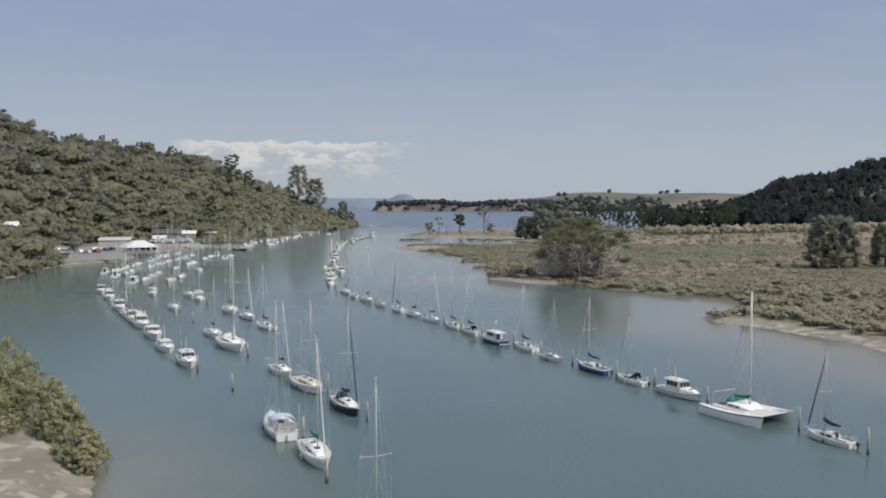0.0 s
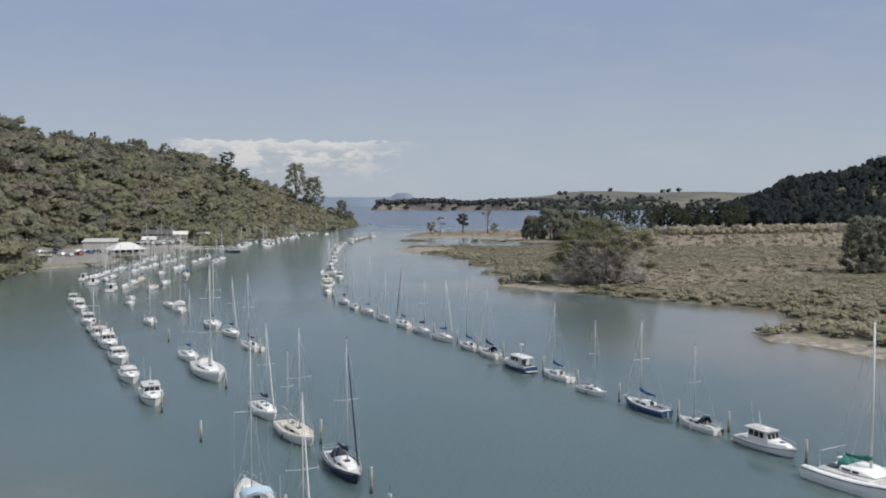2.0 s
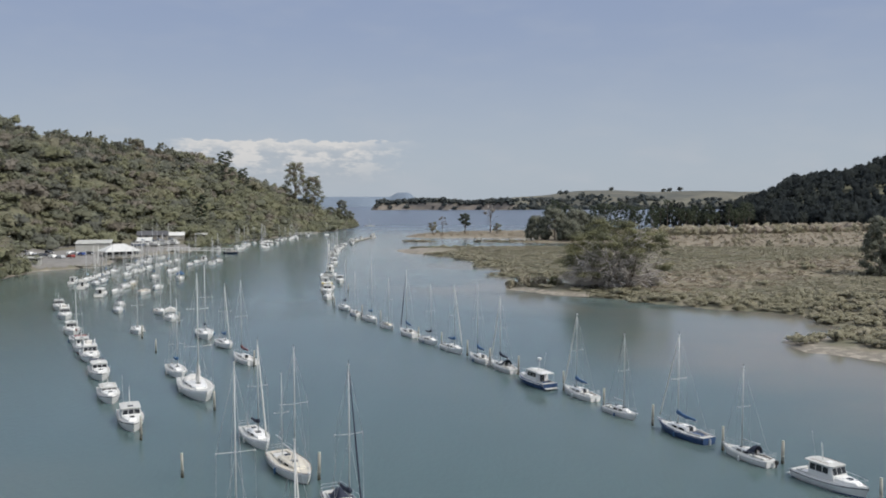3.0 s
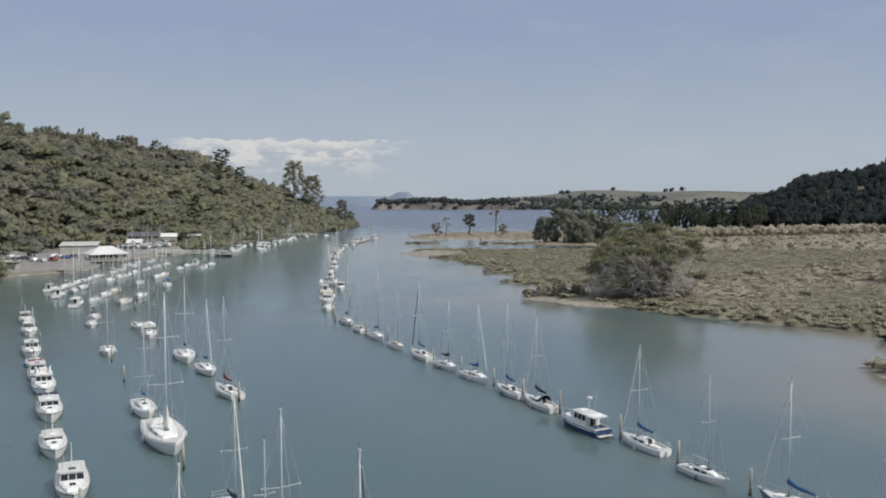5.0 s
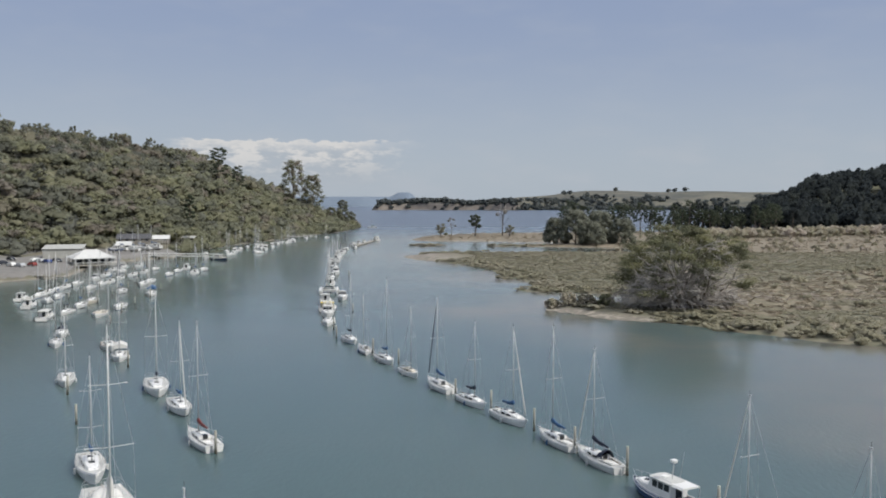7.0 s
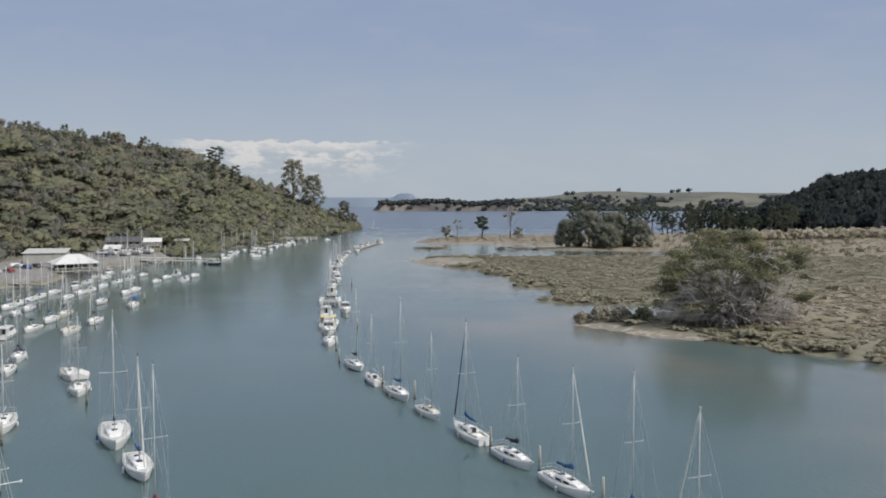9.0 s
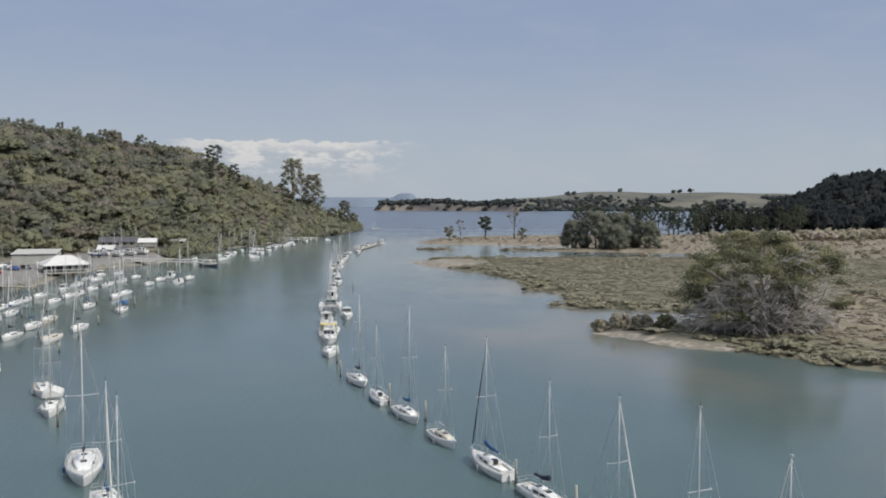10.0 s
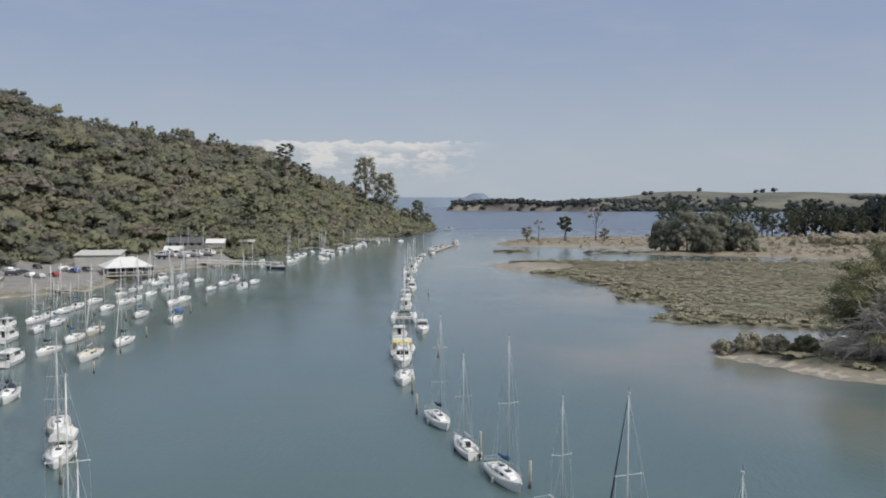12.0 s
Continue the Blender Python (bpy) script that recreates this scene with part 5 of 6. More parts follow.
# boats along the wooded shore
for x, y, k in ((-121.6, 651.0, 1), (-132.1, 634.5, 0), (-131.2, 595.0, 1), (-131.6, 579.0, 1), (-133.8, 563.0, 0), (-128.3, 528.4, 0), (-126.6, 508.0, 0), (-122.0, 478.6, 1), (-142.9, 548.6, 1),
                (-141.4, 526.2, 1), (-140.0, 509.0, 1), (-134.3, 479.4, 0), (-131.6, 463.6, 1), (-137.0, 570.0, 1), (-136.0, 604.0, 1), (-138.0, 540.0, 1), (-134.5, 520.0, 1), (-137.5, 494.0, 1)):
    if k:
        some_yacht((x, y), (-0.1, -0.99) if R.random() < 0.5 else (0.25, -0.97), 8.6, mast=R.uniform(9.5, 12.5), fine=False)
    else:
        launch((x, y), (0.2, -0.98), 8.4, fly=R.random() < 0.6, mast=3)
for x, y, k in ((-139.8, 485.0, 1), (-127.0, 489.5, 1), (-130.5, 514.5, 0), (-137.0, 586.5, 1), (-136.0, 613.5, 1), (-139.0, 625.0, 0), (-136.0, 441.5, 0), (-146.5, 372.5, 1), (-147.2, 382.0, 0),
                (-145.5, 393.5, 1), (-114.5, 365.8, 1)):
    if k:
        some_yacht((x, y), (0.2, -0.98) if R.random() < 0.5 else (-0.14, 0.99), 8.2, mast=R.uniform(9.5, 12.5), fine=False)
    else:
        launch((x, y), (0.2, -0.98), 7.8, fly=R.random() < 0.6, mast=2)
for y in (548, 566, 584):
    launch((-87.2 + (y - 548) * .03, y), BACK, 7.6, mast=0, canopy=R.choice(["sail", "yellow", "cover_navy"]), label="white launch lying alongside the pontoon")
launch((-126.5, 431.6), (0.9, -0.4), 8.4, hull="navy", cabin="cream", label="dark hulled launch lying at the jetty end")
catamaran((-121.0, 880.0), (-0.9, 0.3), 8.6, 6.2, 8.0)


# ---------------------------------------------------------------- mooring piles
def mooring_pile(xy, height, lean=(0, 0), thick=0.135):
    ob = new("mooring_pile")
    r = R.uniform(0.92, 1.08)
    part("shaft", Geo().tube([(0, 0, 0.35), (lean[0] * .5, lean[1] * .5, height * .6), (lean[0], lean[1], height)], [thick * r, thick * .96 * r, thick * .9 * r], 10), M["pile"], ob, smooth=True)
    part("wet_foot", Geo().tube([(0, 0, -1.5), (0, 0, 0.1), (0.0, 0, 0.42)], [thick * 1.12, thick * 1.12, thick * 1.03], 10), M["pile_wet"], ob, "dark weed-covered foot", smooth=True)
    part("cap", Geo().tube([(lean[0], lean[1], height), (lean[0], lean[1], height + .07), (lean[0], lean[1], height + .11)], [thick * 1.0, thick * .98, thick * .5], 10), M["pile_cap"], ob)
    part("rope_ring", Geo().tube([(thick * 1.06 * math.cos(a), thick * 1.06 * math.sin(a), .75) for a in np.linspace(0, math.tau, 11)], .03, 4), M["rope"], ob)
    ob.matrix_world = pose(xy[0], xy[1], 0, 0, 0, R.uniform(0, 360))
    return tagged(ob, "weathered round timber mooring pile standing in the water", "mooring pile", group="mooring piles")


PILES = [(9.5, 131.3), (13.7, 123.0), (18.8, 113.8), (23.2, 109.6), (27.4, 98.9), (34.0, 87.2), (37.5, 78.8), (-36.8, 127.6), (-31.9, 103.2), (-58.6, 165.0), (-66.8, 179.4),
         (-40.5, 114.9), (-17.9, 81.0), (-13.0, 67.9), (-19.5, 103.1), (-12.4, 88.7), (-12.2, 173.9), (-7.6, 164.8), (-4.0, 157.2), (0.0, 150.2), (5.5, 140.0), (-16.7, 180.9),
         (-42.3, 236.2), (-26.2, 202.2), (-66.6, 197.6), (-39.5, 154.8), (-40.0, 226.0), (-31.2, 210.0)]
for xy in PILES:
    mooring_pile(xy, R.uniform(2.1, 2.6), (R.uniform(-.05, .05), R.uniform(-.05, .05)))
for i in range(18):
    k = i % 3
    base = [(-90, 243), (-103, 262), (-117, 285)][k]
    s = (i // 3) * 16.0
    mooring_pile((base[0] - s * 0.22 + R.uniform(-1, 1) - k, base[1] + s * 1.0 + R.uniform(-1, 1)), R.uniform(1.6, 2.4))
for xy in ((-42.6, 262), (-51.0, 292), (-58.0, 352)):
    mooring_pile(xy, R.uniform(2.0, 2.5))


# ---------------------------------------------------------------- yard on the hill side
M["shed_grey"] = material("grey_cladding", (0.34, 0.34, 0.31), (0.43, 0.43, 0.40), 0.5, 0.7, bump=0.01)
M["roof_white"] = material("white_roofing", (0.50, 0.50, 0.475), (0.62, 0.62, 0.60), 0.4, 0.5)
M["roof_dark"] = material("dark_roofing", (0.045, 0.045, 0.048), (0.08, 0.08, 0.085), 0.6, 0.6)
M["board"] = material("weatherboard", (0.17, 0.155, 0.13), (0.26, 0.24, 0.205), 1.0, 0.75)
M["white_wall"] = material("white_wall", (0.60, 0.60, 0.57), (0.74, 0.74, 0.71), 0.6, 0.7)
M["planks"] = material("jetty_planks", (0.26, 0.24, 0.20), (0.40, 0.38, 0.33), 1.0, 0.85, bump=0.01)
M["gravel"] = material("yard_gravel", (0.135, 0.128, 0.118), (0.225, 0.215, 0.20), 0.25, 0.95, bump=0.03, fine=4)
M["tyre"] = material("tyre", (0.02, 0.02, 0.02), (0.04, 0.04, 0.04), 6, 0.85)
for nm, c in (("white", (0.68, 0.68, 0.66)), ("silver", (0.38, 0.39, 0.40)), ("red", (0.19, 0.035, 0.03)), ("dark", (0.03, 0.035, 0.045)), ("blue", (0.03, 0.06, 0.19))):
    M["car_" + nm] = material("car_" + nm, c, tuple(min(1, v * 1.1) for v in c), 0.5, 0.25)


def level(x, y):
    return float(ground_height(np.array([float(x)]), np.array([float(y)]))[0])


def hip_roof(w, d, z, rise, ridge, over=0.8, thick=0.18):
    x, y = w / 2 + over, d / 2 + over
    r = ridge / 2
    g = Geo()
    top = [(-x, -y, z), (x, -y, z), (x, y, z), (-x, y, z), (-r, 0, z + rise), (r, 0, z + rise)]
    low = [(a, b, c - thick) for a, b, c in top[:4]]
    g.add(top + low, [(0, 1, 5, 4), (1, 2, 5), (2, 3, 4, 5), (3, 0, 4), (6, 7, 1, 0), (7, 8, 2, 1), (8, 9, 3, 2), (9, 6, 0, 3), (9, 8, 7, 6)])
    return g


def gable_roof(w, d, z, rise, over=0.5, thick=0.16):
    x, y = w / 2 + over, d / 2 + over
    g = Geo()
    sec = [(-y, z - rise * over / (d / 2)), (0, z + rise), (y, z - rise * over / (d / 2)), (y, z - rise * over / (d / 2) - thick), (0, z + rise - thick), (-y, z - rise * over / (d / 2) - thick)]
    g.loft([[(-x, a, b) for a, b in sec], [(x, a, b) for a, b in sec]])
    return g


def pavilion():
    ob = new("boat_club_pavilion")
    w, d, z0, ze = 13.6, 12.0, 1.5, 4.0
    part("deck_floor", Geo().box(-w / 2 - .6, w / 2 + .6, -d / 2 - .6, d / 2 + .6, z0 - .3, z0, .05), M["planks"], ob)
    for i in range(6):
        for j in range(4):
            part("pile", Geo().tube([(-w / 2 + w * i / 5, -d / 2 + d * j / 3, -1.5), (-w / 2 + w * i / 5, -d / 2 + d * j / 3, z0 - .28)], .17, 8), M["pile_wet"], ob)
    roof = part("roof", hip_roof(w, d, ze, 2.9, 4.5), M["roof_white"], ob, "white hipped roof")
    for k in range(-7, 8):
        part("roof_rib", Geo().tube([(k * 1.05, -d / 2 - .8, ze + .03), (k * .32, 0, ze + 2.9)], .03, 4), M["roof_white"], roof)
    part("ridge_cap", Geo().box(-2.3, 2.3, -.18, .18, ze + 2.82, ze + 2.96, .04), M["roof_white"], roof)
    for i in range(6):
        x = -w / 2 + .3 + (w - .6) * i / 5
        for y in (-d / 2 + .3, d / 2 - .3):
            part("post", Geo().box(x - .12, x + .12, y - .12, y + .12, z0, ze, .02), M["white_wall"], ob)
    part("back_wall", Geo().box(-w / 2 + .3, w / 2 - .3, 1.0, 1.2, z0, ze - .1), M["shed_grey"], ob)
    for i in range(5):
        x = -w / 2 + 1.6 + i * 2.9
        part("window", Geo().box(x, x + 2.2, .93, .99, z0 + .5, ze - .4), M["window"], ob)
    for y in (-d / 2 - .5,):
        part("handrail", Geo().box(-w / 2 - .5, w / 2 + .5, y - .04, y + .04, z0 + .95, z0 + 1.05, .02), M["white_wall"], ob)
        for i in range(14):
            x = -w / 2 - .5 + (w + 1) * i / 13
            part("rail_post", Geo().box(x - .04, x + .04, y - .04, y + .04, z0, z0 + .95), M["white_wall"], ob)
    ob.matrix_world = pose(-161.5, 386.5, 0, 0, 0, 38)
    tagged(ob, "open boat club pavilion with white hipped roof on piles", "pavilion")


def store_shed():
    ob = new("boat_shed")
    w, d, h = 14.5, 13.0, 4.0
    part("wall", Geo().box(-w / 2, w / 2, -d / 2, d / 2, -1, h), M["shed_grey"], ob)
    g = Geo()
    sec = [(-d / 2 - .4, h), (d / 2 + .4, h + 1.0), (d / 2 + .4, h + .8), (-d / 2 - .4, h - .16)]
    part("roof", g.loft([[(-w / 2 - .4, a, b) for a, b in sec], [(w / 2 + .4, a, b) for a, b in sec]]), M["shed_grey"], ob)
    for i in range(18):
        x = -w / 2 + .4 + i * .8
        part("cladding_rib", Geo().box(x - .03, x + .03, -d / 2 - .05, -d / 2, 0, h - .2), M["shed_grey"], ob)
    part("roller_door", Geo().box(3.6, 7.4, -d / 2 - .06, -d / 2, 0, 3.6), M["shed_grey"], ob)
    part("gutter", Geo().tube([(-w / 2 - .4, -d / 2 - .45, h - .12), (w / 2 + .4, -d / 2 - .45, h - .12)], .08, 6), M["white_wall"], ob)
    ob.matrix_world = pose(-183.0, 409.0, level(-178, 405), 0, 0, 20)
    tagged(ob, "grey clad boat shed with a low pitched roof", "shed")


def house(xy, w, d, h, turn, roof, wall, rise=1.8, label="", z=None, deck=False, stilts=False):
    ob = new("house")
    part("wall", Geo().box(-w / 2, w / 2, -d / 2, d / 2, -1.2, h), M[wall], ob)
    part("gable_wall", Geo().loft([[(x, -d / 2, h - .01), (x, 0, h + rise * .96), (x, d / 2, h - .01)] for x in (-w / 2 + .02, w / 2 - .02)]), M[wall], ob)
    part("roof", gable_roof(w, d, h, rise), M[roof], ob)
    k = max(2, int(w / 2.6))
    for i in range(k):
        x = -w / 2 + w * (i + .5) / k
        win = part("window", Geo().box(x - .7, x + .7, -d / 2 - .05, -d / 2 + .02, h * .36, h * .82), M["window"], ob)
        part("window_frame", Geo().box(x - .8, x + .8, -d / 2 - .08, -d / 2 - .02, h * .36 - .1, h * .36, .01).box(x - .8, x + .8, -d / 2 - .08, -d / 2 - .02, h * .82, h * .82 + .1, .01), M["white_wall"], win)
    if deck:
        part("deck", Geo().box(-w / 2, w / 2, -d / 2 - 2.4, -d / 2 - .03, -.25, -.05, .03), M["planks"], ob)
        part("handrail", Geo().box(-w / 2, w / 2, -d / 2 - 2.4, -d / 2 - 2.3, .85, .95, .02), M["white_wall"], ob)
        for i in range(7):
            x = -w / 2 + .05 + (w - .1) * i / 6
            part("deck_post", Geo().box(x - .06, x + .06, -d / 2 - 2.4, -d / 2 - 2.28, -2.4, .88), M["white_wall"], ob)
    ob.matrix_world = pose(xy[0], xy[1], level(*xy) + .3 if z is None else z, 0, 0, turn)
    return tagged(ob, label, "house")


pavilion()
store_shed()
house((-184, 480), 15, 8, 2.4, 18, "roof_dark", "board", 2.0, "low house with a dark grey roof behind the yard", z=level(-184, 480) + 2.6)
house((-181, 462), 6.5, 5, 2.4, 10, "roof_white", "white_wall", 1.4, "small white gabled boatyard workshop")
house((-174, 489), 7.5, 6, 1.8, 14, "roof_white", "board", 1.5, "white house with a pale roof among trees", deck=True, z=level(-174, 489) + 2.8)
house((-170, 517), 6.5, 5, 2.2, 10, "shed_grey", "board", 0.9, "small timber cabin with a railed deck on the slope", deck=True, z=float(level(-170, 517)) + 1.0)
house((-262, 560), 9, 6, 2.4, 30, "board", "board", 0.8, "timber house with a pale deck high on the hill", deck=True, z=level(-262, 560) + 1.6)
house((-197, 338), 8, 6, 2.6, 40, "roof_white", "board", 1.5, "white roofed house among bush on the slope", z=level(-197, 338) + 6)
house((-170.5, 332), 6.5, 4, 2.4, 20, "shed_grey", "shed_grey", 0.4, "small grey shed at the water's edge")

# gravel yard
gx2, gy2 = np.meshgrid(np.linspace(-215, -150, 40), np.linspace(328, 470, 76))
dl2, dr2 = bank_distance(gx2, gy2)
gz2 = ground_height(gx2, gy2, dl2, dr2)
ids = np.arange(gx2.size).reshape(gx2.shape)
q = np.stack([ids[:-1, :-1], ids[:-1, 1:], ids[1:, 1:], ids[1:, :-1]], -1).reshape(-1, 4)
ok = ((dl2 > 0.8) & (dl2 < 46)).ravel()
q = q[ok[q].all(1)]
yard_me = array_mesh("car_park", np.stack([gx2, gy2, gz2 + 0.12], -1).reshape(-1, 3), q, M["gravel"])
tagged(new("car_park", yard_me), "pale gravel car park beside the creek", "car park", kind="structure")


def car(xy, turn, paint, L=4.4, tall=1.45, van=False):
    ob = new("car")
    w = 0.88
    prof = [(-L / 2, .35), (-L / 2, .85), (-L * .44, .95), (-L * .36, tall), (L * .12 if not van else L * .3, tall), (L * .28 if not van else L * .42, .95), (L * .47, .82), (L / 2, .62), (L / 2, .35)]
    rings = []
    for x in (-w, -w * .96, w * .96, w):
        inset = .06 if abs(x) == w else 0
        rings.append([(x * (.86 if z > 1.0 else 1), y * (1 - inset * .3), z - (inset if z > .9 else 0)) for y, z in prof])
    part("body", Geo().loft(rings), M["car_" + paint], ob)
    z0, z1 = 1.0, tall - .1
    for sgn in (-1, 1):
        xs = sgn * w * .905
        part("side_window", Geo().add([(xs * 1.0, -L * .33, z0), (xs * 1.0, L * .22, z0), (xs * .965, L * .10, z1), (xs * .965, -L * .31, z1)], [(0, 1, 2, 3)]), M["window"], ob)
        for y in (-L * .3, L * .31):
            wh = part("wheel", Geo().tube([(sgn * (w - .16), y, .32), (sgn * (w + .02), y, .32)], .32, 14), M["tyre"], ob)
            part("rim", Geo().tube([(sgn * (w + .02), y, .32), (sgn * (w + .03), y, .32)], .19, 10), M["alloy"], wh)
        part("headlight", Geo().box(sgn * .6 - .18, sgn * .6 + .18, L / 2 - .04, L / 2 + .02, .6, .74, .02), M["gelcoat"], ob)
    part("windscreen", Geo().add([(-w * .78, L * .272, .99), (w * .78, L * .272, .99), (w * .70, L * .135, tall - .04), (-w * .70, L * .135, tall - .04)], [(0, 1, 2, 3)]), M["window"], ob)
    ob.matrix_world = pose(xy[0], xy[1], level(*xy) + .12, 0, 0, turn)
    tagged(ob, f"parked {paint} car on the gravel car park", "car", group="parked cars")


for x, y, c in ((-185.2, 363.6, "dark"), (-185.1, 368.4, "dark"), (-177.3, 360.0, "white"), (-172.6, 357.2, "silver"), (-170.5, 361.5, "red"), (-193.8, 388.9, "dark"), (-177.5, 379.5, "silver"),
                (-173.0, 376.0, "blue"), (-172.0, 381.5, "dark"), (-190.0, 372.0, "silver"), (-196.0, 377.0, "white"), (-181.0, 384.0, "white")):
    car((x, y), R.choice([55, 60, 235, -35]), c)


def jetty(a, b, width, z, label, rails=True, pontoon=False):
    ob = new("jetty" if not pontoon else "pontoon")
    L = math.dist(a, b)
    n_ = int(L / 0.9)
    for i in range(n_):
        y = L * i / n_
        part("plank", Geo().box(-width / 2, width / 2, y + .02, y + L / n_ - .02, z - .08, z, .01), M["planks"], ob)
    for x in (-width / 2 + .15, width / 2 - .15):
        part("bearer", Geo().box(x - .08, x + .08, 0, L, z - .3, z - .085), M["pile_wet"], ob)
    k = max(2, int(L / 3.6))
    for i in range(k + 1):
        for x in (-width / 2, width / 2):
            y = L * i / k
            part("post", Geo().tube([(x, y, -1.5), (x, y, z + (1.0 if rails else .25))], .12, 7), M["pile"] if not rails else M["white_wall"], ob)
    if rails:
        for x in (-width / 2, width / 2):
            part("handrail", Geo().box(x - .07, x + .07, 0, L, z + .78, z + .92, .03), M["white_wall"], ob)
            part("fascia", Geo().box(x - .05, x + .05, 0, L, z - .32, z - .02, .02), M["white_wall"], ob)
    h = toward(a, b)
    ob.matrix_world = pose(a[0], a[1], 0, 0, 0, math.degrees(math.atan2(-h[0], h[1])))
    tagged(ob, label, "jetty")


jetty((-166.5, 439.0), (-125.0, 431.4), 2.2, 1.6, "timber jetty with pale posts running out from the yard")
jetty((-177.0, 345.0), (-146.5, 337.8), 1.6, 1.0, "low timber walkway along the muddy edge", rails=False)
jetty((-85.0, 538.0), (-83.2, 608.0), 2.4, 0.5, "floating pontoon in mid channel", rails=False, pontoon=True)
jetty((-150.0, 640.0), (-128.0, 648.0), 2.0, 1.5, "small timber jetty below the trees")


def hauled_boat(xy, turn, colour, L, mast=0.0):
    """A boat on the hard, on a cradle."""
    x, y = xy
    ob = (yacht if mast else launch)((x, y), (0, 1), L, hull=colour, **({"mast": mast, "cover": "cover_blue", "fine": False} if mast else {"mast": 0}))
    z = level(x, y)
    for yy in (-L * .22, L * .12):
        part("cradle", Geo().box(-1.1, 1.1, yy - .12, yy + .12, -1.1, -.05, .02), M["pile"], ob)
    ob.matrix_world = pose(x, y, z + 1.1, 0, 0, turn)
    return tagged(ob, "boat hauled out on a cradle in the yard", "boat", group="hauled boats")


for i, (x, y, t_, c, L, mst) in enumerate(((-170, 446, 60, "gelcoat", 8, 9), (-168, 453, 70, "gelcoat", 7.5, 0), (-172, 458, 100, "gelcoat", 8.5, 11), (-166, 461, 60, "gelcoat", 8, 0),
                                           (-176, 440, 80, "blue_hull", 7, 0), (-170, 468, 75, "gelcoat", 9, 10.5), (-178, 452, 60, "gelcoat", 8, 10))):
    hauled_boat((x, y), t_, c, L, mst)


def light_pole(xy, h):
    ob = new("light_pole")
    part("pole", Geo().tube([(0, 0, -.3), (0, 0, h)], [.11, .07], 8), M["board"], ob)
    part("arm", Geo().tube([(0, 0, h - .3), (1.1, 0, h - .1)], .035, 5), M["alloy"], ob)
    part("lamp_head", Geo().box(.9, 1.4, -.1, .1, h - .16, h - .06, .03), M["alloy"], ob)
    ob.matrix_world = pose(xy[0], xy[1], level(*xy), 0, 0, 200)
    tagged(ob, "tall pale pole at the car park edge", "pole")


for xy, h in (((-186, 392), 9), ((-205, 380), 8), ((-163, 480), 8), ((-166, 505), 8), ((-160, 540), 7)):
    light_pole(xy, h)


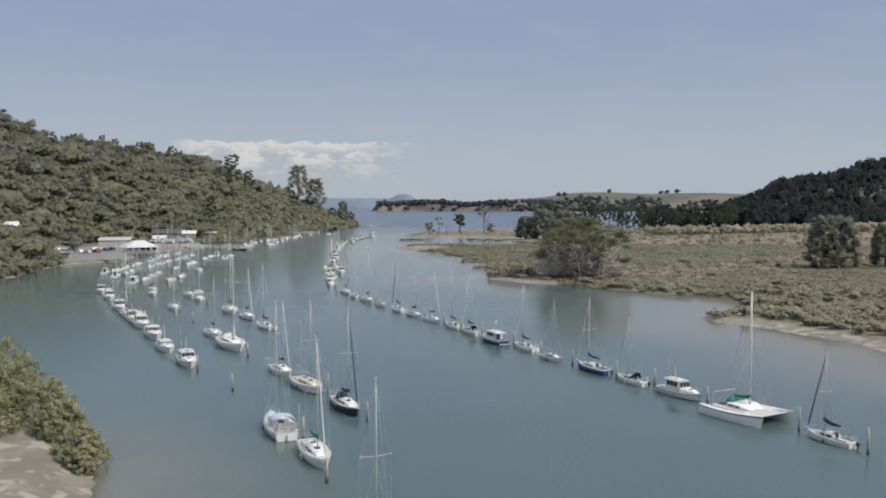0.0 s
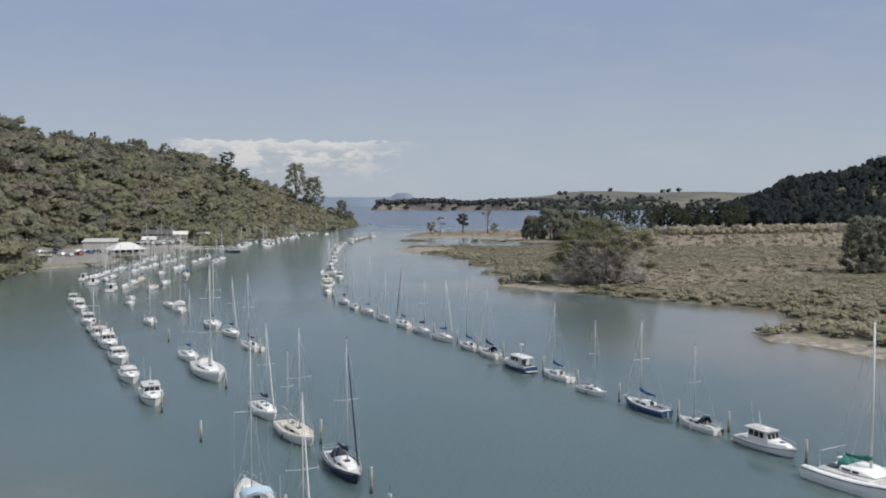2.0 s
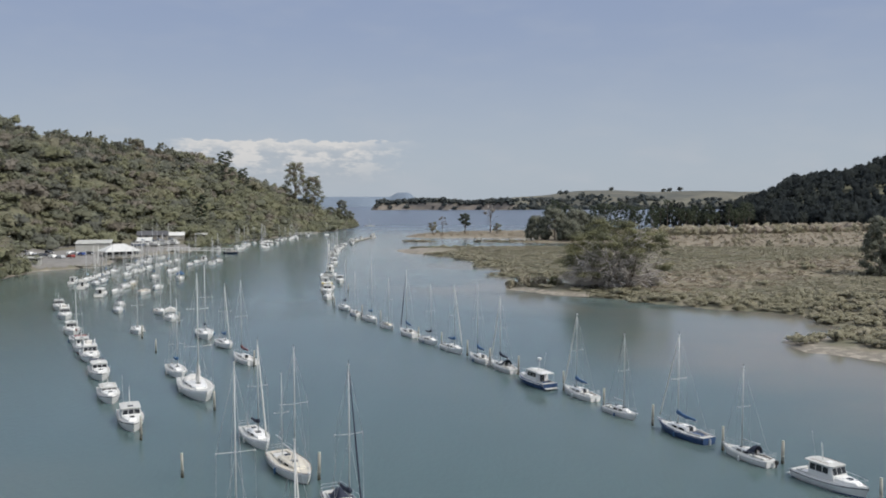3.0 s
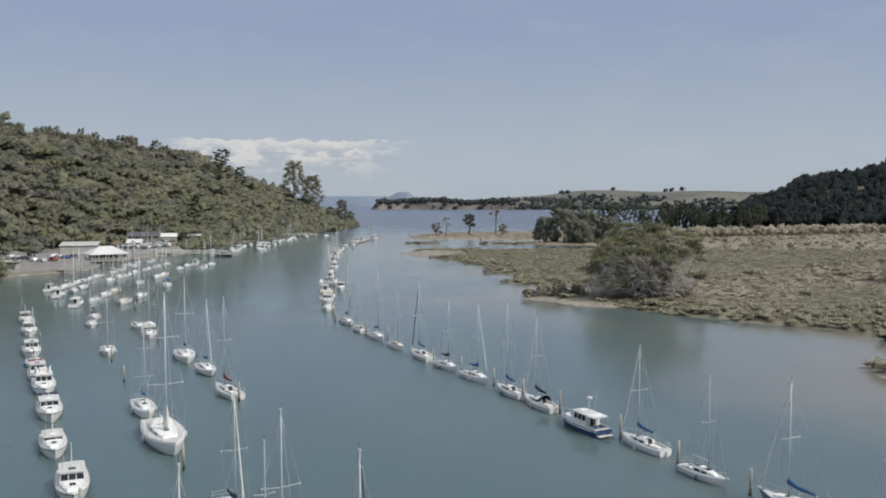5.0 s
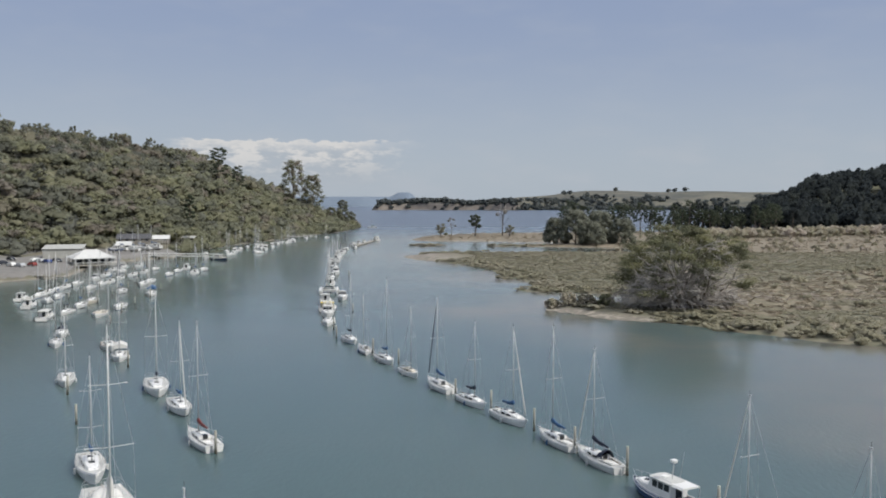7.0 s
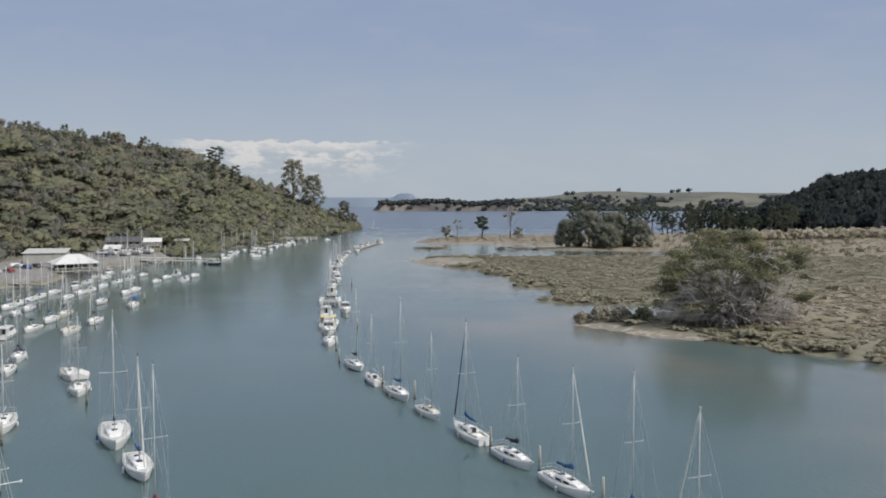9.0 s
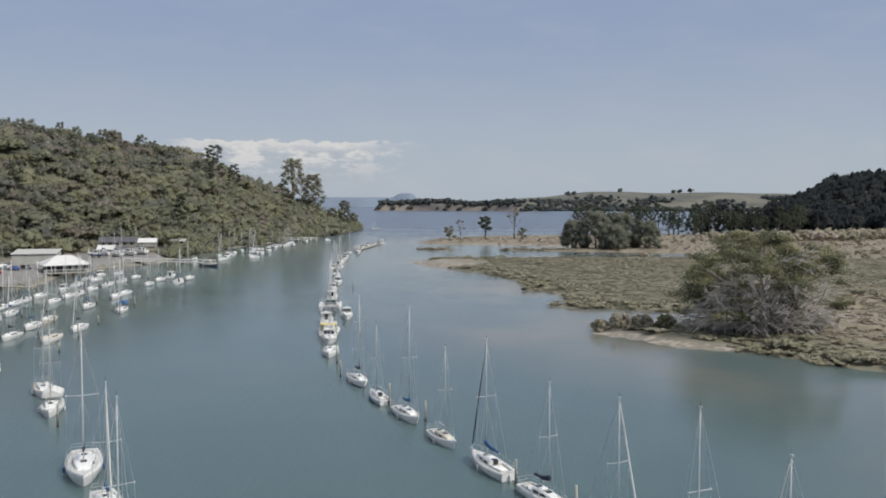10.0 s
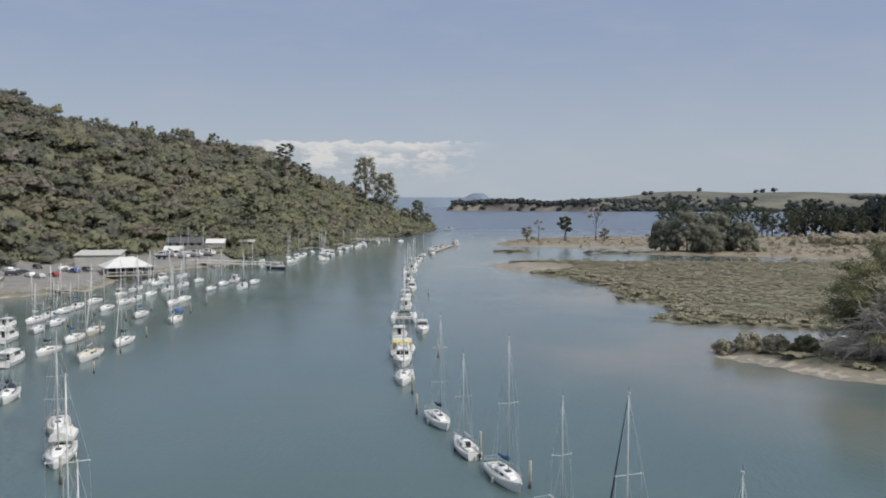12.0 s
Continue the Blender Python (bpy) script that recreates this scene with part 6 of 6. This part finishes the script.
# ---------------------------------------------------------------- trees standing alone
def tree(xy, height, width, leaf, label, seed, trunk=0.4, lobes=12, leaves=1400, size=0.35, low=0.35, flat=0.6, stems=1, dead=0, open_=0.0, z=None, name="tree", tone=(0.2, 0.8), bark="bark", lump=1.0, dome=1.7, core=True, limbs=8):
    """Tapered trunk, limbs to every lobe of the crown, and leaf clusters round their ends."""
    r = np.random.default_rng(seed)
    ob = new(name)
    V, F, T, N, count = [], [], [], [], 0
    tops = [(r.normal(0, .25) * width * .1 * (stems > 1), r.normal(0, .25) * width * .1 * (stems > 1)) for _ in range(stems)]
    for s in range(stems):
        lean = r.normal(0, width * (.05 if stems == 1 else .16), 2)
        pts = [(tops[s][0] + lean[0] * k * k, tops[s][1] + lean[1] * k * k, -.4 + height * .82 * k) for k in np.linspace(0, 1, 6)]
        part("trunk", Geo().tube(pts, [trunk * (1.25 if k == 0 else 1) * (1 - .8 * k) + .03 for k in np.linspace(0, 1, 6)], 8), M[bark], ob, smooth=True)
    cv, cf = blob(1)
    wood = Geo()
    for i in range(lobes):
        a = i * 2.4 + r.uniform(-.5, .5)
        h = low + (1 - low) * ((i + .5) / lobes) ** .8 * .92
        reach = width / 2 * math.sqrt(max(.04, 1 - ((h - low) / (1.04 - low)) ** dome)) * r.uniform(.45, .8)
        c = np.array([math.cos(a) * reach, math.sin(a) * reach, h * height])
        rad = width * r.uniform(.12, .20) * (1 - .35 * (h - low)) * lump
        start = Vector((0, 0, max(.1, h - .22) * height * .85))
        mid = start.lerp(Vector(c), .55) + Vector((0, 0, -.03 * height))
        if i % max(1, lobes // (3 if lobes == 14 else limbs)) == 0:
            part("limb", Geo().tube([start, mid, c], [trunk * .42, trunk * .25, .03], 6), M[bark], ob, smooth=True)
        if r.uniform() < (open_ if np.isscalar(open_) else np.interp(h, (0.3, 0.6), open_)):
            for _ in range(5):
                e = Vector(c) + Vector(r.normal(0, rad * .7, 3))
                wood.tube([mid.lerp(Vector(c), .5), e], [.06, .015], 4)
            continue
        v = cv * [rad, rad, rad * flat] * (1 + .2 * r.normal(0, 1, (len(cv), 1))) * .62 + c
        if core:
            V.append(v), F.append(cf + count), T.append(np.full(len(v), r.uniform(*tone))), N.append(cv)
            count += len(v)
        k = leaves // lobes
        nrm = r.normal(0, 1, (k, 3)) + [0, 0, .3]
        nrm /= np.linalg.norm(nrm, axis=1)[:, None]
        lv, lf = leaf_cards(r, c + nrm * [rad, rad, rad * flat] * r.uniform(.62 if core else .25, 1.16, (k, 1)), nrm, size, .4)
        V.append(lv), F.append(lf + count), T.append(np.full(len(lv), r.uniform(*tone))), N.append(np.repeat(nrm + r.normal(0, .3, nrm.shape) + [0, 0, .35] + (c - [0, 0, height * .5]) / width, 4, 0))
        count += len(lv)
    if V:
        me = array_mesh("crown", np.concatenate(V), np.concatenate(F), M[leaf], np.concatenate(T), True, np.concatenate(N) / np.linalg.norm(np.concatenate(N), axis=1)[:, None])
        cr = new("crown", me)
        cr.parent = ob
    if dead:
        g = wood
        for _ in range(dead):
            a, h = r.uniform(0, math.tau), r.uniform(.03, .66)
            s = Vector((math.cos(a) * width * .08, math.sin(a) * width * .08, h * height * .5))
            out = width * r.uniform(.22, .43)
            e = Vector((math.cos(a + r.normal(0, .3)) * out, math.sin(a + r.normal(0, .3)) * out, h * height + r.uniform(-.05, .10) * height))
            m_ = s.lerp(e, .5) + Vector((r.normal(0, .6), r.normal(0, .6), .05 * height))
            k = width / 26
            g.tube([s, m_, e], [.11 * k, .07 * k, .02], 5)
            for _ in range(16):
                p0 = m_.lerp(e, r.uniform(0, 1))
                g.tube([p0, p0 + (Vector(r.normal(0, .75, 3)) + (e - s).normalized() * .9 - Vector((0, 0, .35))) * k], [.04 * k, .012], 3)
    if wood.v:
        tagged(part("dead_wood", wood, M["deadwood"], ob, "bleached grey dead wood"), kind="stuff")
    ob.matrix_world = pose(xy[0], xy[1], (level(*xy) if z is None else z) - .1, 0, 0, 0)
    return tagged(ob, label, "tree")




def macrocarpa(xy, half, deep, tops):
    """Many stems fanning from one base, flat pads of foliage above, bleached dead boughs below."""
    r = np.random.default_rng(5)
    ob = new("macrocarpa")
    V, F, T, N, count = [], [], [], [], 0
    pads = []
    for i in range(150):
        a, d = r.uniform(0, math.tau), math.sqrt(r.uniform(0.02, 1))
        x, y = half * d * math.cos(a), deep * d * math.sin(a)
        top = float(np.interp(x, *tops)) * (1 - 0.30 * (y / deep) ** 2)
        k = 1 - 0.78 * r.uniform() ** 1.3
        pads.append((np.array([x, y, top * k]), k))
    for j, (c, k) in enumerate(pads):
        base = Vector((r.normal(0, 2.0) + c[0] * 0.12, r.normal(0, 1.2), 0.0))
        tip = Vector(c)
        mid = base.lerp(tip, 0.55) + Vector((c[0] * 0.10, c[1] * 0.10, -0.06 * c[2] + r.normal(0, 0.5)))
        if j % 4 == 0:
            part("limb", Geo().tube([base, base.lerp(mid, 0.5) + Vector(r.normal(0, 0.35, 3)), mid, tip], [0.34, 0.25, 0.15, 0.04], 6), M["deadwood"] if j % 8 else M["bark"], ob, smooth=True)
        wide = r.uniform(1.6, 3.3) * (0.75 if k < 0.5 else 1.0)
        thick = r.uniform(0.5, 1.2)
        n_ = int(105 * wide)
        nrm = r.normal(0, 1, (n_, 3))
        nrm /= np.linalg.norm(nrm, axis=1)[:, None]
        slope = r.normal(0, 0.16, 2)
        off = nrm * [wide, wide * r.uniform(0.6, 1.0), thick] * r.uniform(0.35, 1.12, (n_, 1))
        off[:, 2] += off[:, 0] * slope[0] + off[:, 1] * slope[1] - 0.05 * (off[:, 0] ** 2 + off[:, 1] ** 2)
        lv, lf = leaf_cards(r, c + off, nrm + [0, 0, 0.8], 0.20, 0.5)
        V.append(lv), F.append(lf + count), T.append(np.full(len(lv), r.uniform(0, 1) * (0.6 + 0.4 * k)))
        N.append(np.repeat(nrm + r.normal(0, 0.3, nrm.shape) + [0, 0, 0.7], 4, 0))
        count += len(lv)
    N = np.concatenate(N)
    crown_ob = new("crown", array_mesh("crown", np.concatenate(V), np.concatenate(F), M["macro_leaf"], np.concatenate(T), True, N / np.linalg.norm(N, axis=1)[:, None]))
    crown_ob.parent = ob
    g = Geo()
    for _ in range(190):
        a = r.uniform(0, math.tau)
        d = r.uniform(0.65, 1.06)
        x, y = half * d * math.cos(a), deep * d * math.sin(a)
        e = Vector((x, y, float(np.interp(x, *tops)) * r.uniform(0.05, 0.62 if _ % 3 else 0.86)))
        b = Vector((x * 0.15 + r.normal(0, 1.2), y * 0.15 + r.normal(0, 0.8), e.z * r.uniform(0.2, 0.8)))
        m_ = b.lerp(e, 0.5) + Vector((r.normal(0, 0.7), r.normal(0, 0.7), r.uniform(0.2, 1.5)))
        g.tube([b, m_, e], [0.16, 0.11, 0.03], 5)
        out = (e - m_).normalized()
        for _ in range(15):
            p0 = m_.lerp(e, r.uniform(-0.3, 1))
            q = p0 + (Vector(r.normal(0, 0.8, 3)) + out * 1.1 - Vector((0, 0, 0.45))) * r.uniform(0.7, 1.5)
            g.tube([p0, q], [0.06, 0.02], 3)
    tagged(part("dead_wood", g, M["deadwood"], ob, "bleached grey dead boughs and twigs"), kind="stuff")
    ob.matrix_world = pose(xy[0], xy[1], level(*xy) - 0.2)
    return tagged(ob, "large spreading macrocarpa with grey dead branches on the shore", "tree")


macrocarpa((31.0, 265.5), 14.5, 10.5, ([-15.5, -13, -10, -5, 6, 10, 14, 16], [6, 11, 16, 18.5, 19, 17, 13, 6]))
for i, (x, y, h, w) in enumerate(((27, 560, 15, 18), (38, 556, 20, 23), (52, 562, 19, 23), (64, 557, 15, 19), (46, 551, 13, 20))):
    tree((x, y), h, w, "grey_pine", "rounded grey green willow in a clump on the marsh", 70 + i, lobes=60, leaves=5200, size=.36, low=.04, flat=.85, lump=.85, core=True, tone=(0.2, 0.9), name="willow")
tree((-20, 667), 15.5, 11, "pine_leaf", "lone dark pine standing on the sand spit", 81, lobes=11, leaves=1500, size=.45, low=.42, tone=(0.3, 0.9), name="pine", stems=2, trunk=.3)
tree((-1, 668), 23, 13, "bush_leaf", "tall half bare tree on the sand spit", 82, lobes=9, leaves=500, size=.4, low=.55, open_=.5, tone=(0.75, 0.95), name="bare_tree", trunk=.4)
tree((4, 664), 8, 8, "bush_leaf", "pale fallen shrub beside the bare tree", 83, lobes=8, leaves=700, size=.4, low=.2, tone=(0.3, 0.9), name="shrub", dead=5)
tree((-43, 650), 9, 10, "bush_leaf", "scrubby green shrub at the spit's end", 84, lobes=9, leaves=900, size=.4, low=.15, tone=(0.4, 0.8), name="shrub")
tree((-36, 655), 13, 7, "bush_leaf", "thin half bare tree on the spit", 85, lobes=7, leaves=300, size=.4, low=.5, open_=.5, tone=(0.7, 1.0), name="bare_tree", trunk=.22)
for i, (x, y, h, w) in enumerate(((120, 304, 20, 17), (128, 307, 19.5, 17), (147, 315, 16.5, 17))):
    tree((x, y), h, w, "grey_pine", "dense grey green pine standing on the marsh edge", 90 + i, lobes=70, leaves=5600, size=.34, low=.02, flat=.75, lump=.66, dome=1.2, core=True, tone=(0.2, 0.8), name="pine")
tree((-215, 710), 29, 20, "pine_leaf", "dark spreading pine on the ridge", 100, lobes=30, leaves=2400, size=.5, low=.22, flat=.4, core=False, lump=.8, tone=(0.3, 0.8), name="pine", trunk=.45)
tree((-202, 716), 22, 14, "pine_leaf", "dark spreading pine on the ridge", 101, lobes=22, leaves=1700, size=.5, low=.22, flat=.4, core=False, lump=.85, tone=(0.3, 0.8), name="pine")
tree((-223, 702), 12, 8, "pine_leaf", "small dark pine on the ridge", 102, lobes=7, leaves=600, size=.45, low=.4, flat=.4, tone=(0.3, 0.8), name="pine")
tree((-278, 685), 20, 18, "bush_leaf", "thin crowned gum tree on the ridge", 103, z=float(level(-278, 685)) - 7, lobes=12, leaves=900, size=.5, low=.5, open_=.25, tone=(0.6, 0.9), name="gum_tree")
tree((-178, 800), 39, 27, "bush_leaf", "tall open gum tree on the point", 104, lobes=52, leaves=4200, size=.6, low=.15, flat=.7, core=False, lump=.8, tone=(0.5, 0.95), name="gum_tree", trunk=.7)
tree((-163, 806), 37, 26, "bush_leaf", "tall open gum tree on the point", 105, lobes=48, leaves=3800, size=.6, low=.15, flat=.7, core=False, lump=.8, tone=(0.3, 0.8), name="gum_tree", trunk=.7)
tree((-144, 850), 24, 16, "bush_leaf", "dark gum tree at the tip of the point", 106, lobes=24, leaves=2000, size=.6, low=.12, core=False, tone=(0.0, 0.4), name="gum_tree", trunk=.5)
for i, (x, y) in enumerate(((-138, 862), (-146, 838), (-150, 822))):
    tree((x, y), 14, 14, "bush_leaf", "broad leafed tree at the water's edge on the point", 110 + i, lobes=12, leaves=1500, size=.55, low=.12, tone=(0.1, 0.6))
T = random.Random(5)
for i in range(46):
    y = T.uniform(430, 800)
    x = float(np.interp(y, LEFT_BANK[14:27, 1], LEFT_BANK[14:27, 0])) - T.uniform(70, 215)
    tree((x, y), T.uniform(10, 14.5), T.uniform(8, 13), "bush_leaf", T.choice(["dark rounded tree standing above the hillside bush", "tall grey green tree standing above the hillside bush"]), 300 + i, lobes=14, leaves=620, size=.5, low=.4, flat=.7, lump=.95, core=False, tone=T.choice([(0.0, 0.2), (0.1, 0.5), (0.0, 0.3)]), trunk=.3)
tree((-180, 548), 21, 9, "pine_leaf", "dark conical conifer above the shore", 115, lobes=16, leaves=1800, size=.5, low=.1, tone=(0.3, 0.8), name="conifer")
for i in range(30):
    x = 48 + i * 6.0 + R.uniform(-2, 2)
    tree((x, 728 + x * .18 + R.uniform(-10, 10)), R.uniform(14, 27), R.uniform(10, 18), "pine_leaf", "dark shelter belt pine behind the marsh", 130 + i, lobes=26, leaves=1500, size=.42, low=R.uniform(.12, .42), flat=.6, lump=.85, core=False, tone=(0.2, 0.9), name="pine", limbs=3)
for i in range(24):
    x = 142 + i * 4.6 + R.uniform(-3, 3)
    tree((x, 742 + x * .2 + R.uniform(-12, 14)), R.uniform(15, 27), R.uniform(13, 20), "dark_pine", "tall dark pine at the foot of the wooded hill", 400 + i, lobes=24, leaves=760, size=.6, low=R.uniform(.03, .16), flat=.7, lump=1.0, core=True, tone=(0.2, 0.9), name="pine", limbs=2)
for i, (x, y, h, w) in enumerate(((-58, 93, 9.0, 13), (-52, 87, 7.4, 11), (-44.5, 79.5, 5.2, 8.5), (-50, 78, 6.4, 10), (-60, 85, 8, 12), (-36.6, 71.2, 3.6, 6.2), (-47, 73.5, 5.0, 8), (-35.4, 69.2, 2.4, 4.4), (-40.2, 75.2, 4.2, 6.5))):
    tree((x, y), h, w, "near_leaf", "bushy olive green mangrove tree on the muddy bank", 170 + i, trunk=.16, lobes=120, leaves=10800, size=.115, low=.04, flat=.8, lump=.46, core=False, stems=3, dead=22 if i < 5 else 8, open_=.12, tone=(0.1, 1.0), name="mangrove_tree")
for i, (x, y, h, w) in enumerate(((2.6, 271.6, 2.3, 5.2), (6.4, 271.2, 2.9, 6.4), (10.6, 270.6, 2.6, 6.0), (15.0, 270.0, 2.4, 5.4))):
    tree((x, y), h, w, "mangrove_leaf" if i < 3 else "macro_leaf", "low rounded shrub on the sandy spit by the macrocarpa", 190 + i, trunk=.1, lobes=26, leaves=2000, size=.16, low=.04, flat=.8, lump=.75, tone=(0.4, 0.9), name="shrub", stems=3, core=True)

TUFT = [crown(s, 2, 30, 0.34, 0.8, 0, low=0.05, inner=0.2) for s in range(240, 244)]
px, py = jittered(-64, 260, 225, 720, 3.4, rng)
dl, dr = bank_distance(px, py)
keep = (dr > 1.5) & (px < 0.62 * py + 10) & ((dry_bank(px, py) > 0.4) | (py > 470)) & (rng.uniform(size=len(px)) < np.where(py > 470, 0.30, 0.75))
px, py = px[keep], py[keep]
rad = rng.uniform(0.7, 1.9, len(px))
scatter("dry_grass", TUFT, np.stack([px, py, ground_height(px, py) + .1, rad, rad * rng.uniform(.2, .42, len(px))], 1), M["straw"], "tussocks of straw coloured dry grass on the marsh", "grass", None, 0.9)

SCRUB = [crown(s, 5, 90, 0.22, 0.8, 0, low=0.1, inner=0.3) for s in range(200, 204)]
px, py = jittered(40, 420, 480, 770, 6.5, rng)
dl, dr = bank_distance(px, py)
belt = (np.abs(py - 650 - 0.49 * (px - 153)) < 20) & (px > 120)
keep = (dr > 3) & (px < 0.62 * py + 20) & (belt | (rng.uniform(size=len(px)) < 0.16))
px, py, belt = px[keep], py[keep], belt[keep]
rad = np.where(belt, rng.uniform(3.2, 6.2, len(px)), rng.uniform(1.0, 2.2, len(px)))
scatter("marsh_scrub", SCRUB, np.stack([px, py, ground_height(px, py) + rad * .35, rad, rad * .95], 1), M["mangrove_leaf"], "brown and olive scrub in a belt across the marsh", "shrubs", np.clip(rng.normal(.62, .25, len(px)), 0, 1))


# ---------------------------------------------------------------- far shore
def far_land(name, x0, x1, y0, depth, profile, mat, label, cells=(140, 24)):
    xs, vs = np.linspace(x0, x1, cells[0]), np.linspace(0, 1, cells[1]) ** 2.2
    X, W = np.meshgrid(xs, vs)
    Z = profile(X, W)
    Y = y0 + W * depth + 30 * waves(X, X * 0, 260, 51)
    i = np.arange(X.size).reshape(X.shape)
    f = np.stack([i[:-1, :-1], i[:-1, 1:], i[1:, 1:], i[1:, :-1]], -1).reshape(-1, 4)
    me = array_mesh(name, np.stack([X, Y, Z], -1).reshape(-1, 3), f, mat, np.zeros(X.size), True)
    return tagged(new(name, me), label, "land", kind="structure")


m = material("headland_cover", (0.066, 0.068, 0.058), (0.135, 0.128, 0.096), 0.0045, 0.95, fine=0.03, spread=(0.42, 0.62))
n, l = m.node_tree.nodes, m.node_tree.links
geo_n = n.new("ShaderNodeNewGeometry")
sp = n.new("ShaderNodeSeparateXYZ")
l.new(geo_n.outputs["Normal"], sp.inputs[0])
steep = ramp(sp.outputs[2], 0.75, 0.50)
rock = n.new("ShaderNodeTexNoise")
rock.inputs["Scale"].default_value = 0.05
l.new(n["Texture Coordinate"].outputs["Object"], rock.inputs["Vector"])
stone = blend(rock.outputs[0], (0.15, 0.132, 0.115), (0.27, 0.238, 0.205))
old = n["Principled BSDF"].inputs["Base Color"].links[0].from_socket
l.new(blend(steep, old, stone), n["Principled BSDF"].inputs["Base Color"])
M["headland"] = m


def headland(X, W):
    edge = step(-352, -334, X)
    base = 26 + 6 * waves(X, X * 0, 300, 61)
    wide = np.interp(X, [60, 260], [0.010, 0.20])
    cliff = base * (0.85 * step(0.0, wide, W) + 0.15 * step(wide, wide + 0.04, W))
    hills = (np.interp(X, [-380, 0, 250, 500, 900, 1300, 2200], [0, 0, 20, 38, 33, 28, 32]) + 5 * waves(X, W * 600, 420, 62)) * step(0.08, 0.55, W)
    return (cliff + hills) * edge * step(1.0, 0.9, W) - 0.5


far_land("headland", -380, 2200, 2600, 900, headland, M["headland"], "far headland with pale cliffs and rolling pasture", (260, 60))
FAR_TREES = [crown(s, 3, 21, 0.34, 0.5, low=0.4) for s in range(220, 224)]
rows = []
for _ in range(1150):
    x = R.uniform(-335, 1000)
    w = R.uniform(0.006, 0.045) if R.random() < 0.95 else R.uniform(0.0, 0.006)
    if x > 60 and R.random() < 0.34:
        hub = R.choice([(150, 0.10), (215, 0.16), (300, 0.12), (330, 0.22), (430, 0.10), (520, 0.2), (700, 0.15), (900, 0.3)])
        x, w = R.gauss(hub[0], 34), abs(R.gauss(hub[1], 0.03))
    z = float(headland(np.array([x]), np.array([w]))[0])
    y = 2600 + w * 900 + 30 * float(waves(np.array([x]), np.array([0.0]), 260, 51)[0])
    s = R.uniform(6, 14)
    rows.append((x, y, z + s * .3, s, s * R.uniform(.6, 1.0)))
for cx, w in ((440, 0.5), (630, 0.56), (655, 0.56), (690, 0.56), (250, 0.4), (270, 0.4)):
    z = float(headland(np.array([cx]), np.array([w]))[0])
    rows.append((cx, 2600 + w * 900, z + 8, 14, 11))
scatter("headland_trees", FAR_TREES, rows, M["hazed_far_leaf"], "dark trees along the far cliff top")
# aerial haze painted into the island's pale grey-blue base colour
M["haze_blue"] = material("distant_hills_haze", (0.13, 0.165, 0.21), (0.155, 0.195, 0.245), 0.004, 1.0)
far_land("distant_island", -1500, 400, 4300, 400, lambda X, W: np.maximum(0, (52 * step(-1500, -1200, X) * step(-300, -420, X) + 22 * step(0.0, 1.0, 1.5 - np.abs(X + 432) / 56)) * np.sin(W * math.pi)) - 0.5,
         M["haze_blue"], "low volcanic island on the horizon")
